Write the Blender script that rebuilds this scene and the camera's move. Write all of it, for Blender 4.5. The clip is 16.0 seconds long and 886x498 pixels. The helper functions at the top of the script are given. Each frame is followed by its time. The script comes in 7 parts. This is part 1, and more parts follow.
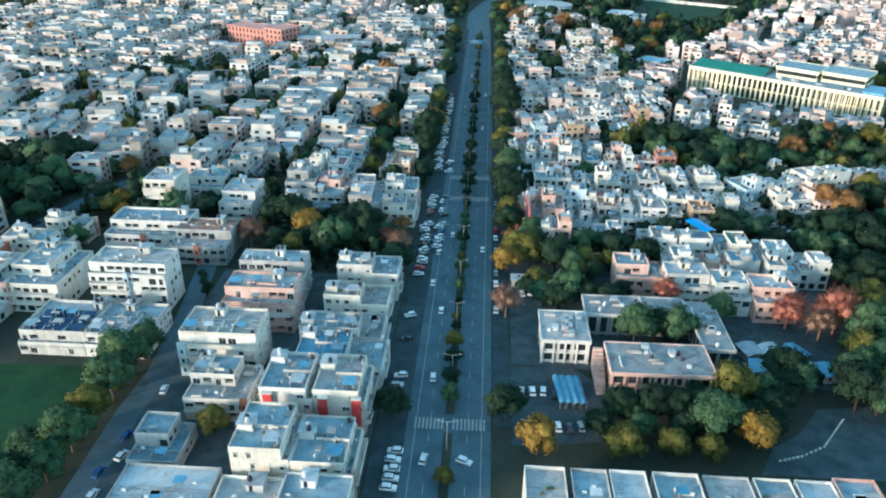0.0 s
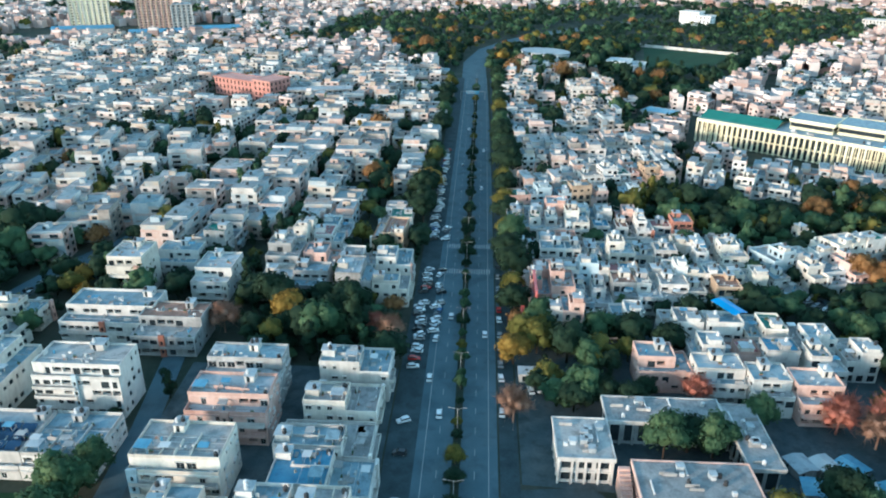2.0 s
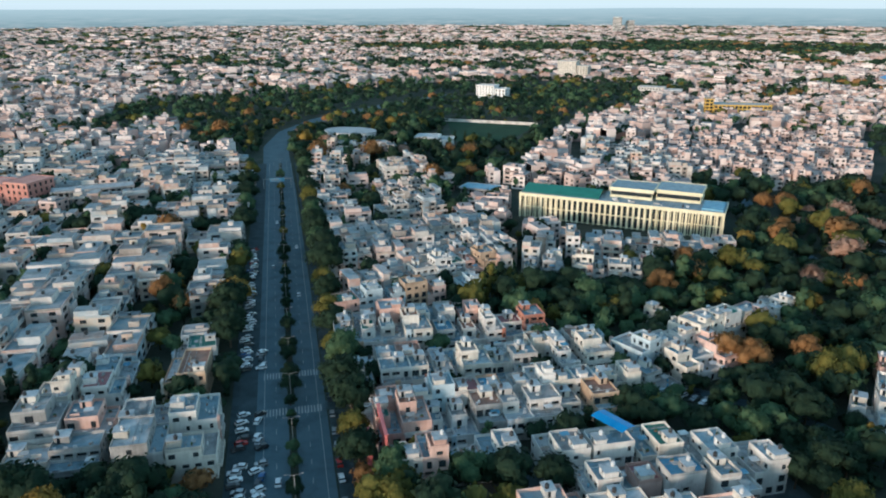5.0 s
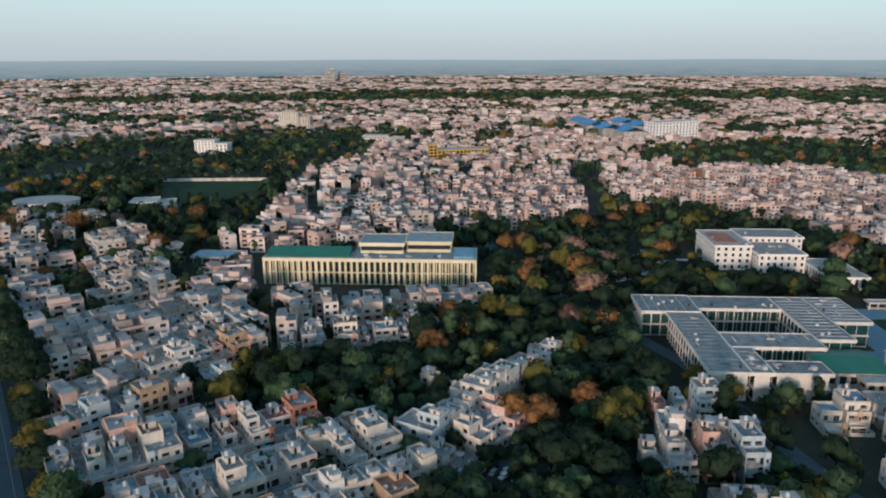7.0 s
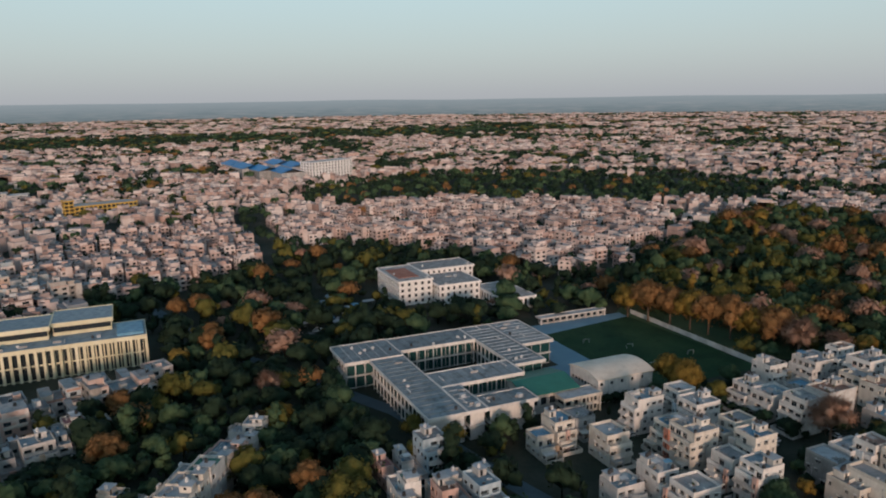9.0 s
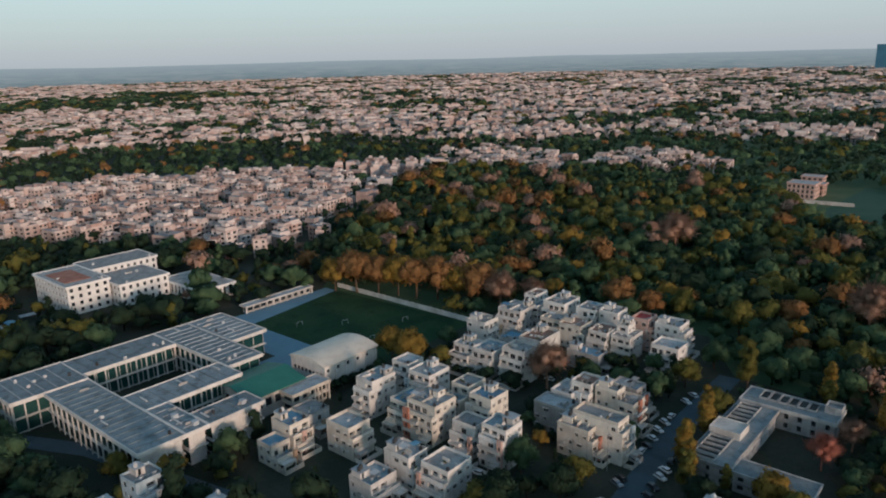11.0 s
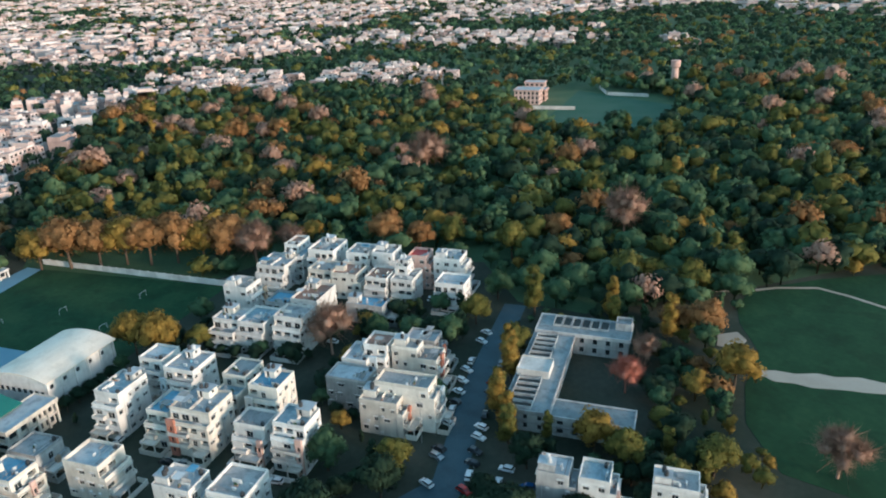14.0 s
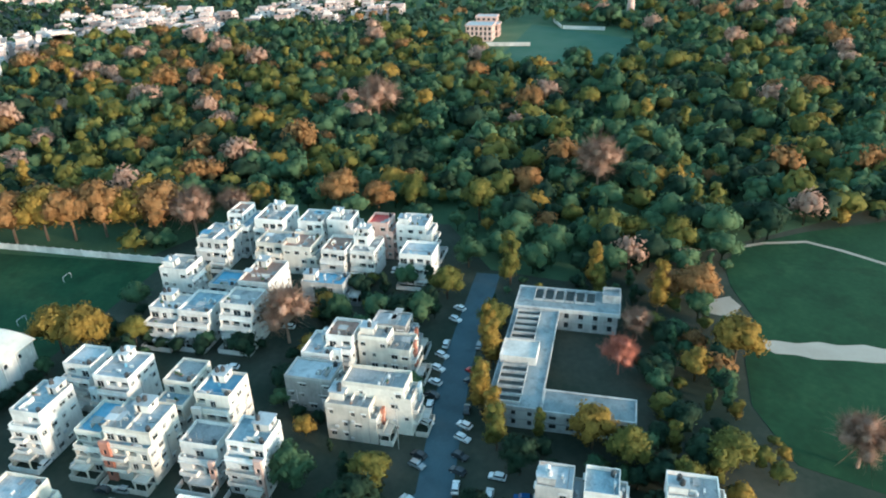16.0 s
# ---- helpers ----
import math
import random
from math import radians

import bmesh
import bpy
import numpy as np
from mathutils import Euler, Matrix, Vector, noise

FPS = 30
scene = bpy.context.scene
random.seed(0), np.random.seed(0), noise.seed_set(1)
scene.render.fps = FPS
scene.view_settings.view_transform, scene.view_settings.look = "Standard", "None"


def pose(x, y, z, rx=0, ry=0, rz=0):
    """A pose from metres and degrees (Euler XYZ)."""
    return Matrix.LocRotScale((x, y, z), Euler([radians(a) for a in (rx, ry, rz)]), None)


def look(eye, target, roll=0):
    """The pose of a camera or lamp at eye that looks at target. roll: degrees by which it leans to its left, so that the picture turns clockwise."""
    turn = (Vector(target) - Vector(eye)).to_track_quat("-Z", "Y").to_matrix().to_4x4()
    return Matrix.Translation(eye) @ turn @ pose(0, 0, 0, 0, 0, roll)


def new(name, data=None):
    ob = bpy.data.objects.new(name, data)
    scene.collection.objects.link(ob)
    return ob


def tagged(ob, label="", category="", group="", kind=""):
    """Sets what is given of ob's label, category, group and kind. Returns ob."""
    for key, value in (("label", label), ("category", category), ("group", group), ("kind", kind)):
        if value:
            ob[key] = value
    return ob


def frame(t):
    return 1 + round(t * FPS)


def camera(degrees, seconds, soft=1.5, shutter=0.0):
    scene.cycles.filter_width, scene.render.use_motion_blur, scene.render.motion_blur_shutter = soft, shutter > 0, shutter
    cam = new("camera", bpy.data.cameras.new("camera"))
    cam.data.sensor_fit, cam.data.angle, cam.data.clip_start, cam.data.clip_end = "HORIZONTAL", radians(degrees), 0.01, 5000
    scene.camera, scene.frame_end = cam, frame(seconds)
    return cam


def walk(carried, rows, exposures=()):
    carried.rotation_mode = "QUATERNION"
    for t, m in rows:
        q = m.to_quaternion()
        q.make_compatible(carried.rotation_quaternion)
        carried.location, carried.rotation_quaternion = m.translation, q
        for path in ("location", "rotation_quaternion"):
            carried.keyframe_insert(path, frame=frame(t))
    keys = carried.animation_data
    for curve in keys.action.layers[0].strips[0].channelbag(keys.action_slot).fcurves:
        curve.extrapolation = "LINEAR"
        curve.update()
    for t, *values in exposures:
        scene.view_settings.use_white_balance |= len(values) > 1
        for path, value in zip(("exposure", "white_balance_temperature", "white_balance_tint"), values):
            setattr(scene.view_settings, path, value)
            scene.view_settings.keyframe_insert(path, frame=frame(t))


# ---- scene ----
cam = camera(62.35, 16.0, soft=2.0)
EYE, TURN = 128.7, 5.8
ROWS = [
    (0.0, 0.00, 0.00, 0.00, -2.29, -27.17, -0.52),
    (0.5, 0.05, 7.90, 0.14, -2.30, -26.43, -0.49),
    (1.0, 0.35, 16.35, 0.26, -2.32, -25.64, -0.43),
    (1.5, 0.65, 24.85, 0.40, -2.42, -24.89, -0.36),
    (2.0, 1.00, 33.35, 0.52, -2.75, -24.11, -0.28),
    (2.5, 1.35, 41.95, 0.56, -4.05, -23.33, -0.23),
    (3.0, 1.90, 50.75, 0.40, -6.14, -22.45, -0.17),
    (5.5, 6.35, 96.68, -6.28, -22.92, -17.34, 0.08),
    (6.0, 8.04, 105.71, -6.47, -28.30, -16.42, 0.04),
    (6.5, 10.20, 114.05, -6.55, -33.62, -15.54, 0.04),
    (7.0, 12.95, 122.17, -6.58, -39.78, -14.64, 0.12),
    (7.5, 16.05, 129.43, -6.54, -45.92, -13.81, 0.27),
    (8.0, 19.75, 136.46, -6.67, -52.62, -12.95, 0.42),
    (8.5, 24.16, 143.18, -6.94, -59.34, -12.18, 0.61),
    (9.0, 28.97, 149.37, -7.22, -66.69, -11.72, 0.80),
    (9.5, 33.82, 154.70, -7.28, -73.59, -11.92, 0.98),
    (10.0, 39.06, 159.35, -7.35, -80.72, -12.69, 1.11),
    (12.5, 72.37, 171.19, -9.02, -104.91, -18.24, 1.68),
    (13.0, 78.85, 171.53, -9.07, -108.64, -19.43, 1.74),
    (13.5, 85.75, 171.42, -9.11, -111.80, -20.58, 1.77),
    (14.0, 92.95, 170.57, -9.18, -114.40, -21.71, 1.83),
    (14.5, 99.98, 169.51, -9.24, -116.27, -22.75, 1.88),
    (15.0, 107.01, 167.96, -9.33, -117.36, -23.94, 1.95),
    (15.5, 114.03, 166.05, -9.40, -118.19, -25.30, 2.01),
    (16.0, 121.35, 163.70, -9.50, -119.02, -26.91, 2.06),
]
EXPOSURES = [(0.0, 1.48, 4950, -19), (3.0, 1.31, 5050, -15), (5.5, 0.62, 5300, -11), (7.0, 0.2, 5600, -4), (9.0, -0.17, 6000, 1), (10.0, -0.13, 5950, 0), (12.5, 0.4, 5350, -9), (14.0, 1.11, 5250, -13), (16.0, 1.72, 5250, -18)]
walk(cam, [(t, pose(0, 0, EYE, 0, 0, TURN) @ pose(x, y, z, 90 + pitch, roll, yaw)) for t, x, y, z, yaw, pitch, roll in ROWS], EXPOSURES)

# ---- light: a low hazy sun in the west, blue evening sky ----
SUN_YAW, SUN_UP = 127.0, 9.0      # yaw counter-clockwise from +y
sun_way = Vector((-math.sin(radians(SUN_YAW)) * math.cos(radians(SUN_UP)), math.cos(radians(SUN_YAW)) * math.cos(radians(SUN_UP)), math.sin(radians(SUN_UP))))
world = bpy.data.worlds.new("evening_sky")
scene.world = world
world.use_nodes = True
wt = world.node_tree
sky = wt.nodes.new("ShaderNodeTexSky")
sky.sky_type, sky.sun_disc = "NISHITA", False
sky.sun_elevation = radians(SUN_UP)
sky.sun_rotation = radians(-SUN_YAW)
sky.air_density, sky.dust_density, sky.ozone_density = 1.0, 1.0, 2.0
wt.nodes["Background"].inputs["Strength"].default_value = 0.15
haze = wt.nodes.new("ShaderNodeMixRGB")            # haze greys the sky, most of all low down
tones, lift = wt.nodes.new("ShaderNodeValToRGB"), wt.nodes.new("ShaderNodeVectorMath")
lift.operation = "SCALE"
lift.inputs["Scale"].default_value = 6.6
for k, (at, c) in enumerate(((0.0, (0.53, 0.50, 0.53)), (0.06, (0.64, 0.64, 0.65)), (0.16, (0.76, 0.83, 0.82)), (1.0, (0.60, 0.72, 0.78)))):
    stop = tones.color_ramp.elements[k] if k < 2 else tones.color_ramp.elements.new(at)
    stop.position, stop.color = at, (*c, 1)
way, up_, thick_ = wt.nodes.new("ShaderNodeTexCoord"), wt.nodes.new("ShaderNodeSeparateXYZ"), wt.nodes.new("ShaderNodeMapRange")
thick_.inputs[1].default_value, thick_.inputs[2].default_value = 0.0, 0.6
thick_.inputs[3].default_value, thick_.inputs[4].default_value = 0.9, 0.12
wt.links.new(way.outputs["Generated"], up_.inputs[0])
wt.links.new(up_.outputs["Z"], thick_.inputs[0])
wt.links.new(up_.outputs["Z"], tones.inputs[0])
wt.links.new(tones.outputs[0], lift.inputs[0])
wt.links.new(lift.outputs[0], haze.inputs["Color2"])
wt.links.new(thick_.outputs[0], haze.inputs["Fac"])
wt.links.new(sky.outputs[0], haze.inputs["Color1"])
wt.links.new(haze.outputs[0], wt.nodes["Background"].inputs["Color"])
sun = new("sun", bpy.data.lights.new("sun", "SUN"))
sun.data.energy, sun.data.angle, sun.data.color = 2.8, radians(7.0), (1.0, 0.62, 0.46)
sun.matrix_world = look(sun_way * 500, (0, 0, 0))


# ---- materials ----
def material(name, colours, size=4.0, rough=0.85, bump=0.0, grain=0.35, by="object", spread=0.25, metal=0.0, fine=None, streak=False, stain=0.0, relief=0.1):
    """Noise between the colours at two scales; by: whose random number shifts the tone."""
    mat = bpy.data.materials.new(name)
    mat.use_nodes = True
    t = mat.node_tree
    bsdf = t.nodes["Principled BSDF"]
    bsdf.inputs["Roughness"].default_value, bsdf.inputs["Metallic"].default_value = rough, metal
    if rough >= 0.9 or by == "island":             # earth, turf and leaves hardly gleam
        bsdf.inputs["Specular IOR Level"].default_value = 0.24
    place = t.nodes.new("ShaderNodeNewGeometry")
    big, small = t.nodes.new("ShaderNodeTexNoise"), t.nodes.new("ShaderNodeTexNoise")
    big.inputs["Scale"].default_value, big.inputs["Detail"].default_value = 1.0 / size, 5.0
    small.inputs["Scale"].default_value, small.inputs["Detail"].default_value = fine or 9.0 / size, 6.0
    t.links.new(place.outputs["Position"], big.inputs["Vector"])
    if streak:                                      # rain streaks run down the wall
        stretch = t.nodes.new("ShaderNodeMapping")
        stretch.inputs["Scale"].default_value = (1, 1, 0.14)
        t.links.new(place.outputs["Position"], stretch.inputs[0])
        t.links.new(stretch.outputs[0], small.inputs["Vector"])
    else:
        t.links.new(place.outputs["Position"], small.inputs["Vector"])
    mix = t.nodes.new("ShaderNodeMath")
    mix.operation = "MULTIPLY_ADD"
    t.links.new(small.outputs["Fac"], mix.inputs[0])
    mix.inputs[1].default_value = grain
    t.links.new(big.outputs["Fac"], mix.inputs[2])
    shift = t.nodes.new("ShaderNodeMath")
    shift.operation = "MULTIPLY_ADD"
    if by == "object":
        t.links.new(t.nodes.new("ShaderNodeObjectInfo").outputs["Random"], shift.inputs[0])
    else:
        t.links.new(place.outputs["Random Per Island"], shift.inputs[0])
    shift.inputs[1].default_value = spread * 2
    t.links.new(mix.outputs[0], shift.inputs[2])
    ramp = t.nodes.new("ShaderNodeValToRGB")
    lo, hi = 0.36 + grain * 0.4, 0.64 + grain * 0.6 + spread * 2
    while len(ramp.color_ramp.elements) < len(colours):
        ramp.color_ramp.elements.new(0.5)
    for i, c in enumerate(colours):
        ramp.color_ramp.elements[i].position = i / max(1, len(colours) - 1)
        ramp.color_ramp.elements[i].color = (*c, 1)
    span = t.nodes.new("ShaderNodeMapRange")
    span.inputs[1].default_value, span.inputs[2].default_value = lo, hi
    t.links.new(shift.outputs[0], span.inputs[0])
    t.links.new(span.outputs[0], ramp.inputs[0])
    if stain:                                       # damp patches with an edge of their own
        blot, edge, wet = t.nodes.new("ShaderNodeTexNoise"), t.nodes.new("ShaderNodeMapRange"), t.nodes.new("ShaderNodeMixRGB")
        blot.inputs["Scale"].default_value, blot.inputs["Detail"].default_value = 1.3 / size, 8.0
        blot.inputs["Roughness"].default_value = 0.62
        edge.inputs[1].default_value, edge.inputs[2].default_value, edge.inputs[4].default_value = 0.50, 0.62, stain
        wet.inputs["Color2"].default_value = (*[c * 0.55 for c in colours[0]], 1)
        t.links.new(place.outputs["Position"], blot.inputs["Vector"])
        t.links.new(blot.outputs["Fac"], edge.inputs[0])
        t.links.new(edge.outputs[0], wet.inputs["Fac"])
        t.links.new(ramp.outputs[0], wet.inputs["Color1"])
        t.links.new(wet.outputs[0], bsdf.inputs["Base Color"])
    else:
        t.links.new(ramp.outputs[0], bsdf.inputs["Base Color"])
    if bump:
        b = t.nodes.new("ShaderNodeBump")
        b.inputs["Strength"].default_value, b.inputs["Distance"].default_value = min(1, bump), relief
        t.links.new(small.outputs["Fac"], b.inputs["Height"])
        t.links.new(b.outputs[0], bsdf.inputs["Normal"])
    return mat


ASPHALT = material("asphalt", [(0.036, 0.066, 0.084), (0.056, 0.093, 0.116), (0.086, 0.124, 0.147)], 9, 0.8, 0.2, fine=1.5, stain=0.35)
PAVING = material("paving", [(0.028, 0.042, 0.048), (0.055, 0.074, 0.082), (0.105, 0.122, 0.126)], 6, 0.9, 0.2, stain=0.4)
SOIL = material("dry_ground", [(0.014, 0.024, 0.016), (0.028, 0.038, 0.026), (0.075, 0.072, 0.056)], 22, 0.95, 0.3, fine=0.6)
GRASS = material("grass", [(0.008, 0.030, 0.011), (0.016, 0.050, 0.019), (0.034, 0.074, 0.028)], 14, 0.95, 0.3, grain=0.6, fine=0.5, stain=0.35)
SAND = material("sand", [(0.30, 0.26, 0.21), (0.42, 0.38, 0.32)], 8, 0.95, 0.2)
PAINT = material("road_paint", [(0.16, 0.16, 0.16), (0.42, 0.42, 0.41)], 2, 0.7)
WALLS = [
    material("white_plaster", [(0.35, 0.335, 0.31), (0.55, 0.53, 0.495), (0.69, 0.67, 0.63)], 5, 0.85, 0.1, grain=0.65, fine=1.1, streak=True, stain=0.22),
    material("cream_plaster", [(0.42, 0.385, 0.33), (0.60, 0.56, 0.49), (0.74, 0.70, 0.625)], 5, 0.85, 0.1, grain=0.65, fine=1.1, streak=True, stain=0.25),
    material("grey_plaster", [(0.19, 0.19, 0.185), (0.34, 0.34, 0.33), (0.52, 0.51, 0.49)], 5, 0.88, 0.1, grain=0.65, fine=1.1, streak=True, stain=0.3),
    material("pink_plaster", [(0.38, 0.23, 0.19), (0.54, 0.37, 0.31), (0.66, 0.49, 0.43)], 5, 0.85, 0.1, grain=0.65, fine=1.1, streak=True, stain=0.25),
    material("brick_red_wall", [(0.24, 0.09, 0.06), (0.36, 0.15, 0.10), (0.46, 0.24, 0.18)], 4, 0.88, 0.2, stain=0.2),
    material("pale_blue_plaster", [(0.28, 0.35, 0.39), (0.42, 0.50, 0.54), (0.54, 0.62, 0.66)], 5, 0.85, 0.1, grain=0.65, fine=1.1, streak=True, stain=0.25),
    material("tan_plaster", [(0.30, 0.21, 0.14), (0.44, 0.33, 0.23), (0.56, 0.45, 0.34)], 5, 0.86, 0.1, grain=0.65, fine=1.1, streak=True, stain=0.25),
    material("fresh_white_wall_paint", [(0.48, 0.465, 0.44), (0.64, 0.62, 0.585), (0.74, 0.72, 0.685)], 5, 0.85, 0.1, grain=0.75, fine=1.3, streak=True, stain=0.28),
]
ROOF = material("roof_screed", [(0.17, 0.175, 0.18), (0.31, 0.31, 0.305), (0.46, 0.45, 0.43)], 4, 0.8, 0.15, grain=0.8, stain=0.5)
SCHOOL_ROOF = material("weathered_school_roof", [(0.12, 0.15, 0.165), (0.19, 0.23, 0.25), (0.30, 0.34, 0.36)], 5, 0.85, 0.15, grain=0.8, stain=0.55)
ROOF_BLUE = material("blue_grey_roof_screed", [(0.14, 0.195, 0.23), (0.22, 0.295, 0.34), (0.34, 0.42, 0.455)], 3, 0.75, 0.15, grain=0.8, stain=0.45)
ROOF_PALE = material("roof_whitewash", [(0.27, 0.29, 0.30), (0.37, 0.40, 0.42), (0.50, 0.53, 0.545)], 4, 0.7, 0.15, grain=0.8, stain=0.45)
ROOF_TILE = material("terracotta_roof_tiles", [(0.20, 0.11, 0.08), (0.32, 0.19, 0.14), (0.42, 0.28, 0.22)], 3, 0.8, 0.15, grain=0.7, stain=0.4)
GLASS = material("window_glass", [(0.015, 0.02, 0.025), (0.04, 0.05, 0.055)], 3, 0.15)
CONCRETE = material("concrete", [(0.22, 0.22, 0.21), (0.34, 0.33, 0.32), (0.44, 0.43, 0.41)], 3, 0.9, 0.2, grain=0.6, stain=0.3)
TANK = material("black_tank", [(0.02, 0.02, 0.022), (0.05, 0.05, 0.05)], 2, 0.5)
TANK_PALE = material("pale_tank", [(0.42, 0.42, 0.42), (0.62, 0.62, 0.61)], 2, 0.5)
BARK = material("bark", [(0.05, 0.035, 0.025), (0.12, 0.09, 0.065)], 1, 0.95, 0.4)
BLUE_SHEET = material("blue_sheet", [(0.06, 0.17, 0.28), (0.11, 0.27, 0.40), (0.19, 0.36, 0.47)], 3, 0.5, grain=0.6, stain=0.3)
TEAL_ROOF = material("green_sheet_roof", [(0.02, 0.12, 0.09), (0.04, 0.20, 0.15)], 5, 0.6)
RED = material("red_paint", [(0.32, 0.03, 0.03), (0.5, 0.06, 0.05)], 3, 0.6)
YELLOW = material("pale_yellow_paint", [(0.52, 0.47, 0.30), (0.66, 0.61, 0.42), (0.76, 0.72, 0.54)], 6, 0.8, 0.1, stain=0.15)


def foliage(name, colours):
    """Leaves that let some light through."""
    mat = material(name, colours, 5, 0.85, 0.9, grain=0.9, fine=2.3, by="island", spread=0.22, relief=0.4)
    t = mat.node_tree
    leaf, thin, blend = t.nodes["Principled BSDF"], t.nodes.new("ShaderNodeBsdfTranslucent"), t.nodes.new("ShaderNodeMixShader")
    t.links.new(leaf.inputs["Base Color"].links[0].from_socket, thin.inputs["Color"])
    blend.inputs[0].default_value = 0.3
    t.links.new(leaf.outputs[0], blend.inputs[1])
    t.links.new(thin.outputs[0], blend.inputs[2])
    t.links.new(blend.outputs[0], t.nodes["Material Output"].inputs["Surface"])
    return mat


LEAVES = {
    "dark": foliage("dark_leaves", [(0.013, 0.028, 0.016), (0.024, 0.047, 0.026), (0.044, 0.074, 0.038)]),
    "green": foliage("green_leaves", [(0.036, 0.074, 0.038), (0.072, 0.126, 0.062), (0.130, 0.188, 0.086)]),
    "olive": foliage("olive_leaves", [(0.065, 0.072, 0.018), (0.130, 0.128, 0.030), (0.22, 0.195, 0.048)]),
    "yellow": foliage("yellow_leaves", [(0.14, 0.098, 0.020), (0.26, 0.175, 0.036), (0.40, 0.27, 0.065)]),
    "rust": foliage("rust_leaves", [(0.14, 0.076, 0.030), (0.27, 0.146, 0.056), (0.41, 0.235, 0.098)]),
    "pink": foliage("bare_pink_twigs", [(0.25, 0.15, 0.105), (0.40, 0.255, 0.185), (0.56, 0.385, 0.295)]),
    "coral": foliage("coral_red_leaves", [(0.38, 0.13, 0.09), (0.55, 0.22, 0.16), (0.66, 0.33, 0.26)]),
}
TOWN = material("town_plaster", [(0.16, 0.15, 0.14), (0.38, 0.34, 0.30), (0.60, 0.57, 0.53), (0.50, 0.34, 0.28), (0.66, 0.63, 0.60), (0.34, 0.41, 0.45), (0.54, 0.46, 0.37), (0.40, 0.20, 0.15)], 12, 0.88, by="island", spread=0.8, grain=0.3, stain=0.25)
TOWN_ROOF = material("town_roofs", [(0.11, 0.115, 0.12), (0.22, 0.235, 0.245), (0.38, 0.385, 0.385), (0.20, 0.26, 0.29), (0.31, 0.30, 0.285), (0.26, 0.165, 0.135)], 5, 0.85, by="island", spread=0.8, stain=0.4)
CITY = material("far_city_plaster", [(0.15, 0.11, 0.10), (0.38, 0.28, 0.25), (0.54, 0.44, 0.40), (0.72, 0.66, 0.63), (0.46, 0.31, 0.26), (0.64, 0.57, 0.54), (0.34, 0.20, 0.16)], 30, 0.9, by="island", spread=0.8, grain=0.2)
CITY_ROOF = material("far_city_roofs", [(0.11, 0.11, 0.12), (0.22, 0.22, 0.22), (0.36, 0.35, 0.35), (0.29, 0.22, 0.20), (0.24, 0.27, 0.30)], 9, 0.85, by="island", spread=0.8)


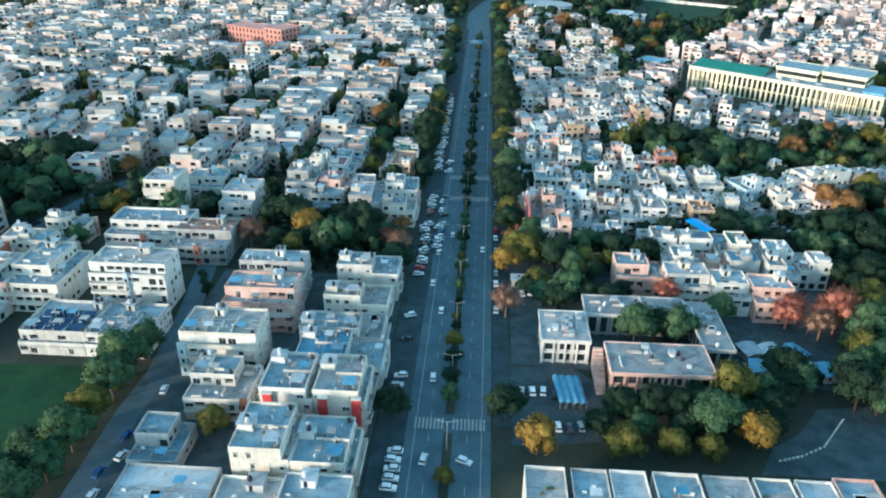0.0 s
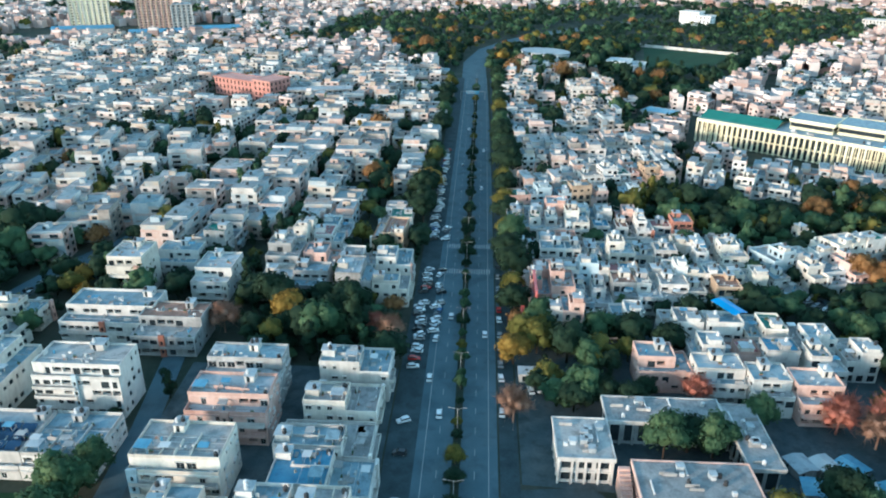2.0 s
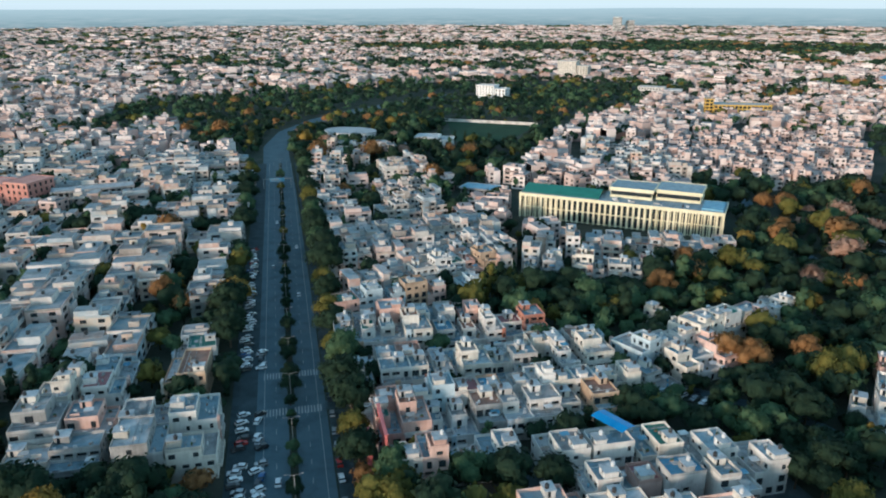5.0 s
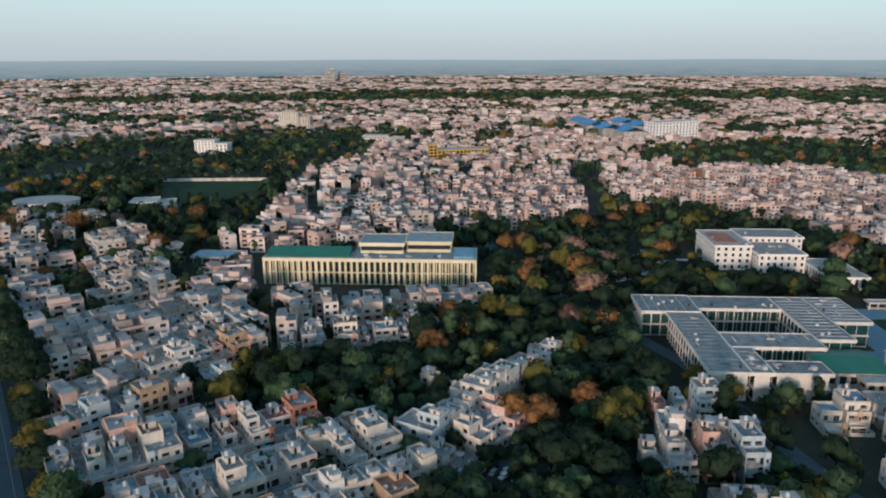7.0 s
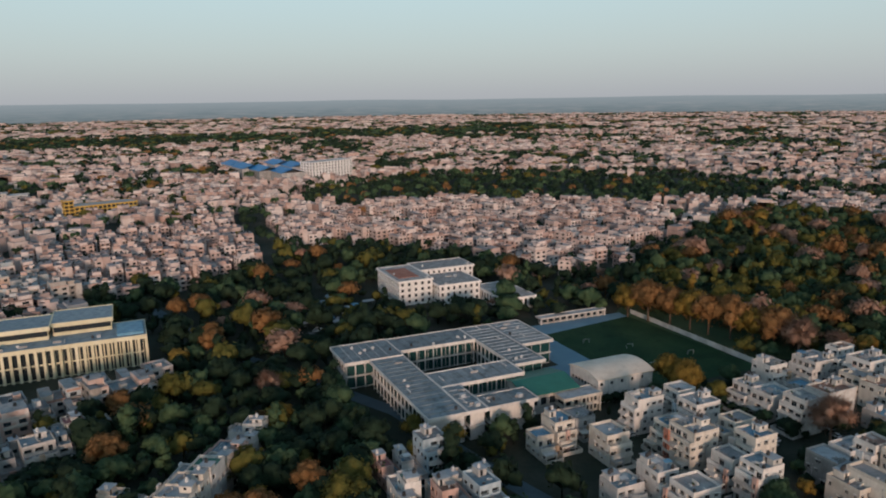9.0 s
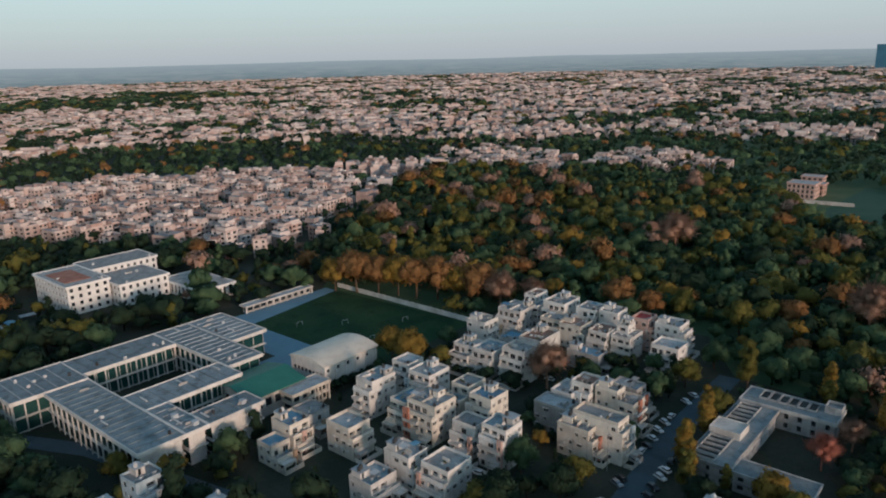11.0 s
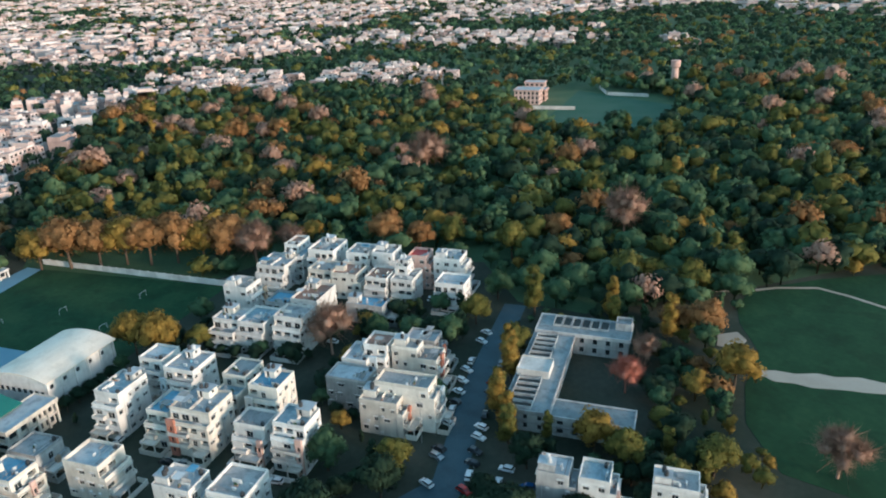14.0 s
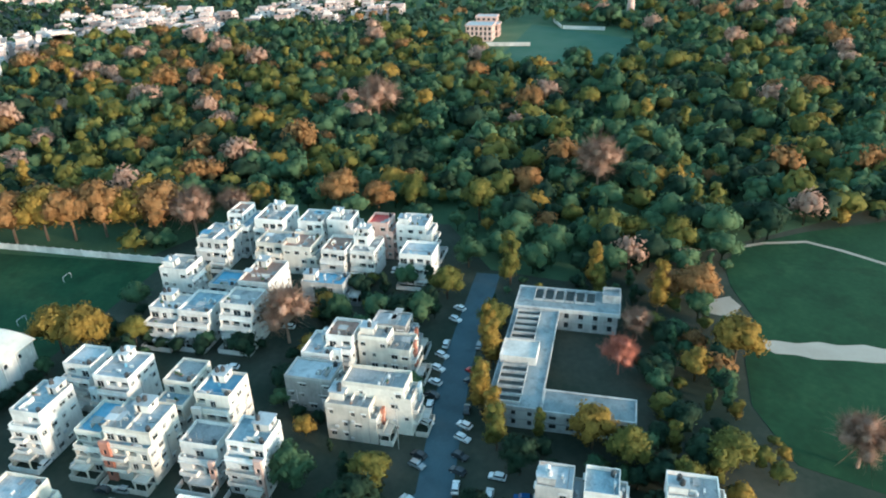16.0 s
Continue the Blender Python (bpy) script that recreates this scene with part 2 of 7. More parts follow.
# ---- mesh helpers ----
class Mesh:
    """Collects faces of boxes, panels and tubes for one mesh."""

    def __init__(self):
        self.v, self.f, self.m = [], [], []

    def quad(self, a, b, c, d, m=0):
        n = len(self.v)
        self.v += [a, b, c, d]
        self.f.append((n, n + 1, n + 2, n + 3))
        self.m.append(m)

    def box(self, x0, y0, z0, x1, y1, z1, m=0, top=None):
        n = len(self.v)
        self.v += [(x0, y0, z0), (x1, y0, z0), (x1, y1, z0), (x0, y1, z0), (x0, y0, z1), (x1, y0, z1), (x1, y1, z1), (x0, y1, z1)]
        self.f += [(n, n + 3, n + 2, n + 1), (n + 4, n + 5, n + 6, n + 7), (n, n + 1, n + 5, n + 4), (n + 1, n + 2, n + 6, n + 5), (n + 2, n + 3, n + 7, n + 6), (n + 3, n, n + 4, n + 7)]
        self.m += [m, m if top is None else top, m, m, m, m]

    def prism(self, outline, z0, z1, m=0, top=None):
        n, k = len(self.v), len(outline)
        self.v += [(x, y, z0) for x, y in outline] + [(x, y, z1) for x, y in outline]
        self.f += [tuple(n + k + i for i in range(k)), tuple(n + k - 1 - i for i in range(k))]
        self.m += [m if top is None else top, m]
        for i in range(k):
            j = (i + 1) % k
            self.f.append((n + i, n + j, n + k + j, n + k + i))
            self.m.append(m)

    def tube(self, a, b, r0, r1, sides=6, m=0, cap=True):
        a, b = Vector(a), Vector(b)
        w = (b - a).normalized()
        u = w.orthogonal().normalized()
        s = w.cross(u)
        n = len(self.v)
        for p, r in ((a, r0), (b, r1)):
            for i in range(sides):
                q = p + (u * math.cos(6.2832 * i / sides) + s * math.sin(6.2832 * i / sides)) * r
                self.v.append(tuple(q))
        for i in range(sides):
            j = (i + 1) % sides
            self.f.append((n + i, n + j, n + sides + j, n + sides + i))
            self.m.append(m)
        if cap:
            self.f += [tuple(n + sides + i for i in range(sides)), tuple(n + sides - 1 - i for i in range(sides))]
            self.m += [m, m]

    def ring(self, x0, y0, x1, y1, z0, z1, thick, m=0):
        """Four butted low walls round a rectangle."""
        self.box(x0, y0, z0, x1, y0 + thick, z1, m)
        self.box(x0, y1 - thick, z0, x1, y1, z1, m)
        self.box(x0, y0 + thick, z0, x0 + thick, y1 - thick, z1, m)
        self.box(x1 - thick, y0 + thick, z0, x1, y1 - thick, z1, m)

    def rim(self, line, thick, z0, z1, m=0, closed=False):
        """A low wall along a line with mitred corners; the line is its outer edge, its thickness to the left."""
        n, inner = len(line), []
        for i, p in enumerate(line):
            p = Vector(p)
            dirs = []
            if i > 0 or closed:
                dirs.append((p - Vector(line[i - 1])).normalized())
            if i < n - 1 or closed:
                dirs.append((Vector(line[(i + 1) % n]) - p).normalized())
            nrm = [Vector((-q.y, q.x)) for q in dirs]
            k = nrm[0] if len(nrm) == 1 else (nrm[0] + nrm[1]) / (1 + nrm[0].dot(nrm[1]))
            inner.append(p + k * thick)
        for i in range(n if closed else n - 1):
            j = (i + 1) % n
            a, b, c, d = line[i], line[j], tuple(inner[j]), tuple(inner[i])
            self.quad((*a, z0), (*b, z0), (*b, z1), (*a, z1), m)
            self.quad((*c, z0), (*d, z0), (*d, z1), (*c, z1), m)
            self.quad((*a, z1), (*b, z1), (*c, z1), (*d, z1), m)
        if not closed:
            a, d = line[0], tuple(inner[0])
            self.quad((*d, z0), (*a, z0), (*a, z1), (*d, z1), m)
            a, d = line[-1], tuple(inner[-1])
            self.quad((*a, z0), (*d, z0), (*d, z1), (*a, z1), m)

    def tray(self, x0, y0, z0, x1, y1, z1, thick, floor, m=0):
        """A box with a sunk top, such as a balcony."""
        self.quad((x0, y1, z0), (x1, y1, z0), (x1, y0, z0), (x0, y0, z0), m)
        self.rim([(x0, y0), (x1, y0), (x1, y1), (x0, y1)], thick, z0, z1, m, True)
        f, a, b, c, d = z0 + floor, x0 + thick, y0 + thick, x1 - thick, y1 - thick
        self.quad((a, b, f), (c, b, f), (c, d, f), (a, d, f), m)

    def wall(self, a, b, z0, z1, holes, depth=0.22, m=0, glass=1):
        """An outer wall from a to b (outside on its right) with recessed openings (from, to, low, high) along it."""
        a, b = Vector((*a, 0)), Vector((*b, 0))
        run = (b - a).length
        d = (b - a) / run
        inn = Vector((-d.y, d.x, 0)) * depth
        us = sorted({0.0, run, *[h[0] for h in holes], *[h[1] for h in holes]})
        zs = sorted({z0, z1, *[h[2] for h in holes], *[h[3] for h in holes]})

        def at(u, z, i=0):
            p = a + d * u + inn * i
            return (p.x, p.y, z)
        for u0, u1 in zip(us, us[1:]):
            for w0, w1 in zip(zs, zs[1:]):
                um, wm = (u0 + u1) / 2, (w0 + w1) / 2
                if not any(h[0] < um < h[1] and h[2] < wm < h[3] for h in holes):
                    self.quad(at(u0, w0), at(u1, w0), at(u1, w1), at(u0, w1), m)
        for u0, u1, w0, w1, *own in holes:
            inn = Vector((-d.y, d.x, 0)) * (own[0] if own else depth)
            self.quad(at(u0, w0), at(u1, w0), at(u1, w0, 1), at(u0, w0, 1), m)
            self.quad(at(u0, w1, 1), at(u1, w1, 1), at(u1, w1), at(u0, w1), m)
            self.quad(at(u0, w0), at(u0, w0, 1), at(u0, w1, 1), at(u0, w1), m)
            self.quad(at(u1, w0, 1), at(u1, w0), at(u1, w1), at(u1, w1, 1), m)
            if own and glass is None:
                self.quad(at(u0, w0, 1), at(u1, w0, 1), at(u1, w1, 1), at(u0, w1, 1), 1)
            elif glass is not None:
                self.quad(at(u0, w0, 1), at(u1, w0, 1), at(u1, w1, 1), at(u0, w1, 1), glass)

    def data(self, name, *mats):
        me = bpy.data.meshes.new(name)
        seen, turned, points = {}, [], []
        for p in self.v:
            k = (round(p[0], 3), round(p[1], 3), round(p[2], 3))
            if k not in seen:
                seen[k] = len(points)
                points.append(p)
            turned.append(seen[k])
        me.from_pydata(points, [], [[turned[i] for i in f] for f in self.f])
        for m in mats:
            me.materials.append(m)
        me.polygons.foreach_set("material_index", self.m)
        me.update()
        return me


def part(name, mesh, parent, *mats, label="", at=None):
    """One mesh object under a thing or a part."""
    ob = new(name, mesh if isinstance(mesh, bpy.types.Mesh) else mesh.data(name, *mats))
    ob.parent = parent
    if at is not None:
        ob.matrix_basis = at
    return tagged(ob, label)


def empty(name, m, label, category, group=""):
    ob = new(name)
    ob.matrix_basis = m
    ob.empty_display_size = 0.5
    return tagged(ob, label, category, group)


def structure(name, mesh, *mats, label=""):
    return tagged(new(name, mesh.data(name, *mats)), label, name.rsplit("_", 1)[0] if name[-1].isdigit() else name, kind="structure")


def inside(p, polygon):
    x, y = p[0], p[1]
    hit = False
    for (x0, y0), (x1, y1) in zip(polygon, polygon[1:] + polygon[:1]):
        if (y0 > y) != (y1 > y) and x < (x1 - x0) * (y - y0) / (y1 - y0) + x0:
            hit = not hit
    return hit


def turn(angle):
    return Matrix.Rotation(radians(angle), 4, "Z")


# ---- plan ----
ROAD_X = -6.5
GRID = {}           # places that the fills keep clear of, by 40 m cells


def block(x, y, hx, hy, angle=0.0):
    reach = math.hypot(hx, hy) + 12
    for i in range(int((x - reach) // 40), int((x + reach) // 40) + 1):
        for j in range(int((y - reach) // 40), int((y + reach) // 40) + 1):
            GRID.setdefault((i, j), []).append((x, y, hx, hy, math.cos(radians(angle)), math.sin(radians(angle))))


def is_free(x, y, margin=0.0):
    for bx, by, hx, hy, c, s in GRID.get((int(x // 40), int(y // 40)), ()):
        dx, dy = x - bx, y - by
        if abs(dx * c + dy * s) < hx + margin and abs(dy * c - dx * s) < hy + margin:
            return False
    return True


COLONY = -37.0      # the eastern quarter is turned against the avenue


def colony(u, v, z=0.0, extra=0.0):
    """A pose in the eastern quarter's own axes."""
    a = radians(COLONY)
    return pose(u * math.cos(a) - v * math.sin(a), u * math.sin(a) + v * math.cos(a), z, 0, 0, COLONY + extra)


HOUSES = [      # polygon, angle of the rows, chance of a house
    ([(12, 352), (34, 358), (65, 354), (69, 337), (90, 347), (104, 319), (106, 295), (94, 275), (75, 260), (50, 252), (31, 252), (12, 258)], 0, 1.0),
    ([(12, 390), (43, 410), (103, 426), (96, 399), (71, 374), (41, 364), (12, 360)], 12, 1.0),
    ([(12, 480), (55, 484), (114, 472), (105, 432), (71, 412), (12, 416)], 4, 1.0),
    ([(9, 640), (39, 640), (37, 505), (9, 510)], 0, 1.0),
    ([(64, 640), (103, 662), (92, 505), (50, 505)], 8, 1.0),
    ([(113, 426), (156, 442), (219, 407), (199, 382), (143, 378), (103, 396)], -22, 1.0),
    ([(116, 317), (141, 337), (177, 338), (199, 327), (156, 305), (127, 284), (107, 283)], 20, 1.0),
    ([(193, 280), (213, 264), (187, 221), (168, 208), (150, 228), (165, 256)], -37, 1.0),
    ([(-26, 303), (-26, 470), (-140, 470), (-140, 303)], 90, 0.88),
    ([(-26, 480), (-26, 700), (-120, 720), (-150, 480)], 0, 0.86),
    ([(-150, 300), (-150, 470), (-300, 440), (-300, 262), (-160, 262)], 8, 0.82),
    ([(-160, 480), (-130, 720), (-420, 900), (-520, 500), (-310, 450)], 82, 0.82),
    ([(-152, 130), (-152, 250), (-300, 252), (-260, 130)], 90, 0.85),
    ([(227, 592), (272, 728), (552, 702), (402, 518), (327, 522)], -30, 0.78),
    ([(484, 335), (514, 405), (504, 490), (474, 560), (560, 660), (760, 560), (800, 420), (780, 300), (610, 290), (512, 307)], -25, 0.74),
    ([(24, 660), (98, 672), (106, 735), (92, 745), (40, 760), (16, 720)], -12, 0.5),
]
FOREST = [      # polygon, trees per 100 square metres, mix of kinds
    ([(56, 372), (111, 419), (150, 392), (209, 398), (196, 357), (164, 352), (124, 327), (109, 332), (95, 358)], 1.6, "dark"),
    ([(108, 285), (135, 300), (170, 319), (211, 318), (203, 280), (160, 243), (129, 220), (118, 227), (124, 250), (87, 269)], 1.6, "autumn"),
    ([(395, 262), (506, 264), (717, 269), (814, 224), (784, 32), (675, -80), (590, -60), (480, -170), (560, -210), (700, -190), (620, -420), (330, -330), (240, -200), (250, -64), (262, 10), (282, 60), (300, 78), (340, 76), (383, 150), (365, 185)], 1.9, "forest"),
    ([(74, 1016), (411, 1237), (293, 824), (167, 601), (111, 581), (108, 688)], 0.8, "dark"),
    ([(212, 400), (262, 440), (340, 520), (400, 516), (335, 420), (335, 350), (300, 322), (250, 360)], 1.3, "autumn"),
    ([(335, 350), (340, 425), (395, 500), (455, 555), (490, 490), (500, 405), (470, 330), (495, 290), (595, 276), (595, 264), (395, 264), (350, 300)], 1.1, "autumn"),
    ([(205, 385), (212, 340), (248, 356), (258, 410), (262, 446), (320, 520), (330, 560), (290, 572), (246, 480), (228, 425)], 1.5, "dark"),
    ([(14, 655), (60, 652), (104, 668), (112, 690), (95, 740), (160, 735), (150, 770), (180, 900), (80, 1010), (40, 935), (14, 862), (0, 785)], 0.8, "autumn"),
    ([(-24, 745), (-24, 800), (-8, 868), (26, 945), (78, 1012), (-30, 1010), (-110, 900), (-75, 760)], 1.0, "autumn"),
    ([(196, 286), (216, 320), (252, 350), (250, 300), (226, 250), (212, 236), (206, 262)], 1.6, "dark"),
]


UNDERGROWTH = material("undergrowth", [(0.036, 0.070, 0.034), (0.066, 0.108, 0.052), (0.115, 0.14, 0.072)], 18, 0.95, 0.3, fine=0.8)
# ---- ground and roads ----
def flat(name, outline, z, mat, label=""):
    m = Mesh()
    m.prism(outline, z - 0.3, z)
    return structure(name, m, mat, label=label)


ground = Mesh()
ground.quad((-5000, -5000, 0), (5000, -5000, 0), (5000, 5000, 0), (-5000, 5000, 0))
structure("ground", ground, SOIL, label="dry brown and green ground between the houses")


def strip(name, points, width, z, mat, label="", thick=0.2, clear=True):
    """A ribbon along a bent line."""
    m, left, right = Mesh(), [], []
    for i, p in enumerate(points):
        a, b = Vector(points[max(0, i - 1)]), Vector(points[min(len(points) - 1, i + 1)])
        d = (b - a).normalized()
        s = Vector((-d.y, d.x)) * width / 2
        left.append((p[0] + s.x, p[1] + s.y))
        right.append((p[0] - s.x, p[1] - s.y))
    for i in range(len(points) - 1):
        m.quad((*right[i], z), (*right[i + 1], z), (*left[i + 1], z), (*left[i], z))
        m.quad((*left[i], z), (*left[i + 1], z), (*left[i + 1], z - thick), (*left[i], z - thick))
        m.quad((*right[i + 1], z), (*right[i], z), (*right[i], z - thick), (*right[i + 1], z - thick))
    ob = structure(name, m, mat, label=label)
    if clear:
        for (x0, y0), (x1, y1) in zip(points, points[1:]):
            block((x0 + x1) / 2, (y0 + y1) / 2, math.hypot(x1 - x0, y1 - y0) / 2, width / 2, math.degrees(math.atan2(y1 - y0, x1 - x0)))
    return ob


AVENUE = [(ROAD_X, -400), (ROAD_X, 120), (ROAD_X, 420), (ROAD_X - 1, 600), (-9, 700), (-10, 780), (4, 862), (38, 938), (92, 1013), (240, 1150)]
LANE = [(190, 153), (214, 135), (233, 124), (255, 111), (276, 96), (298, 80)]
strip("road_1", AVENUE, 22, 0.06, ASPHALT, "wide two-way asphalt avenue with faded lines")
strip("road_2", LANE, 8.0, 0.06, ASPHALT, "narrow grey asphalt lane between parked cars")
strip("road_3", [(-90, 60), (-91, 118), (-92, 150), (-91, 166), (-94, 196), (-97, 215), (-104, 260)], 7, 0.06, ASPHALT, "side lane beside a lawn")
strip("road_4", [(4, 301), (60, 322), (108, 300), (150, 262), (190, 153)], 5, 0.05, ASPHALT, "shaded lane between the houses", clear=False)
strip("road_5", [(214, 135), (205, 160), (196, 200), (214, 245), (240, 300), (250, 350), (262, 420), (300, 520)], 7, 0.055, ASPHALT, "shaded street past the school")
strip("road_6", [(-190, 225), (-178, 258), (-170, 288), (-160, 312), (-150, 335)], 11, 0.055, ASPHALT, "side street crowded with parked cars")
strip("pavement_1", [(-21.5, 100), (-21.5, 700)], 8, 0.12, PAVING, "paved parking strip along the avenue")
strip("pavement_2", [(7.5, 150), (7.5, 700)], 5, 0.12, PAVING, "earthy paved walk with trees along the avenue")
flat("yard_1", [(10, 143), (33, 146), (36, 168), (28, 178), (10, 176)], 0.08, PAVING, "dusty paved forecourt with parked cars")
flat("yard_3", [(-88, 100), (-26, 100), (-26, 228), (-92, 228)], 0.03, PAVING, "worn grey lanes and yards between the houses")
flat("yard_4", [(10.5, 178), (130, 170), (126, 240), (96, 262), (10.5, 262)], 0.03, PAVING, "worn grey yards round the market")
flat("yard_5", [(70, 137), (116, 137), (112, 166), (93, 163), (84, 152), (76, 147)], 0.05, PAVING, "curved asphalt drive with a white stone kerb")
block(98, 149, 17, 12)
flat("lawn_1", [(-190, 60), (-104, 60), (-100, 141), (-107, 168), (-190, 165)], 0.06, GRASS, label="dark green mown park lawn")
TURF = [(266, 8), (276, -6), (274, -36), (268, -64), (255, -160), (120, -60), (165, 42), (188, 58), (208, 52), (223, 40), (239, 22), (256, 15)]
flat("lawn_2", TURF, 0.06, GRASS, label="open green golf turf beside the wood")
flat("bunker_1", [(229.9, 33.1), (227.9, 34.2), (225.1, 31.1), (222.0, 30.4), (218.8, 25.6), (215.4, 23.1), (210.6, 14.7), (207.6, 10.7), (200.4, -2.3), (195.9, -9.9), (205.2, -3.6), (209.2, 1.4), (214.6, 5.9), (217.4, 12.3), (221.0, 15.6), (223.1, 21.7), (226.9, 25.9)], 0.1, SAND, label="pale sand path across the turf")
strip("path_1", [(284, 14), (276, -3), (274, -16), (268, -30), (258, -35), (246, -39), (228, -44)], 1.6, 0.1, SAND, "narrow pale sandy path along the turf", clear=False)
flat("bunker_2", [(252, 27), (246, 32), (241, 28), (245, 21), (251, 20)], 0.1, SAND, label="pale sandy patch on the turf")
flat("undergrowth_1", [(395, 262), (506, 264), (717, 269), (814, 224), (784, 32), (675, -80), (590, -60), (480, -170), (560, -210), (700, -190), (620, -420), (330, -330), (276, -160), (278, -6), (282, 60), (300, 78), (340, 76), (383, 150), (365, 185)], 0.03, UNDERGROWTH, "low green undergrowth on the floor of the wood")
flat("lawn_3", [(601, -84), (690, -158), (592, -191), (500, -165), (541, -69)], 0.06, material("pale_turf", [(0.02, 0.06, 0.035), (0.035, 0.09, 0.055), (0.06, 0.11, 0.075)], 20, 0.95, 0.2, fine=0.6), label="green playing field in the wood")
flat("lawn_4", [(180, 896), (269, 845), (211, 764), (157, 771)], 0.06, GRASS, label="green sports field behind a pale wall")
block(-147, 112, 46, 55); block(600, -130, 76, 46, -37); block(205, 820, 50, 60, -30)
block(-215, 298, 28, 28); block(-14, 400, 12, 320); block(22, 160, 14, 20)

# lines, zebra crossings and kerbed median of the avenue
median = Mesh()
for y0, y1 in ((60, 146), (154, 296), (304, 322), (329, 700)):
    median.box(ROAD_X - 1.1, y0, 0.0, ROAD_X + 1.1, y1, 0.28)
structure("median_1", median, SOIL, label="kerbed planted strip along the middle of the avenue")
lines = Mesh()
for x in (ROAD_X - 8.6, ROAD_X + 8.6):
    lines.box(x - 0.09, 80, 0.062, x + 0.09, 700, 0.072)
for side in (-1, 1):
    for k in range(70):
        y = 80 + k * 9
        lines.box(ROAD_X + side * 4.9 - 0.08, y, 0.062, ROAD_X + side * 4.9 + 0.08, y + 3, 0.072)
for y in (150, 300, 325):
    for k in range(19):
        x = ROAD_X - 9.0 + k
        if abs(x + 0.25 - ROAD_X) > 0.8:
            lines.box(x, y - 2.2, 0.062, x + 0.5, y + 2.2, 0.074)
structure("road_markings", lines, PAINT, label="faded white lane lines and zebra crossings")


# ---- copying ----
class Plan:
    """A thing that was built once, with its parts, to be set down again."""

    def __init__(self, root):
        self.root, self.parts = root, []

    def part(self, name, mesh, *mats, at=None, label="", under=None):
        ob = part(name, mesh, under or self.root, *mats, at=at, label=label)
        self.parts.append(ob)
        return ob

    def again(self, m, label=""):
        root = self.root.copy()
        scene.collection.objects.link(root)
        root.matrix_basis = m
        if label:
            root["label"] = label
        made = {self.root: root}
        for o in self.parts:
            p = made[o] = o.copy()
            scene.collection.objects.link(p)
            p.parent = made[o.parent]
        return root


# ---- houses ----
PLANS, SHARED = {}, {}


def shared(key, make, *mats):
    if key not in SHARED:
        m = Mesh()
        make(m)
        SHARED[key] = m.data(key[0], *mats)
    return SHARED[key]


def window_mesh(w, h):
    def make(m):
        a, c = w / 2, 0.07
        outer, inner = [(-a, 0), (a, 0), (a, h), (-a, h)], [(-a + c, c), (a - c, c), (a - c, h - c), (-a + c, h - c)]
        for i in range(4):
            j = (i + 1) % 4
            (x0, z0), (x1, z1), (x2, z2), (x3, z3) = outer[i], outer[j], inner[j], inner[i]
            m.quad((x0, -0.06, z0), (x1, -0.06, z1), (x2, -0.06, z2), (x3, -0.06, z3), 0)
            m.quad((x3, -0.06, z3), (x2, -0.06, z2), (x2, 0, z2), (x3, 0, z3), 0)
        m.quad(*[(x, 0, z) for x, z in inner], 1)
        m.box(-0.035, -0.05, c, 0.035, -0.004, h - c, 0)
        m.box(-a - 0.18, -0.62, h + 0.06, a + 0.18, -0.172, h + 0.15, 0)
    return shared(("window", round(w, 1), round(h, 1)), make, WALLS[0], GLASS)


def tank_mesh(pale):
    def make(m):
        m.tube((0, 0, 0), (0, 0, 1.05), 0.55, 0.55, 12)
        m.tube((0, 0, 1.05), (0, 0, 1.3), 0.55, 0.22, 12)
        m.tube((0, 0, 1.3), (0, 0, 1.42), 0.22, 0.22, 8)
    return shared(("water_tank", pale), make, TANK_PALE if pale else TANK)


HOUSE_WORDS = ["white plastered", "cream plastered", "weathered grey plastered", "pale pink plastered", "brick-red", "pale blue plastered", "tan plastered", "freshly painted white"]
STOREYS = {1: "one", 2: "two", 3: "three", 4: "four", 5: "five"}


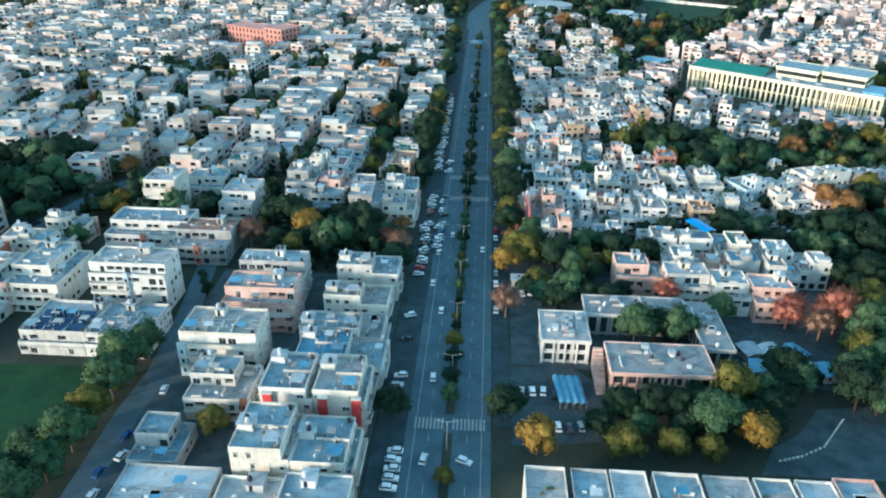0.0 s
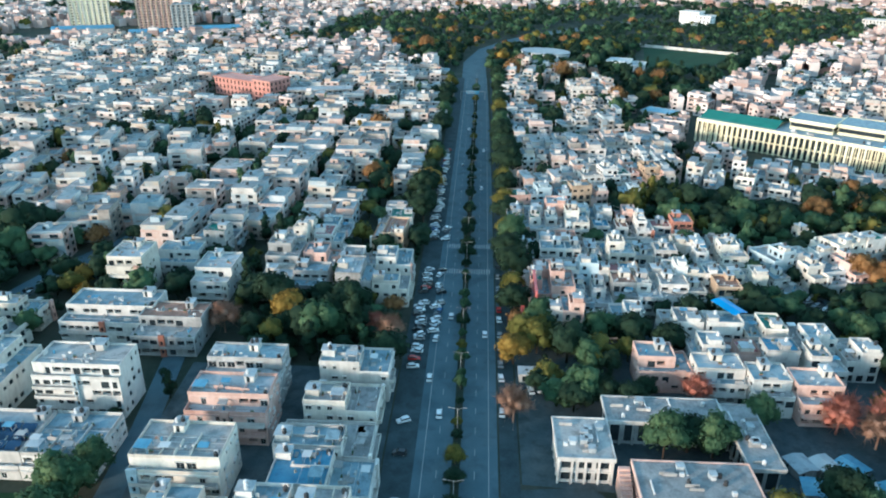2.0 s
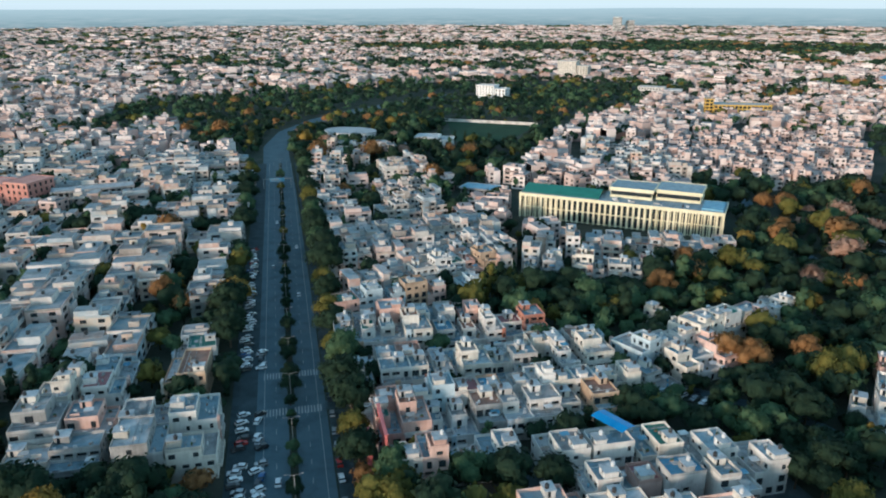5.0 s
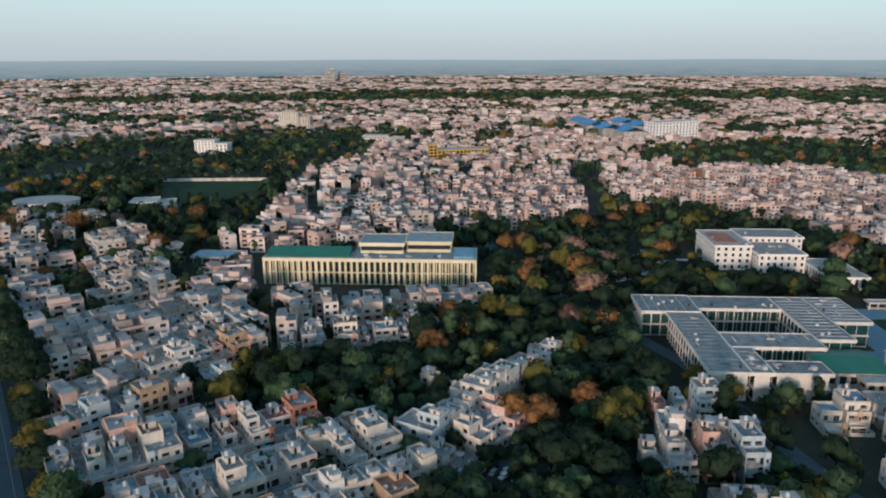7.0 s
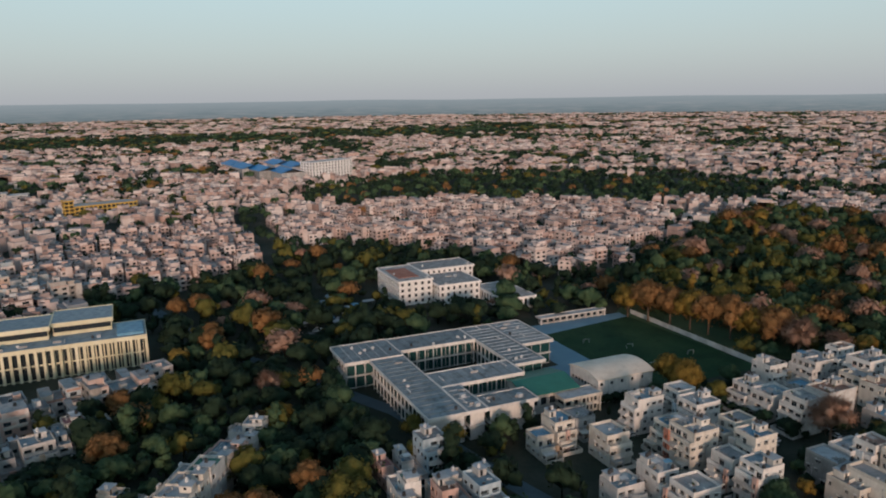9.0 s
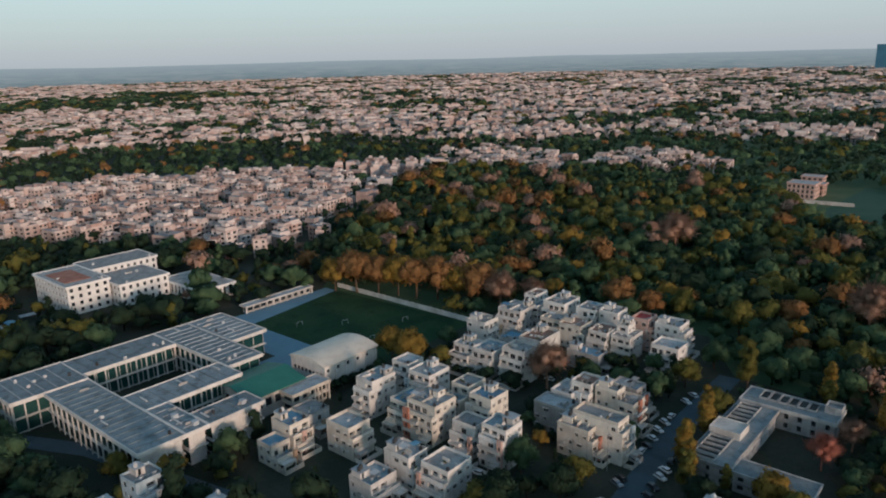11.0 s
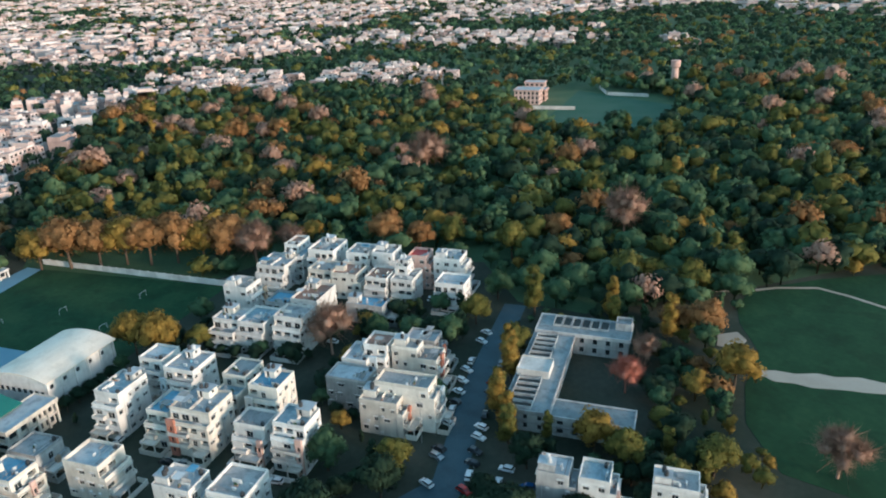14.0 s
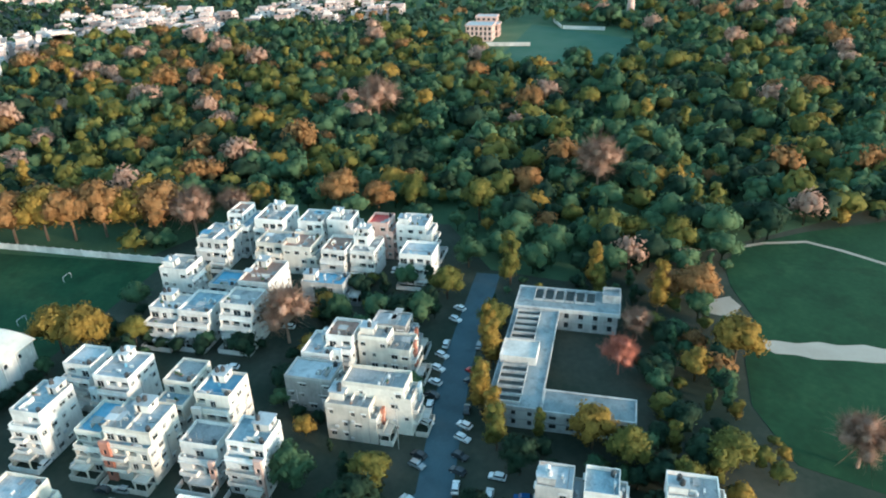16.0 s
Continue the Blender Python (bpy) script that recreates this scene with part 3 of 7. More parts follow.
def house(w, d, floors, tone, seed, fine, m, top_mat=None, group="town houses", full=False, stair=True):
    """A flat-roofed house, front towards -y, with a set-back terrace, parapets, stair room and tanks."""
    key = (w, d, floors, tone, seed, fine, top_mat, full, stair)
    if key in PLANS:
        return PLANS[key].again(m)
    r = random.Random(seed * 77 + floors * 13 + tone * 5 + int(w * 10))
    wall_mat = WALLS[tone]
    root = empty("house", m, f"{HOUSE_WORDS[tone]} {STOREYS[floors]}-storey house with a flat roof", "house", group)
    plan = PLANS[key] = Plan(root)
    fh, x, y = 3.15, w / 2, d / 2
    low, top = fh * (floors - 1) + 0.3, fh * floors + 0.3
    back = -y + d * r.choice([0.28, 0.34, 0.42])          # front of the set-back top floor
    if full:
        back = -y + 1.6
    cut = r.random() < 0.55 and not full
    walls, holes_at = Mesh(), []

    plain = 0.8 if group == "houses along the avenue" else 1.0

    def side(a, b, z0, z1, n0, n, rate, front=False):
        a2, b2 = Vector(a), Vector(b)
        run, holes = (b2 - a2).length, []
        count = max(1, int(run // 2.7))
        for k in range(n0, n):
            for c in range(count):
                if r.random() > rate * plain:
                    continue
                wide, high = (r.choice([1.4, 2.0, 2.3]), 2.2) if front else (r.choice([1.0, 1.4, 1.8]), r.choice([1.2, 1.5, 1.6]))
                u = run * (c + 0.5) / count
                sill = 0.3 + fh * k + (0.12 if high > 2 else 0.85)
                if front and r.random() < 0.55:           # a deep loggia behind a low parapet
                    wide, high, sill = min(run - 0.6, r.choice([2.3, 2.6])), 1.5, 0.3 + fh * k + 0.95
                    if sill + high < z1 - 0.15 and u - wide / 2 > 0.2 and u + wide / 2 < run - 0.2:
                        holes.append((u - wide / 2, u + wide / 2, sill, sill + high, 1.1))
                    continue
                if sill + high < z1 - 0.15 and u - wide / 2 > 0.2 and u + wide / 2 < run - 0.2:
                    holes.append((u - wide / 2, u + wide / 2, sill, sill + high))
        walls.wall(a, b, z0, z1, holes, glass=None if fine else 1)
        dd = (b2 - a2) / run
        for u0, u1, h0, h1, *own in holes:
            if own:
                continue
            p = a2 + dd * (u0 + u1) / 2
            holes_at.append((pose(p.x, p.y, h0, 0, 0, math.degrees(math.atan2(dd.y, dd.x))) @ pose(0, 0.17, 0), round(u1 - u0, 1), round(h1 - h0, 1)))
    side((-x, -y), (x, -y), 0, low, 0, floors - 1, 0.95, True)
    side((x, -y), (x, y), 0, low, 0, floors - 1, 0.72)
    side((x, y), (-x, y), 0, low, 0, floors - 1, 0.45 if fine else 0.85, not fine)
    side((-x, y), (-x, -y), 0, low, 0, floors - 1, 0.72)
    bx = x - (w * r.choice([0.3, 0.4]) if cut else 0.0)
    side((-x, back), (bx, back), low, top, floors - 1, floors, 0.9, True)
    side((bx, back), (bx, y), low, top, floors - 1, floors, 0.72)
    side((bx, y), (-x, y), low, top, floors - 1, floors, 0.45)
    side((-x, y), (-x, back), low, top, floors - 1, floors, 0.72)
    plan.part("wall", walls, wall_mat, GLASS)
    if r.random() < 0.6 and w > 6:                        # a narrow bay in another colour
        bay, bw = Mesh(), r.choice([1.3, 1.8, 2.4])
        b0 = r.choice([-x, x - bw, -bw / 2])
        bay.wall((b0, -y - 0.75), (b0 + bw, -y - 0.75), 0, low + 1.3, [(bw / 2 - 0.4, bw / 2 + 0.4, 1.3 + fh * k, 2.7 + fh * k) for k in range(floors - 1)])
        bay.wall((b0 + bw, -y - 0.75), (b0 + bw, -y - 0.004), 0, low + 1.3, [])
        bay.wall((b0, -y - 0.004), (b0, -y - 0.75), 0, low + 1.3, [])
        bay.quad((b0, -y - 0.75, low + 1.3), (b0 + bw, -y - 0.75, low + 1.3), (b0 + bw, -y - 0.004, low + 1.3), (b0, -y - 0.004, low + 1.3))
        plan.part("facade_bay", bay, r.choice([WALLS[0], WALLS[1], WALLS[3], WALLS[3], WALLS[4], WALLS[6], WALLS[5]]), GLASS)
    if fine and group != "houses along the avenue":      # a car porch with a flat roof before the ground floor
        pw = min(w - 0.6, r.choice([3.6, 4.6, 5.6]))
        p0 = r.choice([-x + 0.2, x - 0.2 - pw])
        porch = Mesh()
        porch.tray(p0, -y - 3.0, 2.75, p0 + pw, -y - 0.5, 3.35, 0.14, 0.2)
        for px in (p0 + 0.15, p0 + pw - 0.45):
            porch.box(px, -y - 2.9, 0, px + 0.3, -y - 2.6, 2.75)
        plan.part("porch", porch, r.choice([wall_mat, WALLS[0], WALLS[1], WALLS[2]]))
        fence_ = Mesh()
        fence_.rim([(-x, -y - 0.5), (-x, -y - 3.6), (x, -y - 3.6), (x, -y - 0.5)], 0.15, 0, 1.5)
        plan.part("front_wall", fence_, wall_mat)
    if fine:
        for k in range(1, floors):                        # thin ledges at the floor lines
            ledge = shared(("floor_ledge", w, tone), lambda q: q.box(-x, -0.45, -0.06, x, -0.003, 0.06), wall_mat)
            plan.part("floor_ledge", ledge, at=pose(0, -y, 0.08 + fh * k))
        for where, ww, hh in holes_at:
            plan.part("window", window_mesh(ww, hh), at=where)
    roof = Mesh()
    roof.quad((-x + 0.1, -y + 0.1, low + 0.02), (x - 0.1, -y + 0.1, low + 0.02), (x - 0.1, back - 0.003, low + 0.02), (-x + 0.1, back - 0.003, low + 0.02))
    if cut:
        roof.quad((bx + 0.003, back - 0.003, low + 0.02), (x - 0.1, back - 0.003, low + 0.02), (x - 0.1, y - 0.1, low + 0.02), (bx + 0.003, y - 0.1, low + 0.02))
    plan.part("terrace", roof, r.choice([ROOF, ROOF_BLUE, ROOF_PALE]))
    deck = Mesh()
    deck.box(-x + 0.1, back + 0.1, top - 0.2, bx - 0.1, y - 0.1, top + 0.02)
    plan.part("roof", deck, top_mat or r.choice([ROOF, ROOF, ROOF_BLUE, ROOF_PALE, ROOF_PALE, ROOF_TILE]))
    hp = r.choice([0.7, 0.9, 1.0])
    par = Mesh()
    if cut:
        par.rim([(-x, back), (-x, -y), (x, -y), (x, y), (bx, y)], 0.2, low, low + hp)
    else:
        par.rim([(-x, back), (-x, -y), (x, -y), (x, back)], 0.2, low, low + hp)
    plan.part("terrace_parapet", par, wall_mat)
    par = Mesh()
    par.rim([(-x, back), (bx, back), (bx, y), (-x, y)], 0.2, top, top + hp, closed=True)
    plan.part("roof_parapet", par, wall_mat)
    sw = r.choice([2.6, 3.2, 3.8])
    sx = -x + 0.5 + r.random() * max(0.0, bx + x - sw - 1.0)
    sy, hs = y - 3.9, 2.25
    if d > 8 and stair:
        room = Mesh()
        room.wall((sx, sy), (sx + sw, sy), top + 0.02, top + hs, [(0.6, 1.5, top + 0.1, top + 2.1)])
        room.wall((sx + sw, sy), (sx + sw, sy + 3.6), top + 0.02, top + hs, [(1.2, 2.2, top + 1.0, top + 1.9)])
        room.wall((sx + sw, sy + 3.6), (sx, sy + 3.6), top + 0.02, top + hs, [])
        room.wall((sx, sy + 3.6), (sx, sy), top + 0.02, top + hs, [])
        stair_room = plan.part("stair_room", room, r.choice([wall_mat, wall_mat, WALLS[0], WALLS[1]]), GLASS)
        lid = Mesh()
        lid.box(sx - 0.25, sy - 0.25, top + hs, sx + sw + 0.25, sy + 3.85, top + hs + 0.15)
        plan.part("stair_room_roof", lid, ROOF_PALE, under=stair_room)
        for k in range(r.choice([1, 2, 2]) if fine else 1):
            plan.part("water_tank", tank_mesh(r.random() < 0.4), at=pose(sx + 0.7 + k * 1.25, sy + 1.2 + 0.5 * k, top + hs + 0.15))
    if fine:                                              # drain pipes and air conditioners on the outer walls
        hung = Mesh()
        for sx_, k in ((-1, 0), (1, 0), (-1, 1), (1, 1)):
            yy = -y + d * r.uniform(0.12, 0.88)
            hung.tube((sx_ * (x + 0.07), yy, 0.0), (sx_ * (x + 0.07), yy, low), 0.06, 0.06, 5, r.choice([0, 1]))
        for k in range(4 + floors):
            zz, sx_ = 0.3 + fh * r.randrange(floors - 1) + r.choice([0.4, 2.3]), r.choice([-1, 1])
            yy = -y + d * r.uniform(0.1, 0.85)
            hung.box(sx_ * (x + 0.23) - 0.2, yy, zz, sx_ * (x + 0.23) + 0.2, yy + 0.85, zz + 0.6, 0)
        for k in range(3):
            xx, zz = r.uniform(-x + 0.4, x - 1.3), 0.3 + fh * r.randrange(floors - 1) + 2.3
            hung.box(xx, -y - 0.42, zz, xx + 0.85, -y - 0.02, zz + 0.6, 0)
        tagged(plan.part("wall_clutter", hung, TANK_PALE, CONCRETE), "small air conditioners and drain pipes", kind="stuff")
    bits = Mesh()                                         # coolers, pipes, low walls, planters and frames on the roofs
    spans = [(-x + 0.5, bx - 0.5, back + 0.5, y - 4.3, top + 0.02), (-x + 0.5, x - 0.5, -y + 0.4, back - 0.3, low + 0.02)]
    if cut:
        spans.append((bx + 0.4, x - 0.4, back + 0.3, y - 0.5, low + 0.02))
    for x0, x1, y0, y1, z in spans:
        if x1 - x0 < 1.2 or y1 - y0 < 0.7:
            continue
        for k in range(2 + int((x1 - x0) * (y1 - y0) / (8 if fine else 12))):
            kind = r.choice(["cooler", "cooler", "wall", "pipe", "pipe", "planter", "slab", "frame", "heap", "tub"])
            px, py = r.uniform(x0, x1 - 1.1), r.uniform(y0, y1 - 0.6)
            if kind == "cooler":
                bits.box(px, py, z, px + 0.95, py + 0.4, z + 0.75, 0)
            elif kind == "wall":
                if r.random() < 0.5:
                    bits.box(px, py, z, min(x1, px + 2.6), py + 0.14, z + 1.1, 2)
                else:
                    bits.box(px, py, z, px + 0.14, min(y1, py + 2.4), z + 1.1, 2)
            elif kind == "pipe":
                bits.tube((x0, py, z + 0.12), (x1, py, z + 0.12), 0.07, 0.07, 5, r.choice([0, 1]))
                bits.tube((px, py, z), (px, py, z + r.choice([1.2, 2.0])), 0.05, 0.05, 5, 1)
            elif kind == "planter":
                bits.box(px, py, z, px + 1.0, py + 0.35, z + 0.4, 4)
                bits.tube((px + 0.25, py + 0.17, z + 0.4), (px + 0.25, py + 0.17, z + 1.0), 0.26, 0.1, 6, 3)
                bits.tube((px + 0.7, py + 0.17, z + 0.4), (px + 0.7, py + 0.17, z + 0.85), 0.24, 0.14, 6, 3)
            elif kind == "slab":
                bits.box(px, py, z, min(x1, px + 1.9), min(y1, py + 1.4), z + 0.25, 1)
            elif kind == "frame" and y1 - py > 2.0 and x1 - px > 2.4:
                for ax, ay in ((px, py), (px + 2.2, py), (px, py + 1.8), (px + 2.2, py + 1.8)):
                    bits.tube((ax, ay, z), (ax, ay, z + 2.2), 0.05, 0.05, 4, 1)
                bits.box(px - 0.2, py - 0.2, z + 2.2, px + 2.4, py + 2.0, z + 2.26, r.choice([0, 1, 5]))
            elif kind == "heap":
                bits.box(px, py, z, px + 0.6, py + 0.5, z + 0.35, 4)
                bits.box(px + 0.5, py + 0.1, z, px + 1.05, py + 0.55, z + 0.6, 1)
            else:
                bits.tube((px + 0.4, py + 0.3, z), (px + 0.4, py + 0.3, z + 0.9), 0.36, 0.3, 9, r.choice([0, 0, 1, 5]))
    if bits.v:
        tagged(plan.part("roof_clutter", bits, TANK_PALE, CONCRETE, wall_mat, LEAVES["green"], ROOF_TILE, BLUE_SHEET), "small coolers, pipes and planters", kind="stuff")
    if fine and w > 11:
        for k in range(1, int(w // 9) + 1):          # low walls that divide the roof
            xx = -x + (bx + x) * k / (int(w // 9) + 1)
            wl = Mesh()
            wl.box(xx - 0.1, back + 0.2, top + 0.02, xx + 0.1, y - 4.4, top + 0.8)
            plan.part("roof_partition", wl, wall_mat)
        sheet = Mesh()
        sheet.box(-x + 1.0, back + 0.8, top + 2.1, -x + 4.6, back + 4.2, top + 2.18)
        for px, py in ((-x + 1.1, back + 0.9), (-x + 4.4, back + 0.9), (-x + 1.1, back + 4.0), (-x + 4.4, back + 4.0)):
            sheet.box(px, py, top + 0.02, px + 0.1, py + 0.1, top + 2.1)
        plan.part("roof_shelter", sheet, r.choice([BLUE_SHEET, ROOF_PALE, ROOF_PALE, ROOF_BLUE]))
    if fine and w > 7:
        plan.part("water_tank", tank_mesh(False), at=pose(bx - 1.2, back + 1.4, top + 0.02))
    b0, b1 = -x + 0.4, (x - 0.4 if r.random() < 0.5 else 0.2)
    for k in range(1, floors - 1):
        z = 0.3 + fh * k
        bal = Mesh()
        bal.tray(b0, -y - 1.3, z - 0.15, b1, -y - 0.003, z + 0.9, 0.12, 0.15)
        plan.part("balcony", bal, wall_mat if k % 2 else WALLS[0])
    return root


def fill_houses(polygon, angle, chance, seed):
    """Double rows of houses, back to back, with lanes between."""
    r = random.Random(seed)
    a = radians(angle)
    cx, cy = sum(p[0] for p in polygon) / len(polygon), sum(p[1] for p in polygon) / len(polygon)
    reach = max(math.hypot(px - cx, py - cy) for px, py in polygon)
    made, v, row = [], -reach, 0
    tight = 0 < cx < 130 and cy < 500
    while v < reach:
        d = r.choice([13.0, 15.0] if cx < -20 else [12.0, 14.0])
        u = -reach
        while u < reach:
            w = r.choice([9.0, 11.0, 14.0, 18.0] if cx < -20 else [7.0, 8.5, 10.0])
            px, py = cx + (u + w / 2) * math.cos(a) - (v + d / 2) * math.sin(a), cy + (u + w / 2) * math.sin(a) + (v + d / 2) * math.cos(a)
            if inside((px, py), polygon) and is_free(px, py, 4.0) and r.random() < (chance * 0.93 if tight else chance):
                tone = r.choices([0, 1, 2, 3, 4, 5, 6, 7], [3.4, 2.4, 2.0, 1.4, 0.3, 0.6, 0.6, 2.4])[0]
                floors = r.choices([2, 3, 4], [1.5, 5, 1.2] if tight else [2.5, 4, 2.0])[0]
                short = 0.0 if tight else r.choice([0.0, 0.0, 1.5, 3.0])
                made.append((w, d - short, floors, tone, px, py, angle + (0 if row % 2 == 0 else 180) + (0 if tight else r.uniform(-9, 9) if cx > 300 else r.uniform(-4, 4))))
            u += w + (0.05 if r.random() < (0.9 if tight else 0.75) else r.choice([1.5, 2.5] if tight else [2.0, 5.0]))
        v += d + (0.1 if row % 2 == 0 else r.choice([4.5, 5.5]) if tight else r.choice([7.0, 8.0, 11.0]))
        row += 1
    return made


# ---- trees ----
def crown_arrays(seed, height, radius, lobes, leaves, shape="round", fine=1.0):
    """Leaf facets on the shells of several lobes."""
    r = np.random.RandomState(seed)
    centres = []
    for k in range(lobes):
        t = k * 2.399 + r.uniform(-0.3, 0.3)
        q = radius * 0.80 * math.sqrt((k + 0.4) / lobes)
        z, size = height * (0.82 - 0.46 * (q / radius) ** 2 + r.uniform(-0.09, 0.07)), radius * r.uniform(0.62, 1.0) * 1.45 / lobes ** 0.42
        if shape == "tall":
            q, z, size = radius * r.uniform(0.05, 0.5), height * (0.28 + 0.62 * k / max(1, lobes - 1)), radius * r.uniform(0.5, 0.8) * (1.15 - 0.6 * k / lobes)
        centres.append((q * math.cos(t), q * math.sin(t), z, size))
    if shape != "tall":
        centres.append((0, 0, height * 0.55, radius * 0.72))
        lobes += 1
    per = leaves // lobes
    n = r.normal(size=(lobes, per, 3))
    n[:, :, 2] += 0.25
    n /= np.linalg.norm(n, axis=2)[:, :, None]
    c = np.array(centres)
    p = (n * (c[:, None, 3:] * r.uniform(0.78, 1.2, size=(lobes, per, 1))) * np.array([1, 1, 0.92]) + c[:, None, :3]).reshape(-1, 3)
    n = n.reshape(-1, 3) + r.normal(size=(lobes * per, 3)) * 0.32
    n /= np.linalg.norm(n, axis=1)[:, None]
    a = np.cross(n, r.normal(size=n.shape))
    a /= np.linalg.norm(a, axis=1)[:, None] + 1e-9
    b = np.cross(n, a)
    g = r.uniform(0.35, 0.8, size=(len(p), 1)) * (0.45 + radius * 0.10) * (560.0 / leaves) ** 0.5 * fine
    v = np.stack([p - a * g - b * g * 0.6, p + a * g - b * g * 0.5 + n * 0.2 * g, p + b * g * 1.1 + n * 0.25 * g], axis=1).reshape(-1, 3)
    f = np.arange(len(v)).reshape(-1, 3)
    return v, f, centres


def crown_normals(v, centres):
    """Directions out of the nearest lobe and out of the crown, for the soft look of dense foliage."""
    c = np.array(centres)
    away = v[:, None, :] - c[None, :, :3]
    far_off = np.linalg.norm(away, axis=2) / c[None, :, 3]
    n = away[np.arange(len(v)), far_off.argmin(axis=1)]
    n = n / (np.linalg.norm(n, axis=1)[:, None] + 1e-6)
    m = v - c[:, :3].mean(axis=0)
    n = n + 0.45 * m / (np.linalg.norm(m, axis=1)[:, None] + 1e-6)
    return n / (np.linalg.norm(n, axis=1)[:, None] + 1e-6)


def array_mesh(name, v, f, *mats, normals=None):
    me = bpy.data.meshes.new(name)
    me.vertices.add(len(v))
    me.vertices.foreach_set("co", np.asarray(v, dtype=np.float32).ravel())
    k = f.shape[1]
    me.loops.add(f.size)
    me.loops.foreach_set("vertex_index", f.astype(np.int32).ravel())
    me.polygons.add(len(f))
    me.polygons.foreach_set("loop_start", np.arange(0, f.size, k, dtype=np.int32))
    for m in mats:
        me.materials.append(m)
    me.polygons.foreach_set("use_smooth", np.full(len(f), normals is not None, dtype=bool))
    me.update(calc_edges=True)
    if normals is not None:
        me.normals_split_custom_set_from_vertices(normals.tolist())
    return me


BALL = bmesh.new()
bmesh.ops.create_icosphere(BALL, subdivisions=2, radius=1.0)
BALL_V = np.array([v.co[:] for v in BALL.verts])
BALL_F = np.array([[v.index for v in f.verts] for f in BALL.faces])
SMALL = bmesh.new()
bmesh.ops.create_icosphere(SMALL, subdivisions=1, radius=1.0)
SMALL_V, SMALL_F = np.array([v.co[:] for v in SMALL.verts]), np.array([[v.index for v in f.verts] for f in SMALL.faces])


GOLD = (1 + 5 ** 0.5) / 2
TINY_V = np.array([(-1, GOLD, 0), (1, GOLD, 0), (-1, -GOLD, 0), (1, -GOLD, 0), (0, -1, GOLD), (0, 1, GOLD), (0, -1, -GOLD), (0, 1, -GOLD), (GOLD, 0, -1), (GOLD, 0, 1), (-GOLD, 0, -1), (-GOLD, 0, 1)]) / math.hypot(1, GOLD)
TINY_F = np.array([(a, b, c) for a in range(12) for b in range(a + 1, 12) for c in range(b + 1, 12) if all(np.linalg.norm(TINY_V[i] - TINY_V[j]) < 1.1 for i, j in ((a, b), (b, c), (a, c)))])
TINY_F = np.array([f if np.dot(np.cross(TINY_V[f[1]] - TINY_V[f[0]], TINY_V[f[2]] - TINY_V[f[0]]), TINY_V[f[0]]) > 0 else f[::-1] for f in TINY_F])


def with_heart(v, f, centres, seed, fill=0.82, rough=0.16, ball=None):
    """Adds knobbly inner masses to a crown, so that it is dense within."""
    r = np.random.RandomState(seed)
    bv, bf = ball or (BALL_V, BALL_F)
    vs, fs, n = [v], [f], len(v)
    for cx, cy, cz, s in centres:
        k = s * fill * (1 + r.uniform(-rough, rough, size=(len(bv), 1)))
        vs.append(bv * k * np.array([1, 1, 0.92]) + np.array([cx, cy, cz]))
        fs.append(bf + n)
        n += len(bv)
    return np.concatenate(vs), np.concatenate(fs)


def twigs(centres, seed, count=130):
    """Thin twigs that fan out from the limbs of a leafless crown."""
    rs = np.random.RandomState(seed + 5)
    vs = []
    for cx, cy, cz, s in centres:
        d = rs.normal(size=(count, 3))
        d[:, 2] += 0.5
        d /= np.linalg.norm(d, axis=1)[:, None]
        base = np.array([cx, cy, cz]) + d * s * rs.uniform(0.0, 0.6, size=(count, 1))
        way = d + rs.normal(size=(count, 3)) * 0.35
        tip = base + way * s * rs.uniform(0.6, 1.1, size=(count, 1))
        side = np.cross(way, rs.normal(size=(count, 3)))
        side *= rs.uniform(0.035, 0.08, size=(count, 1)) / (np.linalg.norm(side, axis=1)[:, None] + 1e-9)
        vs.append(np.stack([base - side, base + side, tip], axis=1).reshape(-1, 3))
    v = np.concatenate(vs)
    return v, np.arange(len(v)).reshape(-1, 3)


TREES = {}
TREE_WORDS = {"dark": "dark green broadleaf tree with a dense crown", "green": "green broadleaf tree with a rounded crown", "olive": "olive-green tree with a full crown", "yellow": "tree with golden yellow autumn leaves",
              "rust": "tree with rusty brown autumn leaves", "pink": "nearly bare tree with pale pinkish twigs", "coral": "small spreading tree with coral red twigs"}


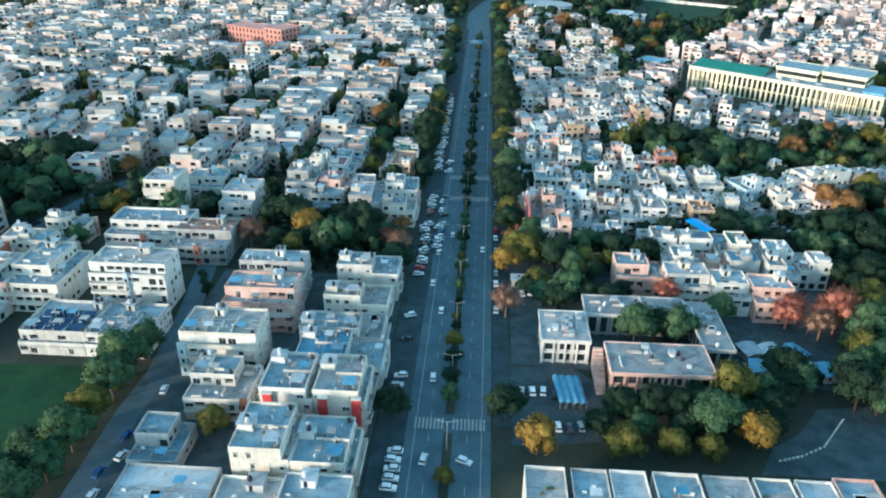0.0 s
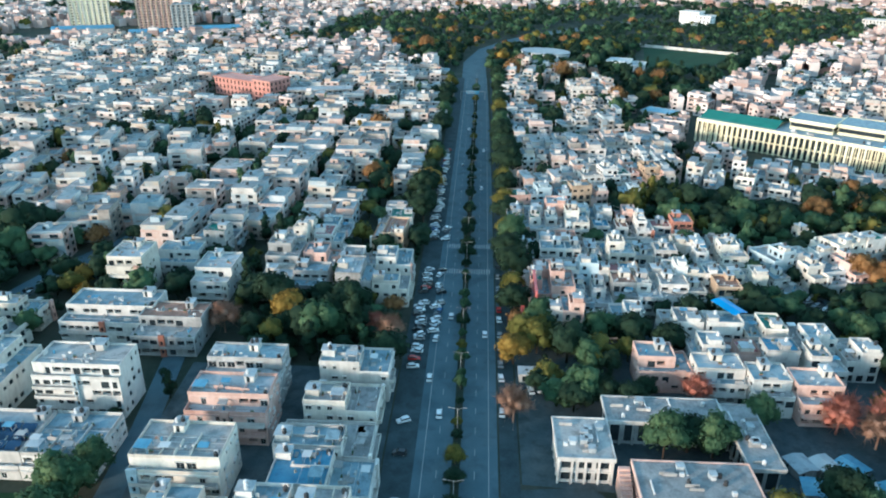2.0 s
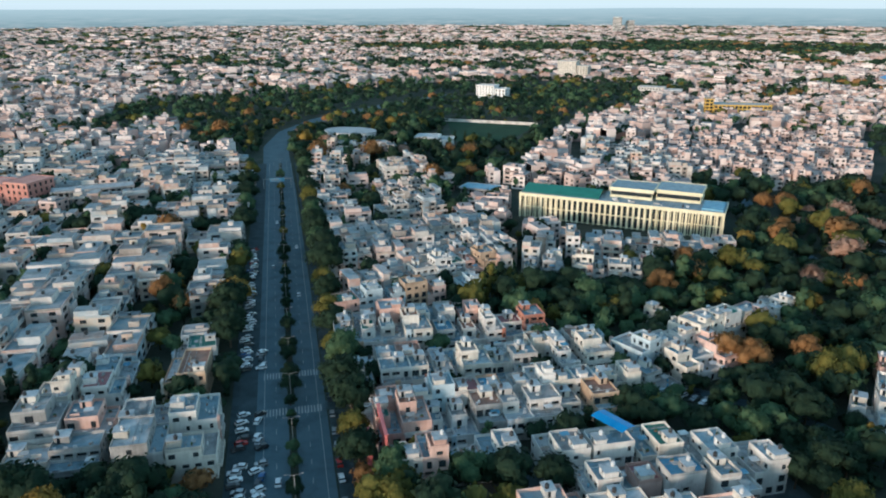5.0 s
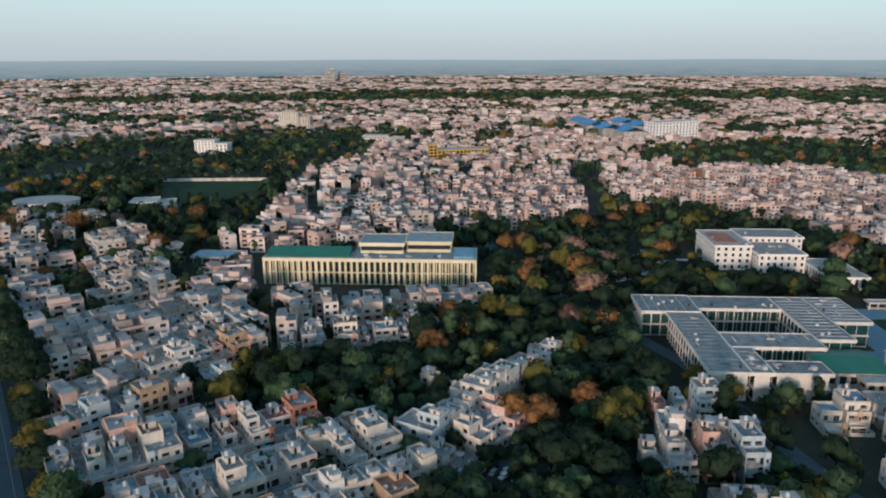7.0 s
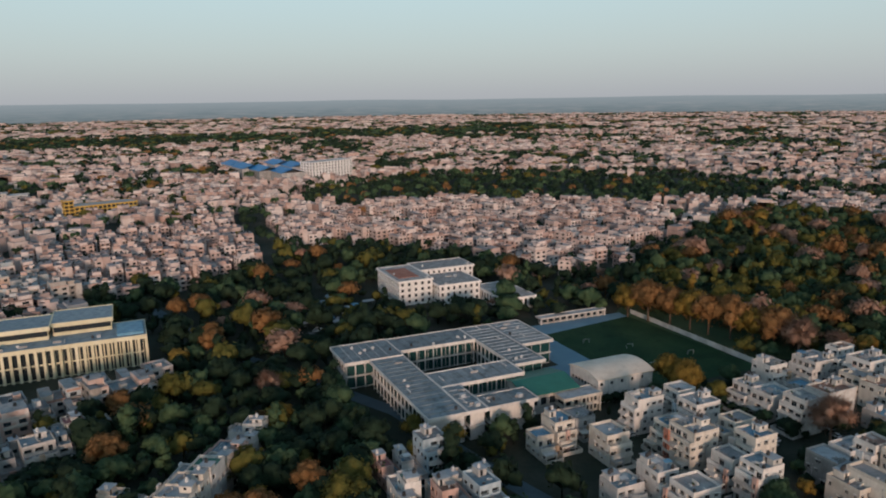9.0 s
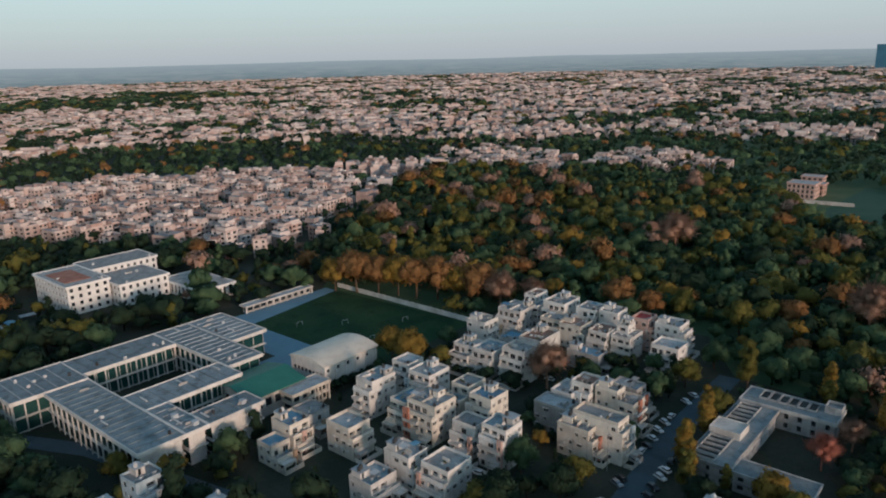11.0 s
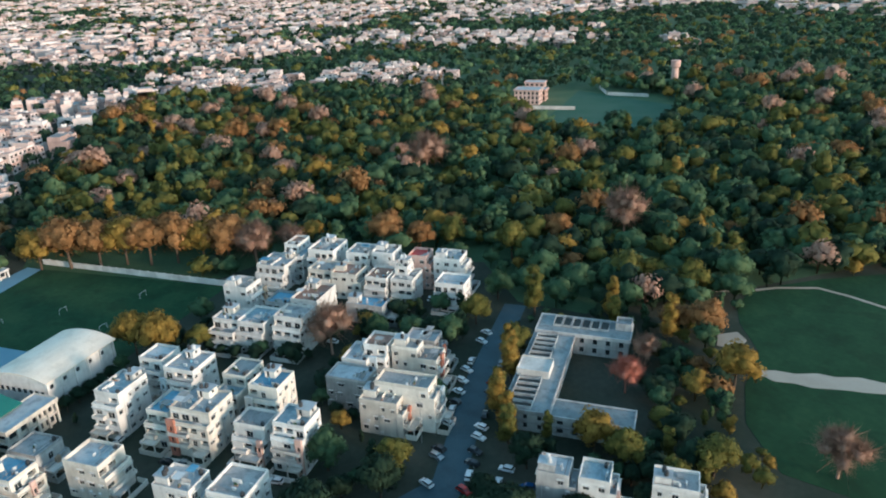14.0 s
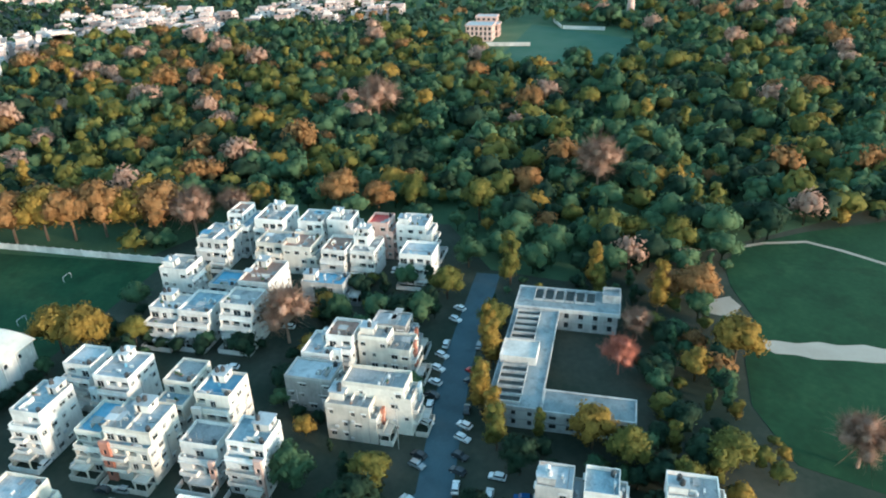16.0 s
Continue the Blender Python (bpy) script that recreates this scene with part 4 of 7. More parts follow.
def tree(kind, seed, m, shape="round"):
    key = (kind, seed, shape)
    if key in TREES:
        return TREES[key].again(m)
    height, radius = (10.0, 4.4) if shape == "round" else (14.0, 2.6)
    bare = kind in ("pink", "coral")
    v, f, centres = crown_arrays(seed * 31 + len(kind), height, radius, 13 if shape == "round" else 9, 700 if bare else 1700, shape, 1.0)
    if bare:
        v, f = twigs(centres, seed, 210)
    v, f = with_heart(v, f, centres, seed, 0.62 if bare else 0.84, ball=(SMALL_V, SMALL_F))
    root = empty("tree", m, TREE_WORDS[kind] + (", tall and narrow" if shape == "tall" else ""), "tree", "trees")
    plan = TREES[key] = Plan(root)
    wood = Mesh()
    wood.tube((0, 0, -0.1), (0.1, 0.05, height * 0.4), 0.28, 0.2, 7)
    for cx, cy, cz, s in centres:
        wood.tube((0.1, 0.05, height * 0.36), (cx * 0.6, cy * 0.6, cz * 0.85), 0.14, 0.08, 5, cap=False)
        wood.tube((cx * 0.6, cy * 0.6, cz * 0.85), (cx * 1.2, cy * 1.2, cz + s * 0.6), 0.08, 0.02, 4, cap=False)
        if bare:
            for k in range(5):
                t = k * 1.257 + cx
                wood.tube((cx * 0.8, cy * 0.8, cz * 0.9), (cx + 1.4 * s * math.cos(t), cy + 1.4 * s * math.sin(t), cz + s * 0.7), 0.06, 0.015, 4, cap=False)
    plan.part("trunk", wood, LEAVES[kind] if bare else BARK)
    plan.part("crown", array_mesh("crown", v, f, LEAVES[kind], normals=crown_normals(v, centres)))
    return root


MIXES = {
    "dark": [("dark", 6), ("green", 1.6), ("olive", 0.7), ("rust", 0.15)],
    "autumn": [("dark", 6), ("olive", 1.1), ("rust", 0.32), ("yellow", 0.15), ("green", 1.6), ("pink", 0.2)],
    "forest": [("dark", 2.6), ("green", 5.6), ("olive", 2.8), ("rust", 0.25), ("pink", 0.22), ("yellow", 0.5)],
    "warm_wood": [("dark", 2.4), ("green", 3.6), ("olive", 3.0), ("yellow", 0.8), ("rust", 0.6), ("pink", 0.45)],
    "park": [("dark", 3.5), ("green", 3.0), ("olive", 1.2)],
    "golden": [("dark", 2.0), ("green", 2.4), ("olive", 3.0), ("yellow", 1.0), ("rust", 0.3)],
    "street": [("dark", 5), ("green", 2.6), ("olive", 1.3), ("yellow", 0.2), ("rust", 0.2)],
}


def pick(mix, r):
    kinds = MIXES[mix]
    return r.choices([k for k, _ in kinds], [w for _, w in kinds])[0]


PLANTED = []


def plant(x, y, kind, r, size=1.0, shape="round"):
    s = size * r.uniform(0.92, 1.08)
    m = pose(x, y, 0, 0, 0, r.uniform(0, 360)) @ Matrix.Diagonal((s, s, s * r.uniform(0.9, 1.15), 1))
    PLANTED.append((x, y))
    block(x, y, (3.8 if size > 1.4 and kind in ("rust", "yellow", "pink") else 2.2) * size, (3.8 if size > 1.4 and kind in ("rust", "yellow", "pink") else 2.2) * size)
    return tree(kind, r.randrange(3), m, shape)


def scatter(polygon, density, seed, margin=2.0, gap=4.2):
    """Points spread over a polygon with a least distance."""
    r = random.Random(seed)
    x0, x1 = min(p[0] for p in polygon), max(p[0] for p in polygon)
    y0, y1 = min(p[1] for p in polygon), max(p[1] for p in polygon)
    grid, out = {}, []
    for _ in range(int((x1 - x0) * (y1 - y0) * density / 100) * 2):
        x, y = r.uniform(x0, x1), r.uniform(y0, y1)
        if not inside((x, y), polygon) or not is_free(x, y, margin) or inside((x, y), TURF):
            continue
        c = (int(x // gap), int(y // gap))
        if any(math.hypot(x - a, y - b) < gap for i in (-1, 0, 1) for j in (-1, 0, 1) for a, b in grid.get((c[0] + i, c[1] + j), ())):
            continue
        grid.setdefault(c, []).append((x, y))
        out.append((x, y))
    return out


# ---- landmark buildings ----
def wing(root, x0, y0, x1, y1, h, wall, fins, roof, fin_mat=None, every=3.6, storey=3.6, glass=None, fascia=0.9, deep=0.9, slim=0.28, blank="", gap=0.12, sill=0.9, bands=True):
    """A long wing: recessed glazed storeys, floor bands, upright fins on the named sides, and a roof slab with a fascia."""
    body = Mesh()
    rows = max(1, int((h - fascia) // storey))
    i = deep
    ring = [((x0 + i, y0 + i), (x1 - i, y0 + i), "s"), ((x1 - i, y0 + i), (x1 - i, y1 - i), "e"), ((x1 - i, y1 - i), (x0 + i, y1 - i), "n"), ((x0 + i, y1 - i), (x0 + i, y0 + i), "w")]
    step = (h - fascia) / rows
    for a, b, s in ring:
        run = math.hypot(b[0] - a[0], b[1] - a[1])
        holes = []
        count = max(1, int(run / every))
        for k in range(0 if s in blank else rows):
            for c in range(count):
                u0, u1 = run * (c + gap) / count, run * (c + 1 - gap) / count
                holes.append((u0, u1, k * step + sill, (k + 1) * step - 0.35))
        body.wall(a, b, 0, h - fascia, holes, 0.2, 0, 1)
    part("body", body, root, wall, glass or GLASS)
    for k in range(1, rows if bands else 1):
        band = Mesh()
        band.rim([(x0 + 0.25, y0 + 0.25), (x1 - 0.25, y0 + 0.25), (x1 - 0.25, y1 - 0.25), (x0 + 0.25, y1 - 0.25)], deep - 0.26, k * step - 0.15, k * step + 0.2, 0, True)
        part("floor_band", band, root, wall)
    top = Mesh()
    top.tray(x0 - 0.3, y0 - 0.3, h - fascia, x1 + 0.3, y1 + 0.3, h + 0.35, 0.35, fascia, 0)
    part("fascia", top, root, wall)
    lid = Mesh()
    lid.quad((x0 + 0.06, y0 + 0.06, h + 0.03), (x1 - 0.06, y0 + 0.06, h + 0.03), (x1 - 0.06, y1 - 0.06, h + 0.03), (x0 + 0.06, y1 - 0.06, h + 0.03))
    part("roof", lid, root, roof)
    spots = []
    nx, ny = max(1, round((x1 - x0) / every)), max(1, round((y1 - y0) / every))
    for k in range(nx + 1):
        x = x0 + 0.3 + (x1 - x0 - 0.6) * k / nx
        spots += ([(x, y0 + 0.3)] if "s" in fins else []) + ([(x, y1 - 0.3)] if "n" in fins else [])
    for k in range(1, ny):
        y = y0 + (y1 - y0) * k / ny
        spots += ([(x0 + 0.3, y)] if "w" in fins else []) + ([(x1 - 0.3, y)] if "e" in fins else [])
    if spots:
        data = shared(("column", round(h - fascia, 2), fin_mat.name if fin_mat else wall.name, slim), lambda m: m.box(-slim, -0.28, 0, slim, 0.28, h - fascia), fin_mat or wall)
        for x, y in spots:
            part("column", data, root, at=pose(x, y, 0))


def gable_roof(x0, y0, x1, y1, z, rise, along, over=0.6, thick=0.25, arcs=1):
    """A pitched or curved sheet roof; along: axis of the ridge."""
    m = Mesh()
    x0, y0, x1, y1 = x0 - over, y0 - over, x1 + over, y1 + over
    n = 2 * arcs
    pts = []
    for k in range(n + 1):
        t = -1 + 2 * k / n
        pts.append((t, rise * (1 - abs(t)) if arcs == 1 else rise * (1 - t * t)))
    for (t0, h0), (t1, h1) in zip(pts, pts[1:]):
        if along == "x":
            ya, yb = (y0 + y1) / 2 + t0 * (y1 - y0) / 2, (y0 + y1) / 2 + t1 * (y1 - y0) / 2
            a, b, c, d = (x0, ya, z + h0), (x1, ya, z + h0), (x1, yb, z + h1), (x0, yb, z + h1)
        else:
            xa, xb = (x0 + x1) / 2 + t0 * (x1 - x0) / 2, (x0 + x1) / 2 + t1 * (x1 - x0) / 2
            a, b, c, d = (xb, y0, z + h1), (xb, y1, z + h1), (xa, y1, z + h0), (xa, y0, z + h0)
        m.quad(a, b, c, d)
        lower = [(p[0], p[1], p[2] - thick) for p in (d, c, b, a)]
        m.quad(*lower)
        for p, q in ((a, b), (b, c), (c, d), (d, a)):
            m.quad((p[0], p[1], p[2] - thick), (q[0], q[1], q[2] - thick), q, p)
    return m


def gable_wall(end, x0, y0, x1, y1, z, rise, along, arcs=1):
    """The wall under one end of a pitched or curved roof."""
    m = Mesh()
    n, line = 2 * arcs, []
    for k in range(n + 1):
        t = -1 + 2 * k / n
        h = z + (rise * (1 - abs(t)) if arcs == 1 else rise * (1 - t * t)) - 0.27
        line.append(((x0, x1)[end], (y0 + y1) / 2 + t * (y1 - y0) / 2, h) if along == "x" else ((x0 + x1) / 2 + t * (x1 - x0) / 2, (y0, y1)[end], h))
    for p, q in zip(line, line[1:]):
        m.quad((p[0], p[1], z - 0.3), (q[0], q[1], z - 0.3), q, p)
    return m


def roof_bits(root, x0, y0, x1, y1, z, n, seed):
    """Ducts, coolers, tanks and low walls on a large flat roof."""
    r = random.Random(seed)
    for _ in range(n):
        x, y = r.uniform(x0 + 1, x1 - 3), r.uniform(y0 + 1, y1 - 3)
        kind = r.choice(["tank", "duct", "cooler", "wall", "hatch"])
        b = Mesh()
        if kind == "tank":
            part("water_tank", tank_mesh(r.random() < 0.5), root, at=pose(x + 0.6, y + 0.6, z + 0.035))
            continue
        if kind == "duct":
            b.tube((x, y, z + 0.3), (x, min(y + 4.5, y1 - 0.6), z + 0.3), 0.26, 0.26, 8)
            part("roof_duct", b, root, TANK_PALE)
        elif kind == "cooler":
            b.box(x, y, z + 0.035, x + 1.1, y + 0.8, z + 1.0)
            part("air_cooler", b, root, TANK_PALE)
        elif kind == "wall":
            b.box(x, y, z + 0.035, min(x + 3.4, x1 - 0.5), y + 0.18, z + 0.9)
            part("roof_partition", b, root, CONCRETE)
        else:
            b.box(x, y, z + 0.035, x + 1.7, y + 1.7, z + 1.3)
            b.box(x - 0.15, y - 0.15, z + 1.3, x + 1.85, y + 1.85, z + 1.42)
            part("roof_hatch", b, root, ROOF_PALE)


BRIGHT_WHITE = material("fresh_white_plaster", [(0.64, 0.63, 0.61), (0.75, 0.74, 0.72), (0.82, 0.81, 0.79)], 6, 0.8, grain=0.6, stain=0.12)
CREAM_SHEET = material("cream_sheet_metal", [(0.55, 0.47, 0.38), (0.67, 0.585, 0.48), (0.75, 0.675, 0.57)], 6, 0.6, 0.1, grain=0.6, stain=0.2)
# the school: white wings with fins round two courtyards
school = empty("school_building", colony(10, 349), "white concrete school building round two courtyards", "school building")
def s_(u0, v0, u1, v1):
    return u0 - 10, v0 - 349, u1 - 10, v1 - 349
DARK_PANE = material("teal_window_glass", [(0.012, 0.045, 0.045), (0.03, 0.08, 0.075)], 3, 0.2)
for i, (box, fins) in enumerate([((10, 349, 25, 414), "w"), ((-1, 414, 25, 437), "sw"), ((25.6, 419.6, 62.4, 437), "s"), ((63, 383, 78, 437), "w"), ((25.6, 374, 62.4, 389), "ns"), ((25.6, 349, 33, 373.4), "e"), ((33.6, 349, 54, 360), "n"), ((78.6, 404, 95, 437), "ew")]):
    wing(school, *s_(*box), 11.5 if i != 1 else 11.8, WALLS[7], fins, SCHOOL_ROOF, every=4.0, glass=DARK_PANE, slim=0.17, blank="s" if i in (0, 5, 6) else "", gap=0.02, sill=0.35, fascia=1.1)
    high_ = 11.5 if i != 1 else 11.8
    roof_bits(school, *s_(*box), high_, 5, 60 + i)
    x0, y0, x1, y1 = s_(*box)                       # raised seams across the long roofs
    lengthwise = y1 - y0 > x1 - x0
    for k in range(1, int(max(x1 - x0, y1 - y0) // 4.0)):
        rib = Mesh()
        if lengthwise:
            rib.box(x0 + 1.2, y0 + k * 4.0 - 0.18, high_ + 0.034, x1 - 1.2, y0 + k * 4.0 + 0.18, high_ + 0.3)
        else:
            rib.box(x0 + k * 4.0 - 0.18, y0 + 1.2, high_ + 0.034, x0 + k * 4.0 + 0.18, y1 - 1.2, high_ + 0.3)
        part("roof_rib", rib, school, ROOF_PALE if i % 2 else SCHOOL_ROOF)
block(*colony(38, 393).translation[:2], 44, 47, COLONY)
block(*colony(86, 415).translation[:2], 12, 24, COLONY)
shed = empty("assembly_shed", colony(54.6, 356), "school shed with a green sheet roof and white gable", "shed")
b = Mesh()
for a, c in (((0.5, 2.5), (23, 2.5)), ((23, 2.5), (23, 24)), ((23, 24), (0.5, 24)), ((0.5, 24), (0.5, 2.5))):
    b.wall(a, c, 0, 8.4, [(2 + 4 * k, 4.6 + 4 * k, 3.5, 6.5) for k in range(4)])
part("wall", b, shed, WALLS[0], GLASS)
part("roof", gable_roof(0, 2, 23.5, 24.5, 8.4, 2.4, "x"), shed, TEAL_ROOF)
for end in (0, 1):
    part("gable", gable_wall(end, 0.5, 2.5, 23, 24, 8.4, 2.4, "x"), shed, WALLS[0])
block(*colony(67, 371).translation[:2], 14, 14, COLONY)
hall = empty("sports_hall", colony(86.5, 356.5), "white sports hall with a low curved cream roof", "sports hall")
b = Mesh()
for (a, c), holes in ((((0, 0), (27, 0)), [(1 + 5 * k, 2.4 + 5 * k, 7.2, 8.6) for k in range(5)]), (((27, 0), (27, 20)), [(8, 12, 0.1, 3.5)]), (((27, 20), (0, 20)), []), (((0, 20), (0, 0)), [(1.5 + 2.2 * k, 3.0 + 2.2 * k, 5.0, 6.6) for k in range(8)])):
    b.wall(a, c, 0, 10.0, holes)
part("wall", b, hall, WALLS[7], GLASS)
part("roof", gable_roof(0, 0, 27, 20, 10.0, 1.9, "x", arcs=4), hall, CREAM_SHEET, label="cream sheet roof in a low curve")
for end in (0, 1):
    part("gable", gable_wall(end, 0, 0, 27, 20, 10.0, 1.9, "x", arcs=4), hall, WALLS[7])
for k in range(6):
    fin = Mesh()
    fin.box(k * 5.2 - 0.2, -0.35, 0, k * 5.2 + 0.2, -0.003, 9.4)
    part("pilaster", fin, hall, WALLS[7])
block(*colony(100, 366).translation[:2], 18, 13, COLONY)
link = empty("covered_walk", colony(67, 351), "cream two-storey gallery beside the hall", "gallery")
wing(link, 0, 0, 17, 8, 7.5, WALLS[1], "s", ROOF_PALE, every=3.4, storey=3.2)
block(*colony(76, 355).translation[:2], 10, 6, COLONY)

# the playing field and its wall
def uv_outline(pts):
    return [tuple(colony(u, v).translation[:2]) for u, v in pts]
flat("court_1", uv_outline([(79, 366), (113, 366), (113, 440), (172, 448), (172, 456), (96, 456), (96, 400), (79, 400)]), 0.07, material("blue_court_paint", [(0.10, 0.20, 0.28), (0.16, 0.28, 0.36)], 8, 0.7), "faded blue hard court beside the pitch")
flat("lawn_5", uv_outline([(113, 358), (177, 358), (172, 448), (113, 440)]), 0.06, GRASS, "green school playing field")
block(*colony(135, 405).translation[:2], 46, 54, COLONY)
fence = empty("boundary_wall", colony(177, 356), "long white boundary wall round the playing field", "wall")
for k in range(24):
    b = Mesh()
    b.box(-0.15, k * 4.0, 0, 0.15, k * 4.0 + 3.99, 2.4)
    part("wall_panel", b, fence, WALLS[0])
    b = Mesh()
    b.box(-0.22, k * 4.0 - 0.22, 2.4, 0.22, k * 4.0 + 0.22, 2.75)
    part("pier_cap", b, fence, WALLS[0])
stand = empty("pavilion", colony(120, 455), "long low white pavilion along the court", "pavilion")
wing(stand, 0, 0, 42, 5, 3.6, WALLS[0], "s", ROOF_PALE, every=4, storey=3, fascia=0.5)
for u, v in ((140, 405), (133, 380), (125, 420), (160, 385)):
    goal = empty("goal_frame", colony(u, v), "small white goal frame on the pitch", "goal", "goals on the pitch")
    g = Mesh()
    g.tube((-1.8, 0, 0), (-1.8, 0, 2.1), 0.08, 0.08)
    g.tube((1.8, 0, 0), (1.8, 0, 2.1), 0.08, 0.08)
    g.tube((-1.8, 0, 2.1), (1.8, 0, 2.1), 0.08, 0.08)
    part("frame", g, goal, TANK_PALE)

# the long pale yellow office with its fins
office = empty("office_building", colony(-194, 484), "long pale yellow office building with tall fins", "office building")
wing(office, 0, 0, 118, 26, 15.0, YELLOW, "s", ROOF_BLUE, YELLOW, 3.3, 4.6, deep=1.5, slim=0.62, sill=0.35, gap=0.08, bands=False, fascia=1.6)
part("roof_sheet", gable_roof(1, 4, 47, 26, 15.4, 3.0, "x"), office, TEAL_ROOF, label="green sheet-metal roof")
for end in (0, 1):
    part("gable", gable_wall(end, 1.6, 4.6, 46.4, 25.4, 15.6, 2.7, "x"), office, YELLOW)
for u0, u1, v0, v1 in ((52, 77.4, 12, 34), (78, 104, 16, 40)):
    wing(office, u0, v0, u1, v1, 21.0, YELLOW, "", ROOF_BLUE, None, 200.0, 4.0, fascia=1.6, deep=0.5, gap=0.012, sill=2.1, bands=False)
roof_bits(office, 52, 2, 104, 10, 15.0, 9, 3)
b = Mesh()
b.box(105.5, 3, 15.04, 117, 22, 16.2)
part("skylight", b, office, BLUE_SHEET)
block(*colony(-135, 500).translation[:2], 64, 34, COLONY)
pool = empty("sheet_shed", colony(-250, 520), "low shed with a pale blue sheet roof", "shed")
wing(pool, 0, 0, 30, 16, 5, WALLS[2], "", BLUE_SHEET, None, 5, 4)
block(*colony(-235, 528).translation[:2], 18, 11, COLONY)

# the white institute with stepped wings
inst = empty("institute_building", colony(64, 515), "white stepped institute building among trees", "institute")
for box, h in (((0, 8, 22, 48), 15), ((22.6, 30, 60, 52), 15), ((22.6, 0, 50, 29.4), 12), ((50.6, -28, 72, 10), 7)):
    wing(inst, *box, h, BRIGHT_WHITE, "", ROOF, None, 3.6, 3.5, deep=0.4, gap=0.3, sill=1.3, bands=False)
    roof_bits(inst, *box, h, 4, int(h))
b = Mesh()
b.box(3, 16, 15.04, 16, 40, 15.3)
part("roof_tiles", b, inst, WALLS[4])
block(*colony(97, 535).translation[:2], 38, 34, COLONY)

# the market building round a yard beside the avenue
market = empty("market_building", pose(20, 164, 0), "pale pink and grey market building round a yard", "market building")
for box, h, fins, tone in (((-1, 15, 13, 31), 8.2, "sw", 0), ((13.6, 31, 45, 42), 7.8, "s", 2), ((45.6, 14, 54, 40), 7.8, "w", 2), ((17, 0, 45, 14.4), 8.6, "s", 3)):
    wing(market, *box, h, WALLS[tone], fins, ROOF, None, 3.4, 3.6, deep=0.6)
    roof_bits(market, *box, h, 14, int(box[0] * 3 + 40))
stair = Mesh()
line = [(1.0, 0.0)]
for k in range(12):
    line += [(1.0 + k * 1.1, 0.4 + k * 0.6), (2.1 + k * 1.1, 0.4 + k * 0.6)]
line.append((14.2, 0.0))
for (y0, z0), (y1, z1) in zip(line, line[1:]):
    stair.quad((13.7, y0, z0), (16.5, y0, z0), (16.5, y1, z1), (13.7, y1, z1))
for x in (13.7, 16.5):
    n = len(stair.v)
    stair.v += [(x, y, z) for y, z in line]
    stair.f.append(tuple(range(n, n + len(line))))
    stair.m.append(0)
part("stairs", stair, market, WALLS[3])
block(46, 185, 30, 23)


RUIN_WALL = material("weathered_pale_concrete", [(0.22, 0.23, 0.23), (0.36, 0.37, 0.37), (0.50, 0.51, 0.50)], 4, 0.9, 0.15, grain=0.7, fine=1.1, streak=True, stain=0.35)
RUIN_ROOF = material("weathered_grey_roof", [(0.14, 0.165, 0.175), (0.22, 0.25, 0.26), (0.32, 0.35, 0.36)], 4, 0.88, 0.15, grain=0.8, stain=0.5)
# near-black colour that paints the shade inside the roof bays
BAY_SHADE = material("painted_bay_shade", [(0.035, 0.04, 0.04), (0.08, 0.085, 0.08)], 2, 0.9)
# the empty school in the wood: three grey wings round a yard
ruin = empty("empty_school", colony(115, 195), "grey weathered school with open roof beams round a yard", "school building")
for box, h, small in (((0, 22, 44, 34.5), 6.6, 0.36), ((44.6, 5, 56, 34.5), 7.2, 0.34), ((0, 0, 8, 21.4), 6.2, 0.3)):
    wing(ruin, *box, h, RUIN_WALL, "", RUIN_ROOF, None, 3.6, 2.6, deep=0.45, gap=small, sill=1.0)
bay = shared(("open_bay",), lambda m: m.tray(0, 0, 0, 2.7, 6.6, 0.75, 0.16, 0.03), RUIN_WALL)
# flat dark panel on the closed roof, in place of an open bay's shade
hollow = shared(("bay_floor",), lambda m: m.box(0.17, 0.17, 0.035, 2.53, 6.43, 0.05), BAY_SHADE)
for k in range(14):
    if k not in (6, 7, 8):
        cell = part("roof_bay", bay, ruin, at=pose(1.0 + k * 3.0, 26.8, 6.65))
        part("bay_floor", hollow, cell, label="dark panel painted as the shade of an open bay")
for k in range(6):
    cell = part("roof_bay", bay, ruin, at=pose(48.5, 12.0 + k * 3.0, 7.25, 0, 0, 0) @ pose(6.6, 0, 0, 0, 0, 90))
    part("bay_floor", hollow, cell, label="dark panel painted as the shade of an open bay")
b = Mesh()
b.tray(50.5, 5, 7.24, 55.5, 10, 9.8, 0.25, 1.4)
part("stair_tower", b, ruin, RUIN_WALL)
b = Mesh()
b.tray(17, 25, 6.64, 25, 34.4, 9.0, 0.25, 2.0)
part("stair_room", b, ruin, WALLS[0])
block(*colony(143, 213).translation[:2], 31, 20, COLONY)
flat("yard_2", uv_outline([(123.5, 197), (158, 197), (158, 216), (123.5, 216)]), 0.05, SOIL, "overgrown dark earth school yard")

PINK_RED = material("faded_pink_red_paint", [(0.42, 0.10, 0.10), (0.55, 0.17, 0.16)], 4, 0.7, 0.1)
BRIGHT_BLUE = material("bright_blue_tarpaulin", [(0.015, 0.16, 0.42), (0.03, 0.24, 0.55)], 3, 0.45)
RED_ROOF = material("faded_red_roof", [(0.22, 0.09, 0.09), (0.32, 0.15, 0.15)], 3, 0.8, 0.1)
